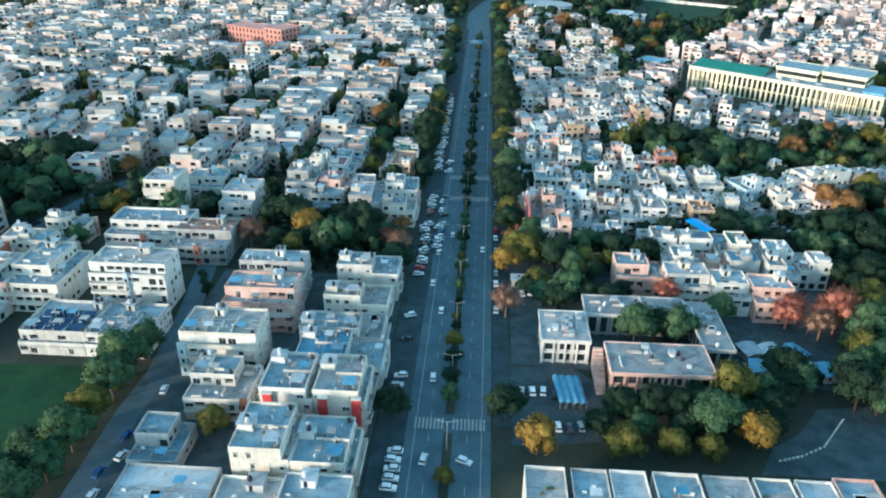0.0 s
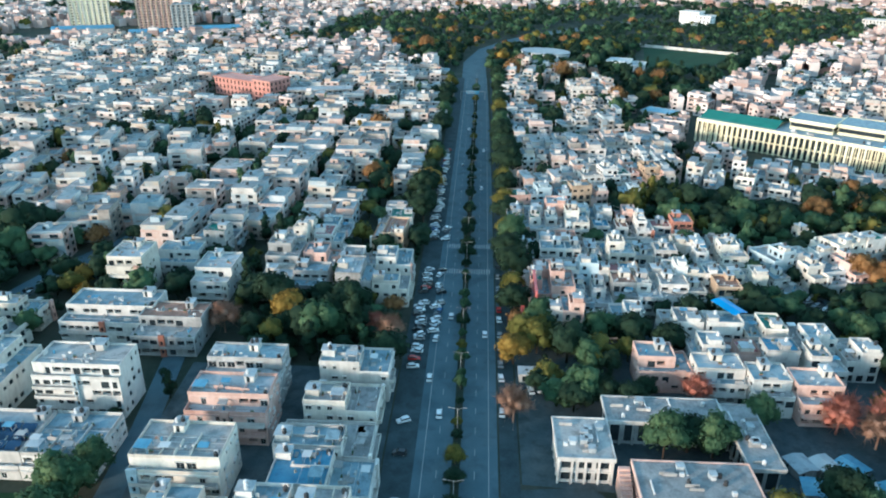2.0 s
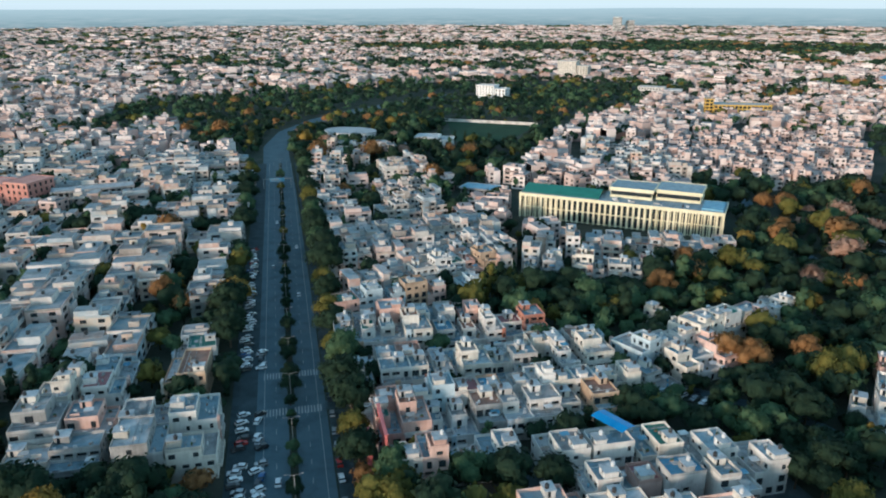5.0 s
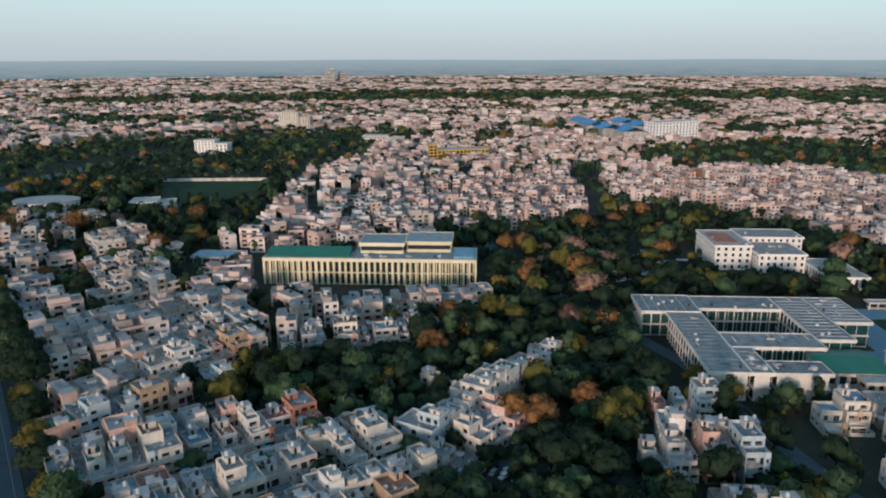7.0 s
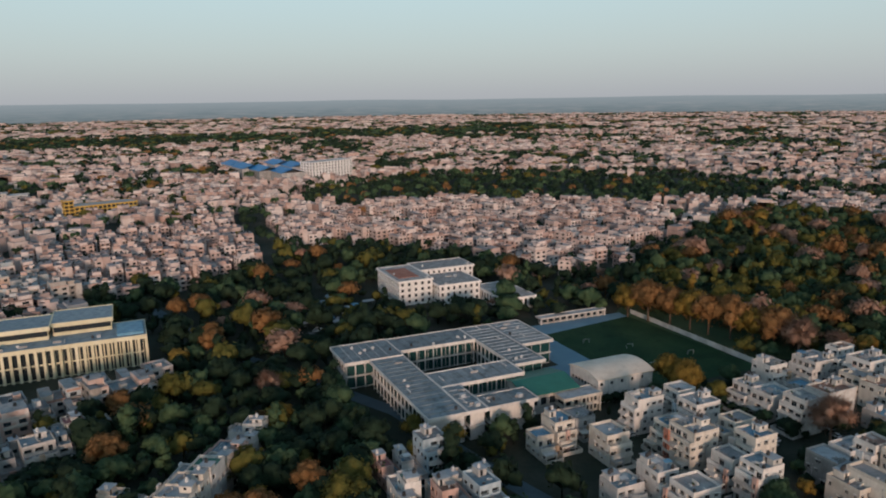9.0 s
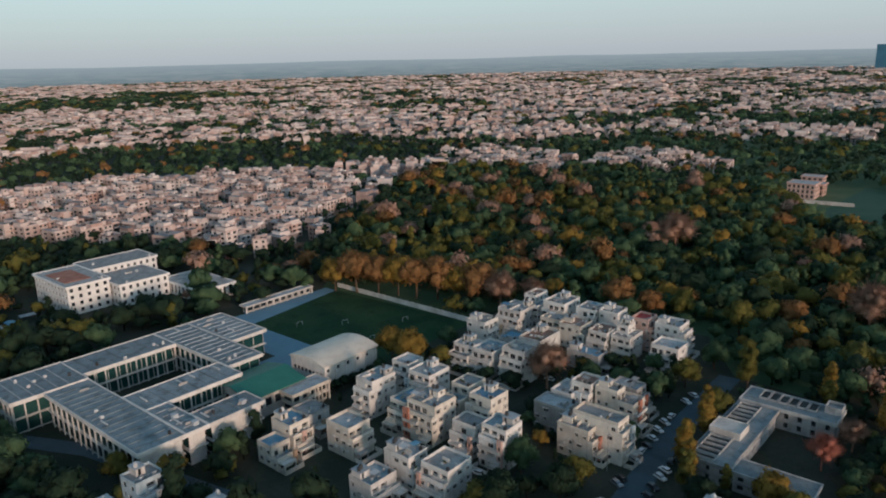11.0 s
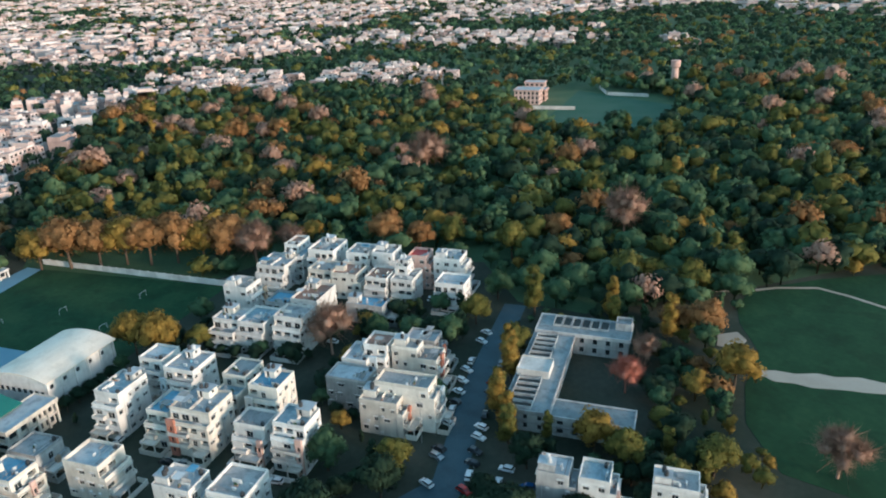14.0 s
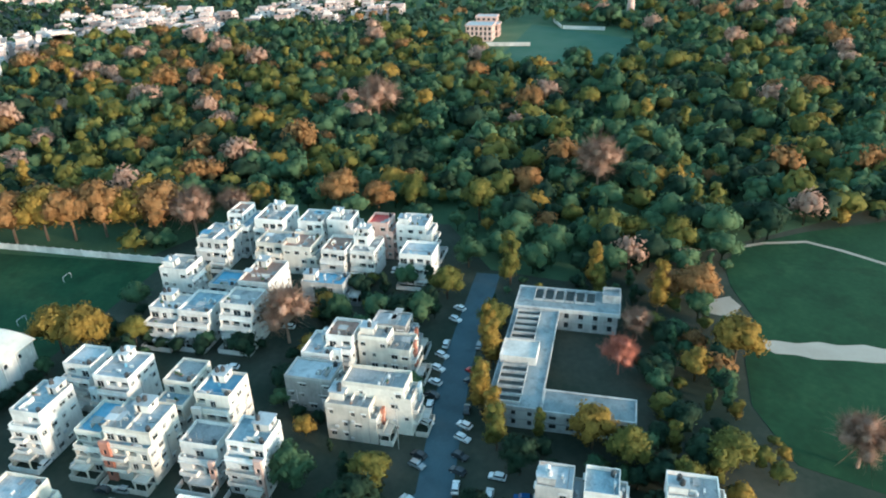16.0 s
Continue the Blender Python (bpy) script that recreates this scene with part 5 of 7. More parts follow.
# ---- houses set one by one ----
r = random.Random(21)
EAST_A = [(269.3, 211.7, 13, 8, 4, 0), (283.4, 201.9, 10, 8, 4, 0), (275, 193.4, 12.5, 10, 4, 0), (259.7, 199.1, 12.5, 7, 3, 1), (252.1, 190.8, 12, 12, 4, 1), (263.8, 180, 14, 7.5, 4, 1),
          (255.8, 172.1, 11, 9, 4, 1), (243, 177.7, 9, 9, 3, 0), (235.6, 168.1, 10, 9, 4, 0), (256.5, 148.7, 8, 14, 3, 2), (266.4, 144.7, 12, 8, 3, 0), (266.1, 138.6, 10, 7.5, 4, 0)]
EAST_B = [(260.3, 128.2, 8, 14, 4, 1), (270, 122.9, 7, 11.5, 3, 2), (242.1, 142.7, 9, 12.5, 3, 1), (241.9, 136.5, 7, 17, 4, 1), (198.8, 113.1, 7, 9, 3, 2), (193.4, 105.5, 7.5, 8.5, 3, 0), (184.6, 90.4, 7, 11.5, 3, 0),
          (234.6, 237.2, 7, 10, 2, 1), (243.7, 234.4, 8, 11, 3, 1), (242.3, 215.5, 9, 12, 3, 1), (225.3, 195.3, 8, 11.5, 3, 0), (219.1, 184.1, 12, 10, 3, 0), (216.7, 203.8, 10, 10.5, 2, 0), (257.1, 231.4, 8.5, 11, 2, 2)]
EAST_C = [(307.6, 180.3, 12, 9.5, 3, 0), (303.3, 171.1, 13.5, 10, 3, 0), (326.2, 173.6, 9.5, 11, 4, 0), (295, 160.3, 11, 10, 4, 0), (307.9, 152, 16, 10, 4, 0), (314.8, 162.1, 11, 8.5, 3, 2), (351.2, 159.2, 14.5, 12, 3, 0),
          (359, 149.2, 14.5, 10, 4, 0), (351.3, 139.1, 15, 11, 4, 0), (337.2, 143.1, 11, 9.5, 3, 1), (330.8, 133.7, 11, 12, 3, 1), (341.9, 127.2, 12, 9, 4, 0), (337.1, 117.3, 9, 10.5, 4, 0), (322.4, 124.3, 13, 8.5, 3, 0)]
EAST_D = [(318.2, 115.4, 11, 8.5, 4, 0), (328.4, 105.8, 8.5, 9, 4, 3), (321.8, 95.9, 10, 12, 4, 0), (306.3, 101.4, 11.5, 11, 3, 0), (307.1, 132.2, 7.5, 15.5, 2, 2)]
for n, (x, y, w, d, floors, tone) in enumerate(EAST_A + EAST_B + EAST_C + EAST_D):
    # their fronts look down the slope of lanes, away from the wood
    across = w >= d
    ang = COLONY - 90 if across else COLONY
    roof = BLUE_SHEET if n in (3, 6, 19, 20, 31, 44) else RED if n == 41 else None
    house(d if across else w, w if across else d, floors, 7 if tone == 0 else tone, n, True, pose(x, y, 0, 0, 0, ang), roof, "houses of the eastern quarter", full=n % 7 != 5, stair=n % 2 == 0)
    block(x, y, w / 2, d / 2, COLONY)
WEST_A = [(-34.2, 130.8, 14, 16, 3, 1), (-48.2, 130.8, 13.5, 16, 4, 1), (-34, 152.1, 13, 15.5, 4, 1), (-47.5, 152.1, 13.5, 15.5, 4, 0), (-38, 170, 24, 13, 3, 0), (-40, 184, 24, 14, 3, 0), (-38.6, 202, 20, 13, 3, 1), (-37, 217, 20, 13, 4, 0), (-72.8, 173.4, 22, 15, 4, 1), (-67.1, 154.4, 17, 15, 3, 1), (-68, 196, 22, 14, 4, 3), (-69, 212, 22, 14, 4, 2)]
WEST_B = [(-125.5, 181.7, 20, 19, 2, 0), (-106, 181.7, 18.5, 19, 2, 0), (-113, 205, 25, 13, 5, 0), (-143.6, 206.9, 18, 24, 4, 1), (-131.3, 276, 13, 16, 5, 1), (-120, 293, 16, 14, 3, 0), (-101, 280, 14, 20, 3, 0), (-76.1, 133.7, 12, 14, 2, 2), (-68.2, 116, 22, 14, 2, 2), (-125.8, 247.3, 30, 18, 3, 0), (-102.7, 240, 21, 18, 3, 2)]
WEST_E = [(-49, 113, 14, 15, 2, 1), (-33.5, 112, 15, 15, 3, 0)]
WEST_C = [(-33.5, 275, 13, 13, 3, 1), (-47, 276, 13, 15, 4, 2), (-34, 290, 13, 15, 4, 0), (-48, 292, 14, 15, 3, 0), (-64, 276, 13, 14, 3, 2), (-77, 277, 12, 14, 2, 1), (-64, 294, 13, 16, 3, 3), (-78, 295, 13, 15, 4, 2), (54.7, 226, 16, 12, 3, 3), (70, 221, 14, 12, 3, 0), (83, 216, 11, 13, 3, 0), (95.5, 213, 13, 14, 3, 3)]
WEST_D = [(70, 237.5, 10, 12, 3, 0), (81, 238, 11, 11, 2, 3), (92, 235, 10, 11, 3, 2), (66, 252, 12, 14, 3, 0), (79, 252, 12, 13, 3, 0), (92, 250, 12, 15, 3, 1), (105, 244, 12, 14, 3, 0), (116, 236, 10, 14, 3, 0), (104, 229, 10, 12, 3, 0), (16.2, 116, 9, 18, 3, 0), (26, 116, 8, 18, 3, 2), (34.5, 116, 8, 18, 3, 0), (45, 116, 10, 18, 3, 0), (56, 116, 10, 18, 3, 2), (66, 116, 8, 18, 3, 1), (75, 116, 8, 18, 3, 0), (84, 117, 9, 18, 3, 3)]
for n, (x, y, w, d, floors, tone) in enumerate(WEST_A + WEST_B + WEST_C + WEST_D + WEST_E):
    road_side = x < 0 and n < 33
    ang = 90 if (road_side and x > -60) else 0 if y < 230 else 180 if x > 0 else 0
    a, b = (d, w) if ang in (90, -90) else (w, d)
    house(a, b, floors, tone, 100 + n, n < 14, pose(x, y, 0, 0, 0, ang), BLUE_SHEET if n in (4, 37) else RED_ROOF if n == 36 else TEAL_ROOF if n == 40 else ROOF_BLUE if n % 2 else None, "houses along the avenue", full=n in (0, 1, 2, 3, 8, 12, 13, 14, 16) or y < 120, stair=not (10 < x and y < 120) and n not in (19, 20))
    block(x, y, w / 2, d / 2)

# red columns on the front of a house by the avenue, solar panels on a flat roof
for x, y, h in ((-52, 143.8, 12.5), (-38, 143.6, 12.0), (-29.5, 143.6, 12.0)):
    col = empty("red_pillar", pose(x, y, 0), "tall red-painted pillar at a house front", "pillar", "red pillars")
    b = Mesh()
    b.box(-1.1, -0.5, 0, 1.1, 0.4, h)
    part("shaft", b, col, RED)
    b = Mesh()
    b.box(-1.3, -0.7, h, 1.3, 0.6, h + 0.3)
    part("cap", b, col, WALLS[1])
SOLAR = material("solar_panel_glass", [(0.012, 0.03, 0.07), (0.02, 0.05, 0.11)], 2, 0.2)
for i in range(3):
    for j in range(4):
        pan = empty("solar_panel", pose(-131 + j * 4.1, 176.5 + i * 3.6, 6.65), "dark blue solar panel on a tilted frame", "solar panel", "solar panels on the roof")
        b = Mesh()
        b.v += [(-1.9, -1.3, 0.25), (1.9, -1.3, 0.25), (1.9, 1.3, 1.15), (-1.9, 1.3, 1.15), (-1.9, -1.3, 0.2), (1.9, -1.3, 0.2), (1.9, 1.3, 1.1), (-1.9, 1.3, 1.1)]
        b.f += [(0, 1, 2, 3), (7, 6, 5, 4), (0, 4, 5, 1), (1, 5, 6, 2), (2, 6, 7, 3), (3, 7, 4, 0)]
        b.m += [0] * 6
        part("panel", b, pan, SOLAR)
        for x in (-1.7, 1.7):
            b = Mesh()
            b.tube((x, 1.2, 0), (x, 1.2, 1.1), 0.05, 0.05, 4)
            part("leg", b, pan, CONCRETE)


# ---- vehicles ----
CAR_PAINT = {"white": material("white_car_paint", [(0.6, 0.6, 0.6), (0.78, 0.78, 0.78)], 3, 0.25), "silver": material("silver_car_paint", [(0.3, 0.31, 0.32), (0.42, 0.43, 0.44)], 3, 0.25, metal=0.4),
             "dark": material("dark_car_paint", [(0.02, 0.022, 0.025), (0.06, 0.06, 0.065)], 3, 0.25), "red": material("red_car_paint", [(0.25, 0.015, 0.015), (0.36, 0.03, 0.025)], 3, 0.25), "blue": material("blue_car_paint", [(0.02, 0.06, 0.18), (0.04, 0.1, 0.25)], 3, 0.25)}
CAR_PLANS = {}


def car(colour, m, long=4.0):
    x, y = m.translation[:2]
    near = (x < 40 and y < 225) or (190 < x < 250 and y < 150)
    key = (colour, long, near)
    if key in CAR_PLANS:
        return CAR_PLANS[key].again(m)
    root = empty("car", m, f"parked {colour} hatchback car on the asphalt", "car", "parked cars")
    plan = CAR_PLANS[key] = Plan(root)
    h = long / 2
    side = [(-h, 0.35), (-h, 0.75), (-h + 0.15, 0.9), (-h * 0.92, 0.98), (-h * 0.72, 1.42), (h * 0.12, 1.5), (h * 0.45, 1.0), (h * 0.9, 0.82), (h, 0.6), (h, 0.35)]
    def wide(z):
        return 0.84 if z < 1.0 else 0.68
    body = Mesh()
    for (x0, z0), (x1, z1) in zip(side, side[1:] + side[:1]):
        a, b = wide(z0), wide(z1)
        body.quad((x0, -a, z0), (x0, a, z0), (x1, b, z1), (x1, -b, z1))
    for s in (-1, 1):
        n = len(body.v)
        body.v += [(x, s * wide(z), z) for x, z in side]
        body.f.append(tuple(n + (i if s < 0 else len(side) - 1 - i) for i in range(len(side))))
        body.m.append(0)
    if not near:
        for x in (-h * 0.62, h * 0.62):
            for y in (-0.78, 0.78):
                body.tube((x, y - 0.1, 0.32), (x, y + 0.1, 0.32), 0.32, 0.32, 8, 1)
    plan.part("body", body, CAR_PAINT[colour], TANK)
    pane = Mesh()
    low = [(h * 0.44, -0.80, 1.03), (h * 0.44, 0.80, 1.03), (-h * 0.9, 0.80, 1.03), (-h * 0.9, -0.80, 1.03)]
    top = [(h * 0.14, -0.69, 1.44), (h * 0.14, 0.69, 1.44), (-h * 0.74, 0.69, 1.40), (-h * 0.74, -0.69, 1.40)]
    for i in range(4):
        j = (i + 1) % 4
        pane.quad(low[i], low[j], top[j], top[i])
    plan.part("glazing", pane, GLASS)
    wheel = shared(("wheel",), lambda q: (q.tube((0, -0.1, 0), (0, 0.1, 0), 0.32, 0.32, 12), q.tube((0, -0.12, 0), (0, 0.12, 0), 0.17, 0.17, 8, 1)), TANK, TANK_PALE)
    for x in (-h * 0.62, h * 0.62) if near else ():
        for y in (-0.78, 0.78):
            plan.part("wheel", wheel, at=pose(x, y, 0.32))
    return root


r = random.Random(31)
def paint():
    return r.choices(["white", "silver", "dark", "red", "blue"], [6, 2, 2, 0.6, 0.4])[0]
car("red", pose(-6.0 - 1.8, 131.5, 0.06, 0, 0, 88), 4.6)
for x, y, a in ((-12, 169, 92), (-12, 136, 82), (-2, 136, -25), (-16, 223, 90), (-12, 205, 90), (1, 250, 90), (-11, 262, 88), (-1, 400, 90), (-12, 440, 90), (-10, 520, 90), (0, 470, 92)):
    car("white" if y < 230 else paint(), pose(x, y, 0.06, 0, 0, a))
for k in range(5):
    car("white", pose(-19.5 + 0.3 * r.random(), 126 + k * 3.1, 0.12, 0, 0, r.choice([0, 180]) + r.uniform(-4, 4)))
y = 160.0
while y < 470:
    if not (235 < y < 238 or 300 < y < 326) and r.random() < (0.93 if y > 235 else 0.4):
        car(paint(), pose(-21.8 + r.uniform(-1.3, 0.9), y, 0.12, 0, 0, r.choice([0, 180, 20, 200]) + r.uniform(-14, 14)))
        if 240 < y < 350 and r.random() < 0.7:
            car(paint(), pose(-16.0 + r.uniform(-1.0, 0.8), y + r.uniform(-0.4, 0.4), 0.06, 0, 0, r.choice([15, 195, 30, 80]) + r.uniform(-10, 10)))
    y += r.choice([2.5, 2.7, 3.2, 4.6]) if y > 235 else 4.6
for k in range(14):
    y = 205 + k * 9 + r.uniform(-2, 2)
    car(paint(), pose(6.0, y, 0.12, 0, 0, 90 + r.uniform(-6, 6)))
for x, y, a in ((-85.5, 146, 80), (-88, 139, 80), (-86, 132, 78), (-89, 126, 82), (-87, 119, 80), (-86, 158, 88), (-84.5, 171, 90), (-90, 184, 86), (-88, 196, 84)):
    car(paint(), pose(x, y, 0.06, 0, 0, a + r.uniform(-6, 6)))
for k in range(12):
    car(paint(), pose(13 + (k % 6) * 3.0, 150 + (k // 6) * 14 + r.uniform(-1, 1), 0.08, 0, 0, 90 + r.uniform(-8, 8)))
for side in (-1, 1):
    for k in range(22):
        t = (k + r.uniform(-0.2, 0.2)) / 22
        q = t * (len(LANE) - 1)
        i = min(len(LANE) - 2, int(q))
        a, b = Vector(LANE[i]), Vector(LANE[i + 1])
        d = (b - a).normalized()
        p = a.lerp(b, q - i) + Vector((-d.y, d.x)) * side * (4.9 if side > 0 else 4.6)
        if r.random() < (0.85 if k < 16 else 0.4):
            car(paint(), pose(p.x, p.y, 0.0, 0, 0, math.degrees(math.atan2(d.y, d.x)) + (r.choice([62, -118]) if k % 5 else 0)))
for x, y, a in ((213, 120, 50), (209, 124, -35), (205, 118, 60), (258, 206, 40), (247, 201, 50), (245, 197, 52), (250, 212, 40), (233, 188, -30), (229, 175, 60), (262, 213, -35)):
    car(paint(), pose(x, y, 0.0, 0, 0, a))
for k in range(34):
    x, y = r.uniform(300, 345), r.uniform(375, 425)
    if is_free(x, y, 2):
        car(paint(), pose(x, y, 0, 0, 0, r.choice([53, -37]) + r.uniform(-6, 6)))
for k in range(26):
    car(paint(), pose(104 + (k % 13) * 1.9 + r.uniform(-0.4, 0.4), 316 - (k % 13) * 3.2 + (k // 13) * 5 - 6, 0.0, 0, 0, r.choice([20, 200]) + r.uniform(-8, 8)))

# red party walls and a blue tarpaulin among the eastern roofs
for x, y0, y1, h in ((18.6, 260, 277, 12.4), (14.3, 259, 268.5, 10.2)):
    slab = empty("party_wall", pose(x, (y0 + y1) / 2, 0), "tall narrow wall painted red beside a house", "wall", "red party walls")
    b = Mesh()
    b.box(-0.35, (y0 - y1) / 2, 0, 0.35, (y1 - y0) / 2, h)
    part("wall", b, slab, PINK_RED)
    b = Mesh()
    b.box(-0.5, (y0 - y1) / 2 - 0.1, h, 0.5, (y1 - y0) / 2 + 0.1, h + 0.25)
    part("coping", b, slab, PINK_RED)
cover = empty("roof_tarpaulin", pose(82.5, 254.5, 9.8, 0, 0, 25), "bright blue tarpaulin on posts over a terrace", "tarpaulin")
b = gable_roof(-2.6, -5.5, 2.6, 5.5, 2.0, 0.5, "y", 0.2, 0.06)
part("sheet", b, cover, BRIGHT_BLUE)
for x in (-2.4, 2.4):
    for y in (-5.2, 0, 5.2):
        b = Mesh()
        b.tube((x, y, 0), (x, y, 2.05), 0.06, 0.06, 5)
        part("post", b, cover, CONCRETE)

for k in range(26):                       # cars along the crowded western side street and by the market
    t = k / 25
    car(paint(), pose(-188 + 30 * t + r.choice([-3.4, 0.2, 3.4]), 230 + 82 * t + r.uniform(-1, 1), 0.06, 0, 0, 68 + r.uniform(-12, 12)))
for k in range(7):
    car(paint(), pose(12 + k * 2.9, 219 + r.uniform(-1, 1), 0.05, 0, 0, 90 + r.uniform(-10, 10)))
kiosk = empty("kiosk", pose(15.5, 225, 0.03), "small white flat-roofed kiosk beside parked cars", "kiosk")
b = Mesh()
for a, c in (((-4, -2), (4, -2)), ((4, -2), (4, 2)), ((4, 2), (-4, 2)), ((-4, 2), (-4, -2))):
    b.wall(a, c, 0, 2.9, [(1.0, 2.2, 0.1, 2.2)])
part("wall", b, kiosk, WALLS[0], GLASS)
b = Mesh()
b.box(-4.4, -2.4, 2.9, 4.4, 2.4, 3.1)
part("roof", b, kiosk, ROOF_PALE)

for u, v in ((150, 300), (146, 296), (178, 268), (182, 271), (186, 275), (120, 300), (124, 303), (104, 300), (100, 296), (112, 268), (116, 264), (136, 330), (141, 333), (165, 338), (170, 335), (128, 262)):
    q = colony(u, v).translation
    if is_free(q.x, q.y, 1.2):
        car(paint(), pose(q.x, q.y, 0.03, 0, 0, COLONY + r.choice([0, 90]) + r.uniform(-8, 8)))

# blue covered stalls on the forecourt, sheet-roofed yard beyond the market
for k in range(4):
    stall = empty("market_stall", pose(23.2 + k * 1.9, 164, 0.08, 0, 0, 6), "row stall under a blue tarpaulin", "stall", "blue stalls")
    part("tarpaulin", gable_roof(-0.8, -6, 0.8, 6, 2.2, 0.5, "y", 0.1, 0.06), stall, BLUE_SHEET)
    for x in (-0.7, 0.7):
        for y in (-5.8, 5.8):
            b = Mesh()
            b.tube((x, y, 0), (x, y, 2.2), 0.05, 0.05, 5)
            part("post", b, stall, CONCRETE)
lot = random.Random(44)
for k in range(22):
    x, y = lot.uniform(302, 362), lot.uniform(378, 436)
    if is_free(x, y, 2.5):
        stall = empty("market_stall", pose(x, y, 0, 0, 0, lot.choice([53, -37]) + lot.uniform(-8, 8)), "open stall under a faded sheet beside parked cars", "stall", "stalls in the lot")
        part("tarpaulin", gable_roof(-2.2, -3.5, 2.2, 3.5, 2.6, 0.5, "y", 0.1, 0.06), stall, lot.choice([BLUE_SHEET, BLUE_SHEET, ROOF_PALE, ROOF_BLUE]))
        for px in (-2.1, 2.1):
            for py in (-3.3, 3.3):
                b = Mesh()
                b.tube((px, py, 0), (px, py, 2.6), 0.06, 0.06, 5)
                part("post", b, stall, CONCRETE)
        block(x, y, 3, 4)
for k in range(7):
    lean = empty("lean_to_shed", pose(82 + (k % 4) * 6.5, 178 + (k // 4) * 9, 0, 0, 0, -12 + k * 7), "low shed with a faded sheet roof", "shed", "sheet sheds")
    b = Mesh()
    for a, c in (((-2.6, -3), (2.6, -3)), ((2.6, -3), (2.6, 3)), ((2.6, 3), (-2.6, 3)), ((-2.6, 3), (-2.6, -3))):
        b.wall(a, c, 0, 2.7, [(1, 2, 0.8, 2)])
    part("wall", b, lean, WALLS[2], GLASS)
    part("roof", gable_roof(-2.8, -3.2, 2.8, 3.2, 2.7, 0.6, "y", 0.3, 0.08), lean, [BLUE_SHEET, ROOF_PALE, TANK_PALE][k % 3])
block(92, 182, 16, 10)
block(62, 803, 30, 24, -34); block(135, 752, 20, 14, -22); block(291, 1097, 26, 14, -37); block(505, 1325, 30, 16, -37); block(531, 1065, 34, 14, -37)
block(915, 970, 90, 130, -20); block(668, -246, 14, 14); block(664, -98, 22, 18); block(532, 868, 50, 22, -20); block(-186, 612, 36, 14, -29); block(-195, 586, 38, 16, -29); block(-128, 598, 28, 10, 10); block(-450, 960, 130, 60, 20)

# lamp posts and a direction sign over the avenue
LAMP_PLANS = {}


def lamp_post(m, high=9.0):
    if high in LAMP_PLANS:
        return LAMP_PLANS[high].again(m)
    root = empty("street_lamp", m, "grey steel street lamp with two arms", "street lamp", "street lamps")
    plan = LAMP_PLANS[high] = Plan(root)
    b = Mesh()
    b.tube((0, 0, 0), (0, 0, high), 0.12, 0.07, 8)
    plan.part("pole", b, CONCRETE)
    for s in (-1, 1):
        b = Mesh()
        b.tube((0, 0, high - 0.2), (s * 2.0, 0, high + 0.3), 0.045, 0.035, 6)
        plan.part("arm", b, CONCRETE)
        b = Mesh()
        b.box(s * 2.2 - 0.3, -0.12, high + 0.24, s * 2.2 + 0.3, 0.12, high + 0.36)
        plan.part("lamp_head", b, CONCRETE)
    return root


for k in range(20):
    lamp_post(pose(ROAD_X, 140 + k * 28, 0.28))
lamp_post(pose(231.4, 136.5, 0), 13.0)
gantry = empty("sign_gantry", pose(-9, 612, 0), "blue direction sign on a frame across the road", "road sign")
for x in (-9.5, 9.5):
    b = Mesh()
    b.tube((x, 0, 0), (x, 0, 7.0), 0.2, 0.16, 8)
    part("post", b, gantry, CONCRETE)
b = Mesh()
b.box(-9.5, -0.15, 6.6, 9.5, 0.15, 6.9)
part("beam", b, gantry, CONCRETE)
b = Mesh()
b.box(-5, -0.3, 4.6, 5, -0.17, 7.4)
part("sign_board", b, gantry, BLUE_SHEET)
for k in range(3):
    b = Mesh()
    b.box(-4.3, -0.33, 5.1 + 0.75 * k, 2.6 - k, -0.305, 5.4 + 0.75 * k)
    part("writing_bar", b, gantry, PAINT)


# ---- generated houses: the nearest as things, the rest joined ----
pool_ = []
for i, (polygon, angle, chance) in enumerate(HOUSES):
    for h in fill_houses(polygon, angle, chance, 50 + i):
        x, y = h[4], h[5]
        dist = min(math.hypot(x - cx, y - cy) for cx, cy in ((-10, 60), (10, 110), (120, 170)))
        pool_.append((dist, h))
pool_.sort(key=lambda q: q[0])
rr = random.Random(5)
middle = []
for n, (dist, (w, d, floors, tone, px, py, ang)) in enumerate(pool_):
    if n < 138:
        tint_ = rr.choice([ROOF_BLUE, BLUE_SHEET, TEAL_ROOF, None]) if 105 < px < 205 and 280 < py < 345 else rr.choice([None] * 12 + [ROOF_BLUE] * 5 + [BLUE_SHEET, TEAL_ROOF, RED_ROOF])
        house(w, d, floors, tone, rr.randrange(4), False, pose(px, py, 0, 0, 0, ang), tint_)
    else:
        middle.append((w, d, floors, tone, px, py, ang))
    block(px, py, w / 2, d / 2, ang)

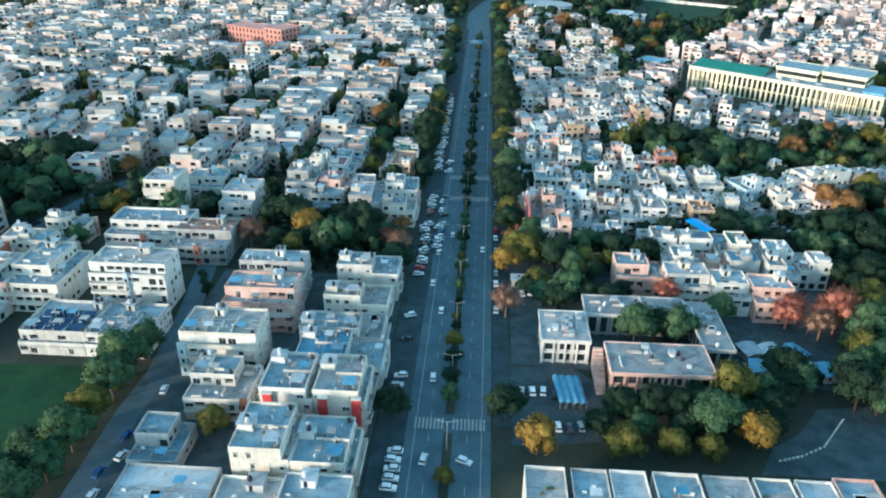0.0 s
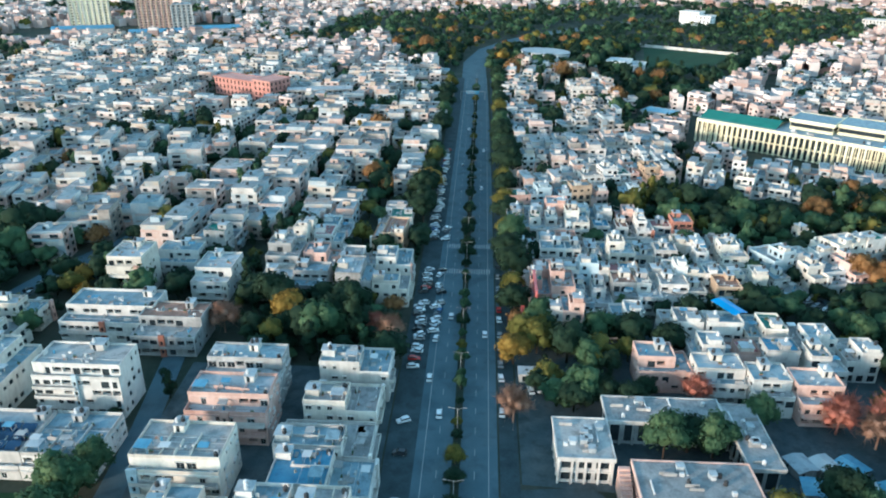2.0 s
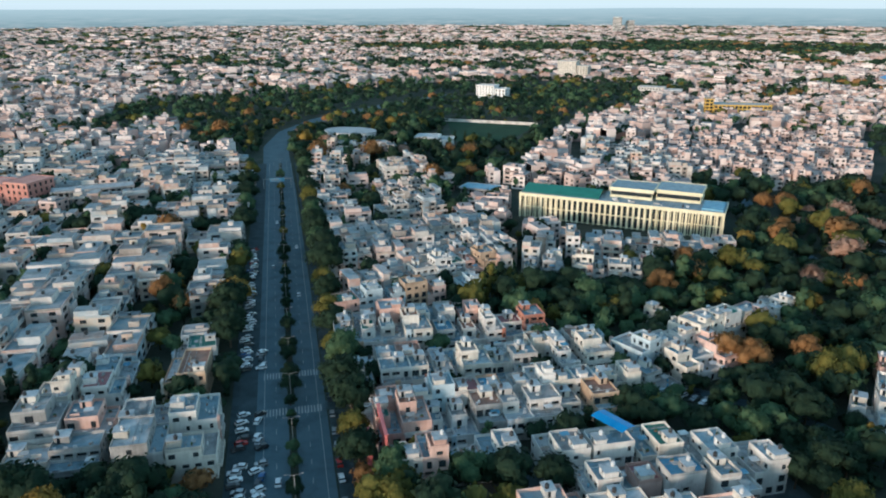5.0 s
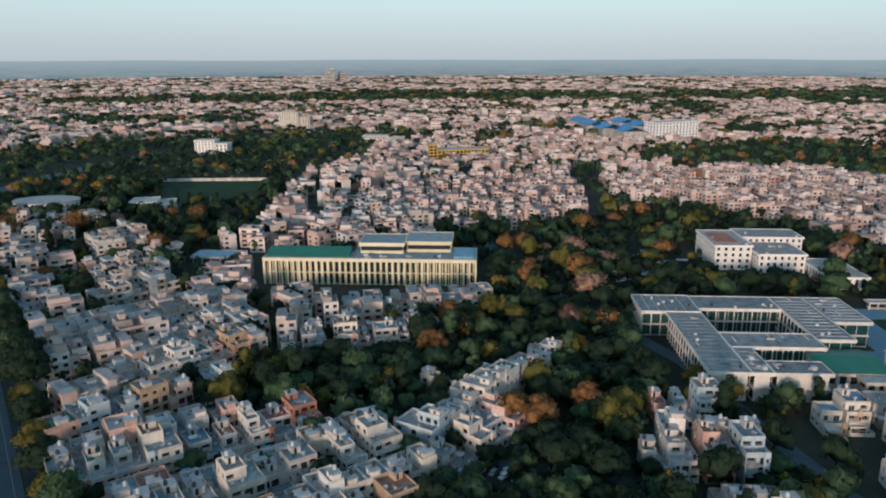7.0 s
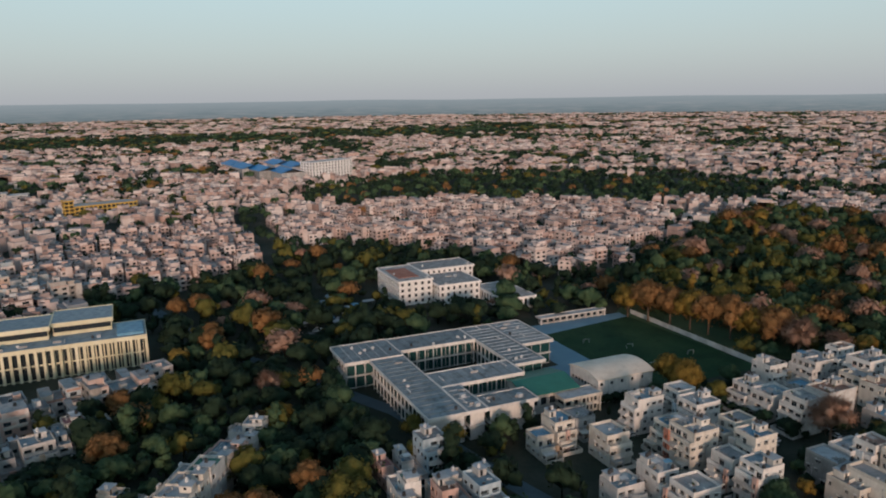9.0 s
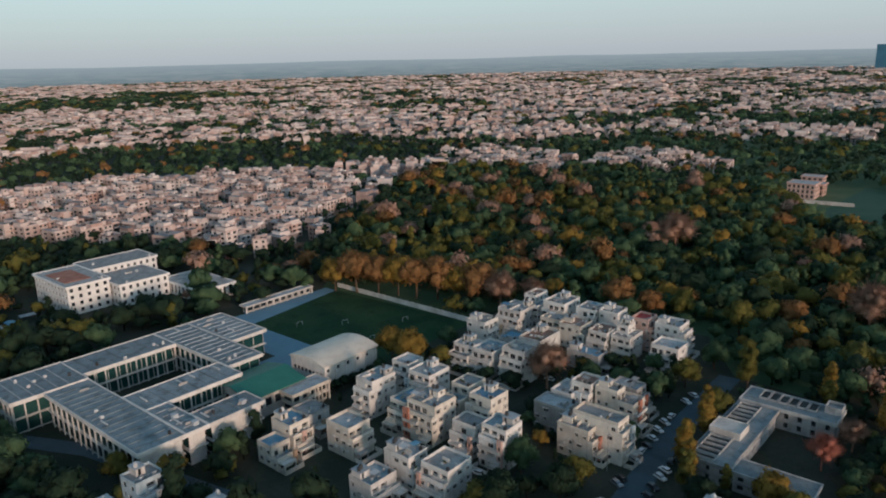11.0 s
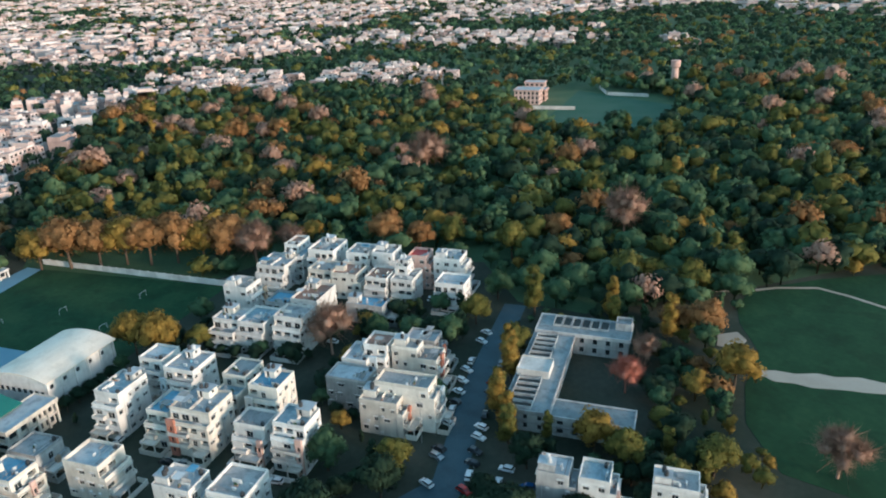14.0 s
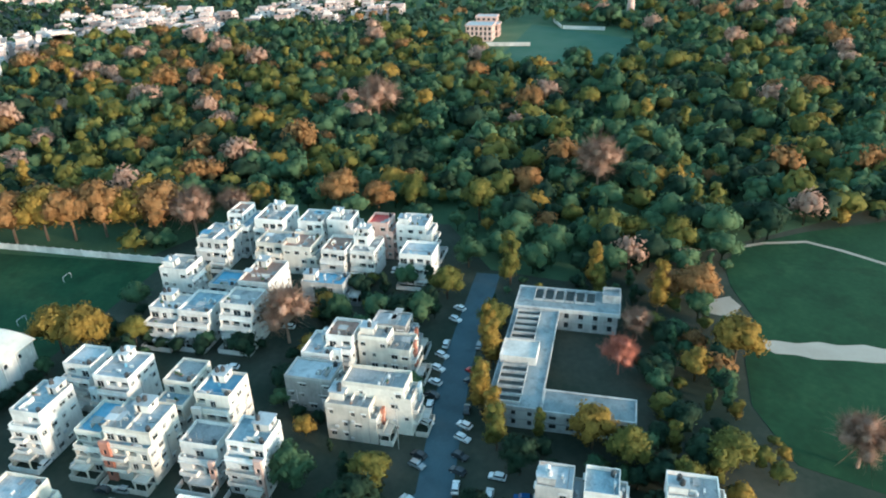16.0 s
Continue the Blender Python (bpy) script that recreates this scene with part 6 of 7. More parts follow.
# ---- single trees ----
r = random.Random(77)
for x, y, kind, size, shape in [(288, 77, "olive", 1.45, "tall"), (255, 101, "yellow", 1.1, "tall"), (250, 103, "yellow", 1.2, "tall"), (238, 112, "olive", 1.15, "tall"), (234, 114, "yellow", 1.2, "tall"), (227, 114, "yellow", 1.1, "tall"), (221, 116, "olive", 1.15, "tall"), (219, 106, "olive", 0.7, "tall"), (273, 55, "yellow", 1.2, "tall"), (268, 57, "olive", 1.1, "tall"), (253, 46, "yellow", 1.25, "tall"), (264, 95, "olive", 1.0, "round"),
                                (251, 33, "rust", 1.35, "round"), (258, 40, "rust", 1.1, "round"), (224, 43, "yellow", 1.45, "round"), (230, 39, "olive", 1.1, "round"), (203, 93, "olive", 1.15, "round"), (212, 96, "yellow", 1.2, "round"), (202, 81, "olive", 0.8, "tall"), (193, 74, "olive", 1.35, "round"), (233, 74, "coral", 1.0, "round"), (182, 47, "pink", 1.6, "round"), (244, 60, "pink", 1.0, "round"), (289, 99, "olive", 1.25, "round"), (287, 150, "pink", 1.75, "round"), (311, 211, "yellow", 1.5, "round"), (305, 203, "yellow", 1.45, "round"), (305, 191, "olive", 0.95, "round")]:
    plant(x, y, kind, r, size, shape)
for x, y, kind, size, shape in [(229, 162, "green", 1.15, "round"), (221, 147, "olive", 1.15, "round"), (291, 27, "olive", 1.5, "round"), (279, 18, "olive", 1.4, "round"), (362, 97, "rust", 1.5, "round"), (372, 109, "rust", 1.7, "round"), (348, 38, "rust", 1.5, "round"), (340, 9, "pink", 2.2, "round"), (338, 64, "olive", 1.5, "round"), (358, 83, "olive", 1.3, "round"), (476, 58, "pink", 2.4, "round"),
                                (374, 166, "pink", 1.9, "round"), (382, 177, "rust", 2.0, "round"), (386, 187, "yellow", 1.9, "round"), (391, 198, "rust", 2.3, "round"), (393, 209, "rust", 2.1, "round"), (398, 219, "yellow", 2.0, "round"), (401, 230, "rust", 2.4, "round"), (403, 242, "rust", 2.3, "round"), (406, 254, "yellow", 2.0, "round"), (380, 150, "pink", 1.5, "round"), (290, 134, "green", 0.9, "round"), (247, 127, "green", 0.8, "round")]:
    plant(x, y, kind, r, size, shape)
for x, y, kind, size, shape in [(305, 84, "green", 1.2, "round"), (212, 115, "dark", 1.1, "round"), (16, 140, "yellow", 1.05, "round"), (37, 140, "olive", 1.05, "round"), (49, 141, "olive", 1.0, "round"), (58, 140, "olive", 0.9, "round"), (70, 145, "yellow", 1.15, "round"),
                                (38, 154, "dark", 1.1, "round"), (53, 155, "dark", 1.1, "round"), (69, 161, "olive", 1.3, "round"), (86, 172, "dark", 1.3, "round"), (-66, 141.5, "olive", 0.9, "round"), (-22, 151, "dark", 1.0, "round"), (8, 152, "dark", 1.2, "round"), (9, 203, "pink", 1.1, "round")]:
    plant(x, y, kind, r, size, shape)
for x, y, kind, size, shape in [(-97, 174, "green", 1.3, "round"), (-98, 164, "green", 1.4, "round"), (-98, 153, "green", 1.35, "round"), (-99, 143, "olive", 1.25, "round"), (-99, 133, "green", 1.3, "round"), (-100, 123, "green", 1.3, "round"), (-101, 113, "green", 1.35, "round"), (-102, 104, "olive", 1.3, "round"), (-107, 118, "dark", 1.2, "round"), (-108, 130, "green", 1.0, "round"), (-104, 160, "dark", 1.0, "round"), (-103, 138, "dark", 0.9, "round"), (10, 233, "yellow", 1.3, "round"), (18, 240, "olive", 1.4, "round"), (19, 252, "green", 1.2, "round"), (-66, 250, "yellow", 1.5, "round"), (-36, 247, "coral", 1.0, "round"), (-88, 247, "pink", 1.3, "round"), (-30, 240, "pink", 1.1, "round"), (-75, 262, "dark", 1.5, "round"), (-50, 252, "dark", 1.5, "round"), (112, 201, "coral", 1.5, "round"), (62, 213, "coral", 1.1, "round"), (98, 203, "coral", 1.3, "round"), (106, 197, "pink", 1.2, "round"), (77, 204, "green", 1.2, "round"),
                                (146, 297, "rust", 1.35, "round"), (152, 290, "rust", 1.45, "round"), (158, 297, "yellow", 1.1, "round"), (172, 288, "rust", 1.3, "round"), (178, 281, "rust", 1.15, "round"), (168, 272, "olive", 1.5, "round"), (155, 361, "rust", 1.4, "round"), (184, 391, "rust", 1.2, "round"), (204, 386, "olive", 1.3, "round"), (206, 330, "yellow", 1.3, "round"), (294, 466, "rust", 1.5, "round"), (286, 476, "rust", 1.4, "round"), (252, 413, "rust", 1.5, "round"), (258, 420, "rust", 1.3, "round"), (224, 352, "pink", 1.2, "round"), (221, 281, "olive", 0.9, "round"), (64, 313, "green", 1.0, "round"), (-28, 388, "yellow", 1.7, "round"), (-29, 376, "dark", 1.8, "round"), (11, 478, "dark", 1.9, "round")]:
    plant(x, y, kind, r, size, shape)
for x, y, kind, size in ((32, 148, "dark", 0.95), (43, 148, "green", 0.9), (47, 155, "dark", 1.0), (54, 148, "dark", 0.95), (60, 155, "green", 1.0), (64, 149, "dark", 0.95), (76, 152, "dark", 1.05), (77, 161, "green", 1.1), (60, 163, "dark", 0.8), (84, 165, "dark", 1.1),
                         (104, 172, "green", 1.35), (112, 182, "olive", 1.4), (118, 193, "green", 1.4), (124, 205, "olive", 1.4), (108, 162, "green", 1.35), (116, 172, "dark", 1.3), (124, 186, "green", 1.3), (132, 200, "dark", 1.4), (118, 160, "olive", 1.2), (128, 174, "green", 1.3)):
    plant(x, y, kind, r, size)
for x, y, kind in ((-58, 400, "rust"), (-62, 486, "dark"), (84, 321, "green"), (55, 193, "dark"), (48, 190, "green"), (61, 191, "green")):
    plant(x, y, kind, r, 1.25)
for x, y, kind, size in ((11, 262, "dark", 1.3), (11, 276, "olive", 1.2), (12, 290, "dark", 1.6), (11, 306, "dark", 1.7), (12, 322, "green", 1.6), (10, 337, "olive", 1.1), (11, 350, "dark", 1.5), (10, 366, "olive", 1.2), (11, 384, "dark", 1.3), (10, 400, "olive", 1.2), (13, 418, "dark", 1.9), (13, 434, "dark", 2.0), (12, 450, "green", 1.9), (12, 466, "dark", 1.8),
                         (11, 496, "dark", 1.5), (11, 512, "green", 1.4), (12, 530, "dark", 1.6), (11, 548, "olive", 1.4), (12, 566, "dark", 1.6), (11, 586, "green", 1.5), (12, 606, "dark", 1.6), (11, 628, "dark", 1.5), (12, 650, "green", 1.5), (12, 672, "dark", 1.6),
                         (-28, 352, "dark", 1.7), (-28, 364, "dark", 1.5), (-28, 408, "dark", 1.4), (-27, 440, "green", 1.3), (-28, 498, "dark", 1.7), (-28, 515, "dark", 1.5), (-28, 540, "green", 1.4), (-28, 570, "dark", 1.6), (-28, 610, "dark", 1.6), (-28, 645, "olive", 1.4)):
    plant(x, y, kind, r, size)
y = 158.0
while y < 640:                             # shrubs and small trees on the median
    plant(ROAD_X + r.uniform(-0.3, 0.3), y, r.choice(["dark", "dark", "dark", "green", "olive"]), r, r.choice([0.3, 0.34, 0.4, 0.5, 0.62, 0.78]))
    y += r.choice([6.0, 8.0, 10.0, 13.0])
plant(ROAD_X, 128, "olive", r, 0.6)
FRONT = [(11, 205), (50, 208), (46, 222), (60, 236), (62, 248), (11, 254)]
PARK = [(-88, 228), (-24, 228), (-24, 266), (-88, 268)]
GARDEN = [(40, 146), (110, 150), (135, 176), (130, 215), (100, 200), (80, 166), (42, 160)]
EDGE = [(182, 60), (214, 52), (236, 28), (262, 30), (282, 60), (262, 56), (252, 45), (240, 60), (222, 70), (205, 105), (186, 96)]
COURT = [(200, 240), (222, 262), (250, 330), (235, 345), (214, 300), (196, 290), (213, 262), (200, 236)]
BACKS = [(196, 150), (232, 150), (214, 172), (205, 176), (192, 200), (150, 180), (150, 120), (190, 110), (205, 128)]
SEAM = [(286, 196), (300, 150), (276, 106), (296, 92), (312, 128), (300, 140), (330, 190), (305, 210)]
LANE_SIDE = [(300, 84), (268, 92), (240, 106), (216, 114), (190, 112), (186, 78), (200, 58), (224, 44), (250, 34), (274, 34), (290, 62)]
ROWS_GAP = [(297, 196), (288, 168), (280, 150), (262, 160), (240, 156), (232, 150), (262, 132), (272, 132), (282, 116), (302, 106), (312, 122), (300, 140), (292, 170), (306, 190)]
VERGE = [(-107, 138), (-96, 134), (-95, 190), (-84, 215), (-96, 222), (-107, 190)]
SCHOOL_SIDE = [(206, 250), (214, 268), (252, 326), (256, 348), (236, 352), (214, 330), (206, 300), (215, 290), (196, 250)]
for k in range(6):                         # dark shrubs along the hall
    q = colony(88 + 4.6 * k, 352.6).translation
    plant(q.x, q.y, r.choice(["dark", "dark", "green"]), r, 0.55)
SOUTH_OF_SCHOOL = uv_outline([(10, 336), (62, 334), (86, 344), (86, 352), (66, 349), (60, 345), (10, 346)])
# ---- woods: the nearest trees as things, the rest joined ----
woods = []
for polygon, density, mix, size in ((LANE_SIDE, 1.5, "street", 0.6), (ROWS_GAP, 2.4, "street", 0.6), (VERGE, 2.0, "street", 0.9), (SCHOOL_SIDE, 2.2, "dark", 1.0), (FRONT, 1.3, "street", 0.9), (PARK, 2.2, "autumn", 1.0), (GARDEN, 2.6, "park", 1.0), (EDGE, 1.8, "golden", 0.65), (SOUTH_OF_SCHOOL, 2.6, "street", 0.75), (COURT, 2.0, "dark", 1.0), (BACKS, 1.6, "street", 0.9), (SEAM, 1.4, "street", 0.7)):
    for x, y in scatter(polygon, density, int(polygon[0][0]) + 900, 0.6, 4.4):
        woods.append((min(math.hypot(x - 120, y - 160), math.hypot(x, y - 60)), x, y, pick(mix, r), size))
for i, (polygon, density, mix) in enumerate(FOREST):
    for x, y in scatter(polygon, density, 300 + i, gap=4.7 if i == 2 else 6.0):
        woods.append((min(math.hypot(x - 120, y - 160), math.hypot(x - 10, y - 110)), x, y, pick("warm_wood" if mix == "forest" and y > 100 else mix, r), 1.0))
# trees in the lanes between the western houses and along the eastern rows
for polygon, density in (([(-26, 262), (-26, 700), (-420, 900), (-520, 500), (-300, 130), (-150, 130), (-150, 262)], 1.3), ([(10, 250), (10, 650), (110, 660), (120, 470), (220, 400), (215, 210), (150, 210), (110, 260)], 0.9)):
    for x, y in scatter(polygon, density, 700, 0.9, 4.6):
        woods.append((math.hypot(x - 10, y - 110) * 1.4, x, y, pick("street", r), 0.85))
for x, y in scatter([(484, 335), (514, 405), (504, 490), (474, 560), (560, 660), (760, 560), (800, 420), (780, 300), (610, 290), (512, 307)], 0.5, 71, 1.5, 7.0) + scatter([(227, 592), (272, 728), (552, 702), (402, 518), (327, 522)], 0.5, 72, 1.5, 7.0):
    woods.append((900, x, y, pick("dark", r), 0.9))
for k in range(34):
    woods.append((150, -215 + r.uniform(-26, 26), 298 + r.uniform(-26, 26), r.choice(["dark", "dark", "green"]), 1.2))
woods.sort(key=lambda q: q[0])
free = max(0, 350 - len(PLANTED))
for n, (dist, x, y, kind, size) in enumerate(woods[:free]):
    s = size * r.uniform(0.8, 1.5)
    m = pose(x, y, 0, 0, 0, r.uniform(0, 360)) @ Matrix.Diagonal((s, s, s * r.uniform(0.85, 1.15), 1))
    tree(kind, r.randrange(3), m)

CROWNS = {}


def wood(name, spots, kind, lobes, leaves, label):
    """Trees joined into one mesh: stems and leaf crowns."""
    rs = np.random.RandomState(len(spots))
    vs, fs, ns, n = [], [], [], 0
    for k in range(6):
        if (kind, leaves, k) not in CROWNS:
            tall = k == 5 and kind not in ("pink", "rust")
            v, f, centres = crown_arrays(500 + k, 13.0 if tall else 10.0, 2.8 if tall else 4.6, lobes, leaves, "tall" if tall else "round", 0.8)
            v, f = with_heart(v, f, centres, k, 0.62 if kind in ("pink", "rust") else 0.94, 0.2, ball=(SMALL_V, SMALL_F) if lobes == 6 else (TINY_V, TINY_F))
            stem = Mesh()
            stem.tube((0, 0, 0), (0, 0, 5), 0.3, 0.2, 4, cap=False)
            sv = np.array(stem.v)
            sf = np.concatenate([np.array(stem.f)[:, [0, 1, 2]], np.array(stem.f)[:, [0, 2, 3]]]) + len(v)
            v, f = np.concatenate([v, sv]), np.concatenate([f, sf])
            CROWNS[(kind, leaves, k)] = (v, f, crown_normals(v, centres))
    for x, y, size in spots:
        v, f, nn = CROWNS[(kind, leaves, rs.randint(6))]
        a = rs.uniform(0, 6.28)
        ca, sa = math.cos(a), math.sin(a)
        out, way = np.empty_like(v), np.empty_like(v)
        out[:, 0], out[:, 1], out[:, 2] = (v[:, 0] * ca - v[:, 1] * sa) * size + x, (v[:, 0] * sa + v[:, 1] * ca) * size + y, v[:, 2] * size * rs.uniform(0.75, 1.2)
        way[:, 0], way[:, 1], way[:, 2] = nn[:, 0] * ca - nn[:, 1] * sa, nn[:, 0] * sa + nn[:, 1] * ca, nn[:, 2]
        vs.append(out)
        ns.append(way)
        fs.append(f + n)
        n += len(v)
    return tagged(new(name, array_mesh(name, np.concatenate(vs), np.concatenate(fs), LEAVES[kind], normals=np.concatenate(ns))), label, "trees", kind="stuff")


near_wood, mid_wood, far_wood = {}, {}, {}
for dist, x, y, kind, size in woods[free:]:
    (near_wood if dist < 240 else mid_wood if dist < 720 else far_wood).setdefault(kind, []).append((x, y, size * r.choice([0.5, 0.65, 0.8, 0.95, 1.1, 1.3]) * r.uniform(0.9, 1.1) * (1.45 if kind == "pink" else 1.35 if kind == "rust" else 1.0)))
for kind, spots in near_wood.items():
    wood("woodland", spots, kind, 6, 330, TREE_WORDS[kind].replace("tree", "trees", 1))
for kind, spots in mid_wood.items():
    wood("woodland", spots, kind, *((9, 420) if kind in ("pink", "rust") else (5, 90)), TREE_WORDS[kind].replace("tree", "trees", 1))


# ---- the far city ----
def box_cloud(name, boxes, mats, label, category):
    """Many simple boxes in one mesh: x, y, z, half sizes, height, angle, slot, slot of the top."""
    b = np.array(boxes, dtype=np.float64)
    n = len(b)
    cs, sn = np.cos(b[:, 6]), np.sin(b[:, 6])
    v = np.zeros((n, 8, 3))
    for k, (sx, sy, up) in enumerate([(-1, -1, 0), (1, -1, 0), (1, 1, 0), (-1, 1, 0), (-1, -1, 1), (1, -1, 1), (1, 1, 1), (-1, 1, 1)]):
        u, w = sx * b[:, 3], sy * b[:, 4]
        v[:, k, 0], v[:, k, 1], v[:, k, 2] = b[:, 0] + u * cs - w * sn, b[:, 1] + u * sn + w * cs, b[:, 2] + up * b[:, 5]
    q = np.array([(4, 5, 6, 7), (0, 1, 5, 4), (1, 2, 6, 5), (2, 3, 7, 6), (3, 0, 4, 7)])
    f = (q[None] + 8 * np.arange(n)[:, None, None]).reshape(-1, 4)
    me = array_mesh(name, v.reshape(-1, 3), f, *mats)
    slot = np.repeat(b[:, 7].astype(np.int32), 5).reshape(n, 5)
    slot[:, 0] = b[:, 8]
    me.polygons.foreach_set("material_index", slot.reshape(-1))
    me.update()
    return tagged(new(name, me), label, category, kind="stuff")


def city_boxes(x, y, w, d, h, angle, r, detail):
    """A far house: body, set-back floor, stair room, parapets and dark openings."""
    out = []
    c, s = math.cos(angle), math.sin(angle)

    def put(px, py, z, hx, hy, hh, slot, top):
        out.append((x + px * c - py * s, y + px * s + py * c, z, hx, hy, hh, angle, slot, top))
    put(0, 0, 0, w / 2, d / 2, h, 0, 1)
    if detail or r.random() < 0.4:           # a lower or higher neighbour part in another tone
        e, k2 = r.choice([-1, 1]), r.uniform(0.18, 0.3)
        put(e * (w / 2 - k2 * w), r.choice([-1, 1]) * 0.8, 0, k2 * w, d / 2, h + r.choice([-2.2, 1.2, 2.9]), 0, 1)
    kind = r.random()
    ox, oy = r.choice([-1, 1]) * r.uniform(0.02, 0.2) * w, r.choice([-1, 1]) * r.uniform(0.02, 0.2) * d
    up = 0.0
    if kind < 0.55:
        put(ox, oy, h, w * (0.48 - abs(ox) / w), d * (0.48 - abs(oy) / d), 3.0, 0, 1)
        up = 3.0
    if kind > 0.25:
        put(ox, oy, h + up, r.uniform(1.1, 1.8), r.uniform(1.3, 2.0), 2.2, 0, 1)
    if detail:
        for sx in (-1, 1):
            put(sx * (w / 2 - 0.12), 0, h, 0.12, d / 2, 0.9, 0, 0)
            put(0, sx * (d / 2 - 0.12), h, w / 2 - 0.25, 0.12, 0.9, 0, 0)
        put(ox * 0.5 + r.uniform(-2, 2), oy * 0.5 + r.uniform(-2, 2), h + up, 0.55, 0.55, 1.3, 2, 2)
        for k in range(int(h // 3.1)):
            z = 1.1 + 3.1 * k
            for side in (-1, 1):
                for u in (-0.25, 0.25):
                    put(u * w, side * (d / 2 - 0.02), z, w * 0.12, 0.08, 1.5, 2, 2)
                    put(side * (w / 2 - 0.02), u * d, z, 0.08, d * 0.09, 1.5, 2, 2)
                if k and r.random() < 0.6:
                    put(0, side * (d / 2 + 0.5), z - 1.2, w * 0.4, 0.5, 1.0, 0, 0)
    return out


def inside_many(xs, ys, polygon):
    hit = np.zeros(len(xs), bool)
    for (x0, y0), (x1, y1) in zip(polygon, polygon[1:] + polygon[:1]):
        if y0 != y1:
            hit ^= ((y0 > ys) != (y1 > ys)) & (xs < (x1 - x0) * (ys - y0) / (y1 - y0) + x0)
    return hit


r = random.Random(9)
boxes, town, clumps = [], [], []
for w, d, floors, tone, px, py, ang in middle:
    (boxes if px > 300 else town).extend(city_boxes(px, py, w, d, 3.1 * floors, radians(ang), r, True))
ROWS_FAR = [    # rows of houses among the far woods
    [(828, 230), (753, 93), (858, 80), (995, 163), (914, 229)],
    [(809, 68), (761, -62), (843, -82), (957, -3)],
    [(1141, -49), (971, -309), (1109, -381), (1350, -93)],
    [(1496, -296), (1440, -495), (1698, -605), (1836, -421)],
]
for polygon in ROWS_FAR:
    for w, d, floors, tone, px, py, ang in fill_houses(polygon, -30, 0.6, int(polygon[0][0])):
        boxes += city_boxes(px, py, w * 1.15, d, 3.1 * floors, radians(ang), r, px < 1000)
KEEP = [(150, 320), (205, 400), (232, 455), (280, 585), (345, 545), (455, 555), (490, 490), (500, 405), (470, 330), (495, 290), (595, 276), (560, 240), (395, 240), (300, 322)]
taken = [KEEP] + [p for p, _, _ in HOUSES] + [p for p, _, _ in FOREST]
WOODS_FAR = [   # darker districts without houses
    [(150, 905), (300, 820), (430, 880), (500, 1040), (470, 1290), (260, 1340), (80, 1260), (100, 1030)],
    [(700, 800), (1000, 760), (1150, 560), (1050, 420), (800, 430), (640, 600)],
    [(700, 250), (1000, 180), (1400, -300), (1500, -900), (700, -900), (480, -200), (560, -60), (680, -80), (800, 30)],
    [(1100, 1900), (2600, 900), (2900, 1300), (1400, 2500), (300, 2600), (200, 2300)],
    [(250, -70), (330, -330), (620, -420), (760, -900), (250, -900), (180, -300)],
    [(-200, 900), (80, 1030), (260, 1180), (100, 1260), (-200, 1100)],
]
for k, p in enumerate((WOODS_FAR[2], WOODS_FAR[4])):
    flat(f"undergrowth_{k + 2}", p, 0.026 - 0.006 * k, UNDERGROWTH, "low green undergrowth on the floor of the wood")
for lo, hi, step in ((0, 1300, 16), (1300, 2600, 27), (2600, 4850, 46)):
    k = int(hi // step)
    gx, gy = [g.ravel() * float(step) for g in np.meshgrid(np.arange(-k, k + 1), np.arange(-k, k + 1))]
    dist, way = np.hypot(gx, gy), np.degrees(np.arctan2(-gx, gy))
    keep = (dist >= lo) & (dist < hi) & (way > -172) & (way < 42) & ((dist > 420) | ((gx < -150) & (gy > 200)))
    for p in taken:
        keep &= ~inside_many(gx, gy, p)
    gx, gy, dist = gx[keep], gy[keep], dist[keep]
    dark = np.zeros(len(gx), bool)
    for p in WOODS_FAR:
        dark |= inside_many(gx, gy, p)
    for x, y, dd, wooded in zip(gx, gy, dist, dark):
        x, y = x + r.uniform(-0.32, 0.32) * step, y + r.uniform(-0.32, 0.32) * step
        if dd < 1300 and not is_free(x, y, 8):
            continue
        n = noise.noise(Vector((x / 300.0, y / 300.0, 3.1))) + 0.6 * noise.noise(Vector((x / 90.0, y / 90.0, 7.7)))
        if wooded:
            n = n - 0.75
        if n > -0.24 and r.random() < 0.8:
            w, d = step * r.uniform(0.45, 0.95), step * r.uniform(0.45, 0.95)
            h = r.choice([6.2, 9.3, 9.3, 12.4]) * (1 if step < 30 else 1.1)
            boxes += city_boxes(x, y, w, d, h, radians(r.choice([0, -37, 10, -20])), r, dd < 640)
        if n < 0.0 or r.random() < 0.42:
            clumps.append((x + r.uniform(-6, 6), y + r.uniform(-6, 6), step * 0.4 * r.uniform(0.6, 1.2)))
box_cloud("town_houses", town, [TOWN, TOWN_ROOF, GLASS], "white and cream flat-roofed houses in close rows", "houses")
box_cloud("far_city", boxes, [CITY, CITY_ROOF, GLASS], "pale pink and white flat-roofed houses of the far city", "city")


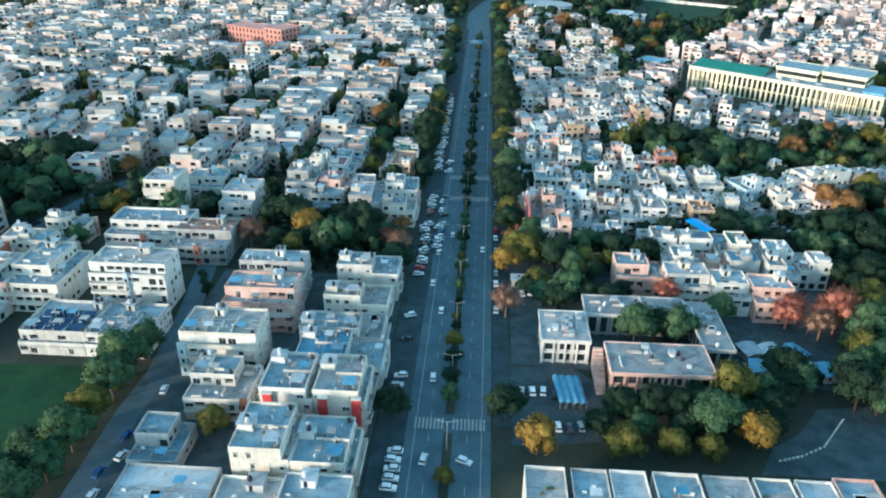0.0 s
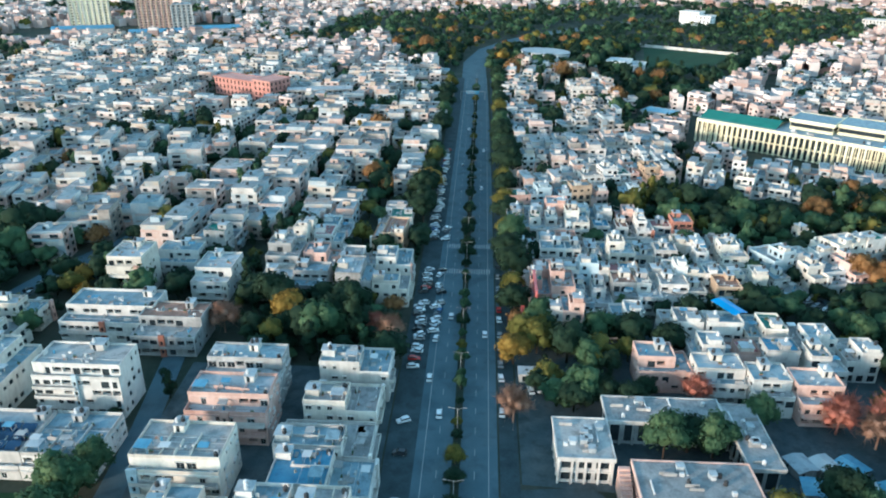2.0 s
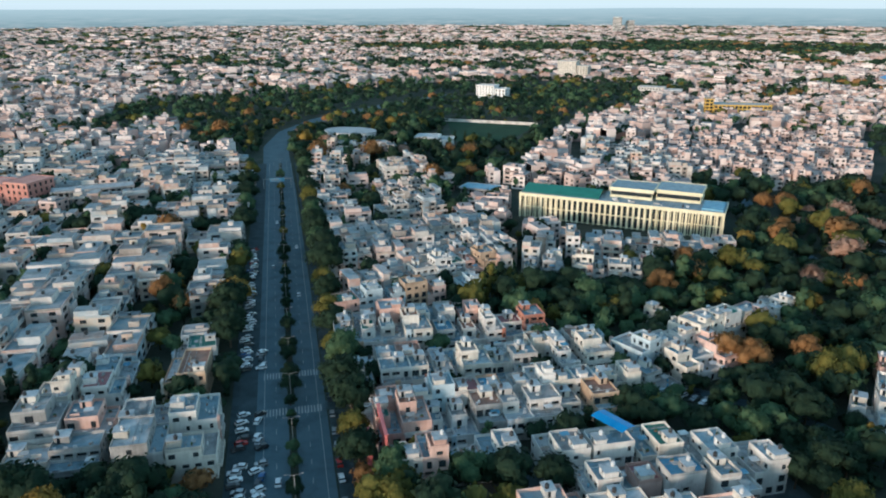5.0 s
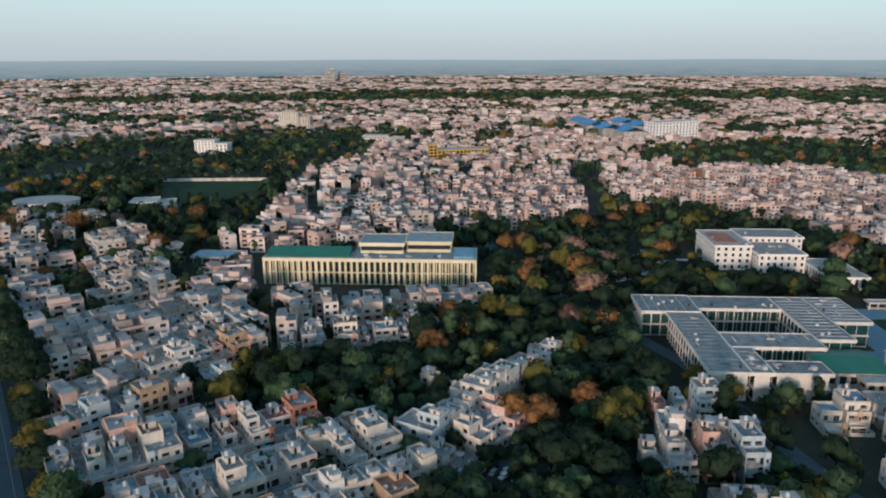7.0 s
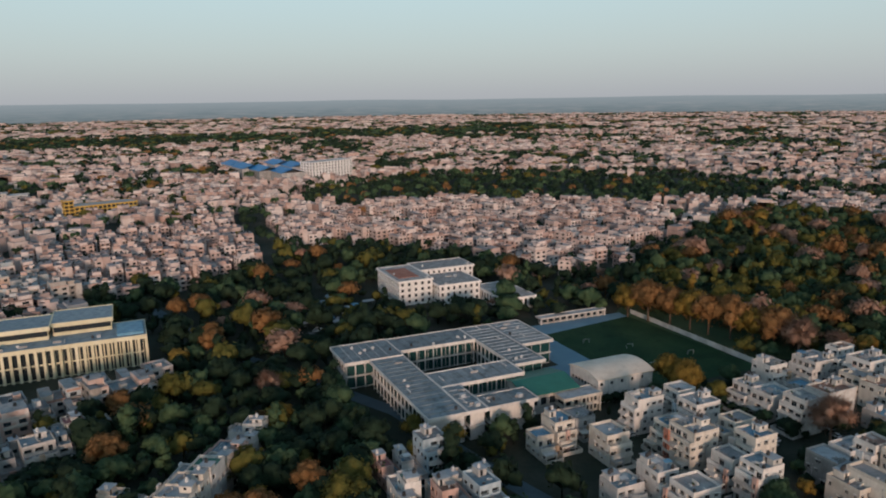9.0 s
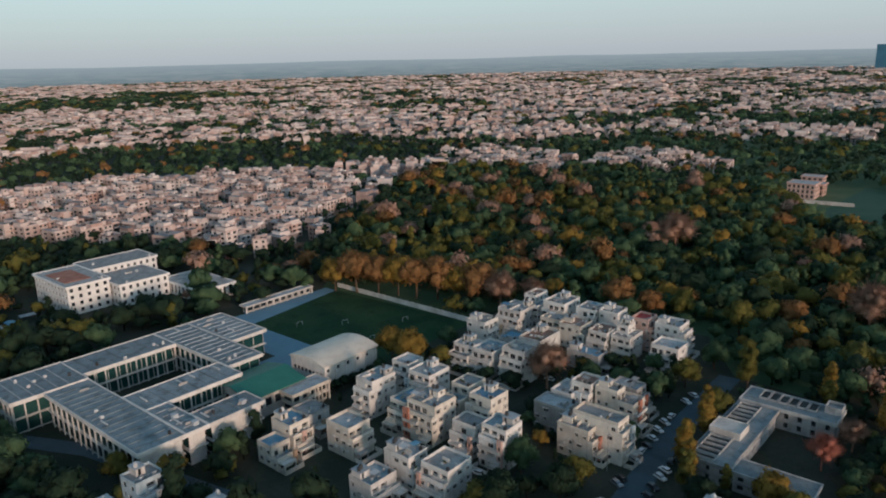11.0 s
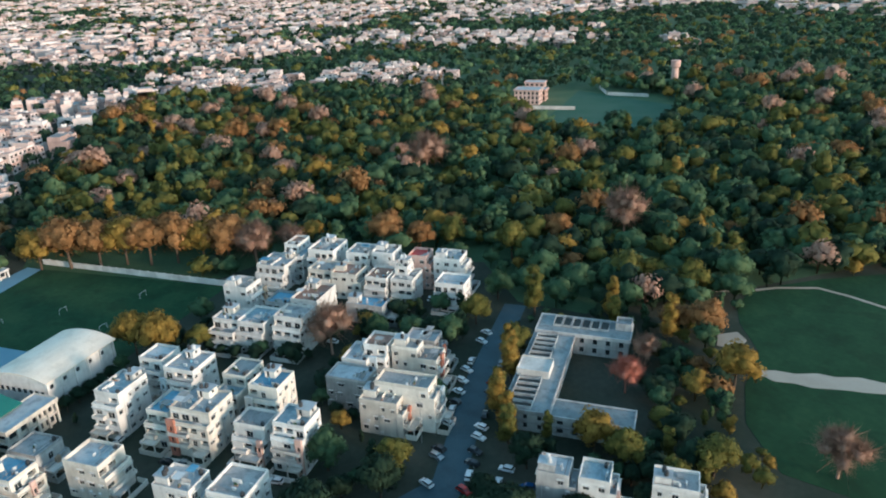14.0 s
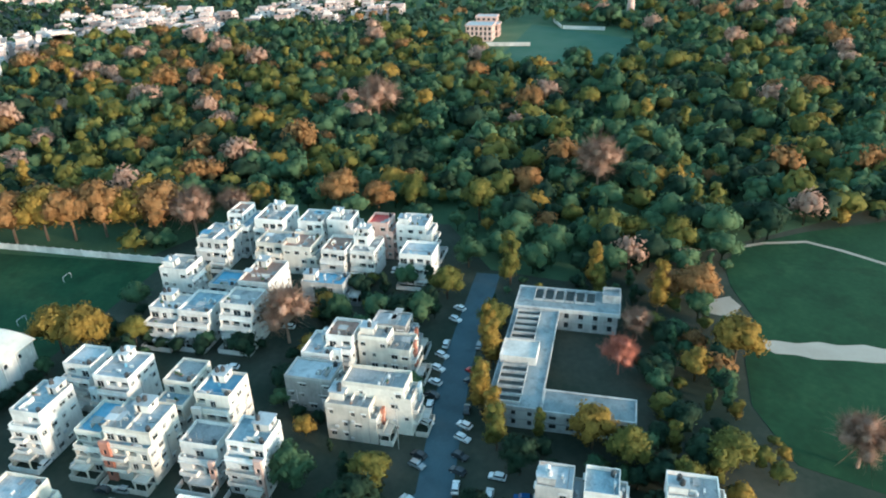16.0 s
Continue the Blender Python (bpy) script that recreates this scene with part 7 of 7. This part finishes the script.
def clump_cloud(name, spots, mat, label, seed):
    """Far trees: each a heap of leaf facets, all in one mesh."""
    rs = np.random.RandomState(seed)
    per = 16
    sp = np.array(spots)
    n = len(sp)
    d = rs.normal(size=(n, per, 3))
    d /= np.linalg.norm(d, axis=2)[:, :, None]
    d[:, :, 2] = np.abs(d[:, :, 2]) * 0.9 - 0.15
    size = sp[:, 2][:, None, None]
    c = np.zeros((n, per, 3))
    c[:, :, :2] = sp[:, None, :2]
    c[:, :, 2] = np.minimum(sp[:, None, 2] * 1.1, 8.0)
    flat_ = np.ones((n, 1, 3))
    flat_[:, 0, 2] = np.minimum(1.0, 6.0 / sp[:, 2])
    p = c + d * size * rs.uniform(0.6, 1.0, size=(n, per, 1)) * flat_
    a = np.cross(d, rs.normal(size=(n, per, 3)))
    a /= np.linalg.norm(a, axis=2)[:, :, None] + 1e-9
    b = np.cross(d, a)
    g = size * rs.uniform(0.34, 0.6, size=(n, per, 1)) * flat_ ** 0.5
    v = np.stack([p + a * g, p - a * g * 0.6 + b * g * 0.9, p - a * g * 0.6 - b * g * 0.9], axis=2).reshape(-1, 3)
    return tagged(new(name, array_mesh(name, v, np.arange(len(v)).reshape(-1, 3), mat, normals=np.repeat(d / np.linalg.norm(d, axis=2)[:, :, None], 3, axis=1).reshape(-1, 3))), label, "trees", kind="stuff")


groups = {"dark": [], "green": [], "olive": [], "rust": []}
for c in clumps:
    groups[r.choices(list(groups), [6, 3, 1.0, 0.5])[0]].append(c)
for kind, spots in far_wood.items():
    groups[{"yellow": "olive", "pink": "rust"}.get(kind, kind)] += [(x, y, 4.4 * s) for x, y, s in spots]
for kind, spots in groups.items():
    clump_cloud("far_trees", spots, LEAVES[kind], TREE_WORDS[kind].replace("tree", "trees", 1) + " among far houses", len(kind))

# ---- far landmarks ----
works = empty("factory_block", pose(930, 872, 0, 0, 0, -10), "white factory block beside blue sheds", "factory")
wing(works, -42, -14, 42, 14, 27, BRIGHT_WHITE, "", ROOF_PALE, None, 6, 4, deep=0.4, gap=0.32, sill=1.6, bands=False)
for x, y, w in ((868, 900, 60), (880, 955, 60), (900, 1010, 66), (935, 1070, 60), (950, 950, 60), (975, 1010, 60)):
    works = empty("factory_shed", pose(x, y, 0, 0, 0, 60), "large shed with a bright blue sheet roof", "shed", "blue sheds")
    b = Mesh()
    b.box(-w / 2, -18, 0, w / 2, 18, 15)
    part("wall", b, works, WALLS[2])
    part("roof", gable_roof(-w / 2, -18, w / 2, 18, 15.0, 6, "x"), works, BRIGHT_BLUE)
OCHRE = material("ochre_paint", [(0.5, 0.32, 0.06), (0.66, 0.45, 0.10)], 6, 0.8)
yellow_block = empty("yellow_building", pose(532, 868, 0, 0, 0, -20), "low yellow public building with a flat roof", "building")
for box, h in (((-40, -14, 30, 12), 13), ((-46, -16, -36, -6), 20)):
    wing(yellow_block, *box, h, OCHRE, "", ROOF_PALE, None, 4.5, 3.5, deep=0.4)
field_wall = empty("boundary_wall", pose(170, 903, 0, 0, 0, -31), "long pale wall beside the sports field", "wall")
for k in range(28):
    b = Mesh()
    b.box(k * 4.1, -0.2, 0, k * 4.1 + 4.09, 0.2, 3.2)
    part("wall_panel", b, field_wall, WALLS[0])
tower = empty("water_tower", pose(668, -246, 0), "pale concrete water tower in the wood", "water tower")
b = Mesh()
b.tube((0, 0, 0), (0, 0, 17), 3.4, 3.0, 14)
part("shaft", b, tower, WALLS[3])
b = Mesh()
b.tube((0, 0, 17), (0, 0, 18.5), 3.0, 4.4, 14)
b.tube((0, 0, 18.5), (0, 0, 24), 4.4, 4.4, 14)
part("tank", b, tower, WALLS[3])
lodge = empty("club_house", pose(664, -98, 0, 0, 0, -37), "pale pink club house beside a playing field", "club house")
for box, h in (((-20, -10, -2, 12), 12.5), ((-1.4, -12, 12, 8), 10), ((12.6, -8, 24, 10), 14)):
    wing(lodge, *box, h, WALLS[3], "", ROOF_PALE, None, 3.5, 3.2, deep=0.4, gap=0.24, sill=1.0)
GLASS_TOWER = material("blue_tower_glass", [(0.03, 0.10, 0.17), (0.06, 0.17, 0.26)], 30, 0.25)
for way, w, h in ((-117.25, 97, 130), (-118.68, 77, 130), (-119.83, 83, 134)):
    p = Vector((-math.sin(radians(way)), math.cos(radians(way)))) * 4300 + Vector((70, 180))
    high = empty("office_tower", pose(p.x, p.y, 0, 0, 0, -117), "far blue glass office tower", "tower", "far towers")
    b = Mesh()
    b.box(-w / 2, -30, 0, w / 2, 30, h)
    part("shaft", b, high, GLASS_TOWER)
    b = Mesh()
    b.box(-w / 2 - 3, -33, 0, w / 2 + 3, 33, 18)
    part("podium", b, high, WALLS[2])
for x, y, w, h, tone in ((-512, 1000, 48, 52, 1), (-426, 1002, 44, 54, 4), (-395, 1012, 26, 30, 2)):
    high = empty("apartment_tower", pose(x, y, 0, 0, 0, 20), "far pale apartment tower with rows of windows", "tower", "apartment towers")
    wing(high, -w / 2, -10, w / 2, 10, h, YELLOW if tone == 1 else WALLS[3] if tone == 4 else WALLS[tone], "s", ROOF_PALE, WALLS[6] if tone == 4 else WALLS[0], 6.0, 3.3, deep=0.5, slim=0.6, gap=0.3, sill=1.4, bands=False)
for x, y, w in ((-495, 945, 70), (-395, 925, 60), (-335, 965, 60)):
    works = empty("factory_shed", pose(x, y, 0, 0, 0, 20), "long shed with a bright blue sheet roof", "shed", "blue sheds")
    b = Mesh()
    b.box(-w / 2, -10, 0, w / 2, 10, 7)
    part("wall", b, works, WALLS[2])
    part("roof", gable_roof(-w / 2, -10, w / 2, 10, 7.0, 3, "x"), works, BLUE_SHEET)
for way, dist, w, h in ((-24.6, 3600, 40, 75), (-25.5, 3650, 40, 60)):
    p = Vector((-math.sin(radians(way)), math.cos(radians(way)))) * dist
    high = empty("apartment_tower", pose(p.x, p.y, 0, 0, 0, way), "far white apartment tower in the haze", "tower", "apartment towers")
    wing(high, -w / 2, -12, w / 2, 12, h, WALLS[0], "", ROOF_PALE, None, 4.5, 3.3, deep=0.5)
PINK_BRICK = material("faded_brick_red_paint", [(0.34, 0.15, 0.12), (0.46, 0.22, 0.18), (0.54, 0.30, 0.25)], 6, 0.85, 0.1, grain=0.6, stain=0.2)
villa = empty("round_hall", pose(62, 803, 0, 0, 0, -34), "low pale round hall with a flat roof", "hall")
ring_wall = Mesh()
RIM = [(26 * math.cos(6.2832 * k / 28), 19 * math.sin(6.2832 * k / 28)) for k in range(28)]
for a, b in zip(RIM, RIM[1:] + RIM[:1]):
    run = math.dist(a, b)
    ring_wall.wall(a, b, 0, 8.0, [(run * 0.25, run * 0.75, 1.2, 3.2), (run * 0.25, run * 0.75, 4.6, 6.6)])
part("wall", ring_wall, villa, BRIGHT_WHITE, GLASS)
slab = Mesh()
slab.prism([(x * 1.03, y * 1.03) for x, y in RIM], 8.0, 9.0)
part("roof", slab, villa, ROOF_PALE)
for x, y, w, d, h, turn_, mat_, words in ((135, 752, 34, 22, 9, -22, BRIGHT_WHITE, "white villa with stepped flat roofs"), (291, 1097, 44, 20, 18, -37, BRIGHT_WHITE, "white office block with rows of windows"), (505, 1325, 54, 24, 32, -37, WALLS[1], "cream apartment block above the trees"), (531, 1065, 60, 20, 13, -37, WALLS[0], "long white block with rows of windows")):
    villa = empty("pale_block", pose(x, y, 0, 0, 0, turn_), words, "building", "pale far blocks")
    for x0, x1, k in ((-0.5, 0.12, 1.0), (0.13, 0.5, 0.78)):
        wing(villa, x0 * w, -d / 2, x1 * w, d / 2, h * k, mat_, "", ROOF_PALE, None, 4.0, 3.3, deep=0.4, gap=0.28, sill=1.2, bands=False)
red_block = empty("brick_building", pose(-186, 613, 0, 0, 0, -29), "long brick-red public building with flat roofs", "building")
for box, h in (((-33, -9, 14, 9), 14), ((14.6, -13, 33, 10), 17)):
    wing(red_block, *box, h, PINK_BRICK, "", PINK_BRICK, None, 4.0, 3.5, deep=0.4, gap=0.3, sill=1.3, bands=False)

long_block = empty("college_building", pose(-128, 600, 0, 0, 0, 11), "long grey-white college block with window rows", "building")
wing(long_block, -25, -7, 25, 7, 10, WALLS[2], "s", ROOF_PALE, None, 3.5, 3.3, deep=0.6)

# white kerb stones along the curved drive, and pale walls round the far playing field
kerb = empty("stone_kerb", pose(76, 142, 0.05), "curved row of white-painted kerb stones", "kerb")
ARC = [(0, 0), (6, 2), (13, 6), (18, 12), (23, 18)]
stone = shared(("kerb_stone",), lambda m: m.box(-0.35, -0.2, 0, 0.35, 0.2, 0.45), WALLS[0])
for (x0, y0), (x1, y1) in zip(ARC, ARC[1:]):
    for k in range(5):
        part("kerb_stone", stone, kerb, at=pose(x0 + (x1 - x0) * k / 5, y0 + (y1 - y0) * k / 5, 0, 0, 0, math.degrees(math.atan2(y1 - y0, x1 - x0))))
for (x0, y0), (x1, y1) in (((630, -81), (609, -114)), ((693, -181), (657, -168)), ((656.5, -168.5), (631, -195))):
    run = math.hypot(x1 - x0, y1 - y0)
    far_wall = empty("boundary_wall", pose(x0, y0, 0, 0, 0, math.degrees(math.atan2(y1 - y0, x1 - x0))), "pale wall beside the far playing field", "wall")
    for k in range(int(run // 4)):
        b = Mesh()
        b.box(k * 4, -0.2, 0, k * 4 + 3.99, 0.2, 3.0)
        part("wall_panel", b, far_wall, WALLS[0])

# glowing ring behind the last houses: far trees, roofs and paling haze, all painted
HAZE = bpy.data.materials.new("painted_haze")
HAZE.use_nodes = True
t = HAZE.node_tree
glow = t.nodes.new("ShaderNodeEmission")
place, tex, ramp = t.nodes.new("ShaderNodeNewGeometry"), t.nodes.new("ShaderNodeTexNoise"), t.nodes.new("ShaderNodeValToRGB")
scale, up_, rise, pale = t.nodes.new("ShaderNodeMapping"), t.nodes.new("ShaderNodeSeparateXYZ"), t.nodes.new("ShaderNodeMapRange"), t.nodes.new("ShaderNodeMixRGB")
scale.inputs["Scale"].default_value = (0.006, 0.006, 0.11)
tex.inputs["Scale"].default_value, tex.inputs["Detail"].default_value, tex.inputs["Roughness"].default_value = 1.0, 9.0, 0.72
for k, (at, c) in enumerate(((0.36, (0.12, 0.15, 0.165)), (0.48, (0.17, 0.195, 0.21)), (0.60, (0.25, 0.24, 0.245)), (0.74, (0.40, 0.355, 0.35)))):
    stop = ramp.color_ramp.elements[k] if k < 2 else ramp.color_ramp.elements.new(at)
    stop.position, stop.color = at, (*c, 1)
# the haze is put into the colour: paler with height
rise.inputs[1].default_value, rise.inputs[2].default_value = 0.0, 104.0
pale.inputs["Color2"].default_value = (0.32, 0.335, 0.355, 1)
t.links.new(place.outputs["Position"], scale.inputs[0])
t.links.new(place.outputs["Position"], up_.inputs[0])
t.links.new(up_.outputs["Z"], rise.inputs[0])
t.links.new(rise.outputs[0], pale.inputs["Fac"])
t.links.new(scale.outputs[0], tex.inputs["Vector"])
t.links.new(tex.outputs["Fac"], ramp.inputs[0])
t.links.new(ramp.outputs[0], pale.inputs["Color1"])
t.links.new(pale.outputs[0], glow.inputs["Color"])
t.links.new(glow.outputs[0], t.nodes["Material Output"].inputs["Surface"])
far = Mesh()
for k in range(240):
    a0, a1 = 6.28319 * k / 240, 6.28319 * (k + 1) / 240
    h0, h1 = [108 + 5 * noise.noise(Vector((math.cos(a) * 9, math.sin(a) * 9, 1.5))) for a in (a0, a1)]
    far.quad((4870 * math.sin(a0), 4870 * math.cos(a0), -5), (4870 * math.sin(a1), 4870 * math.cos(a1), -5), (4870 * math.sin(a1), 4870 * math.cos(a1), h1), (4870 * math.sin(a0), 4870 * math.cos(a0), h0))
structure("backdrop", far, HAZE, label="glowing ring painted as grey-blue haze along the horizon")
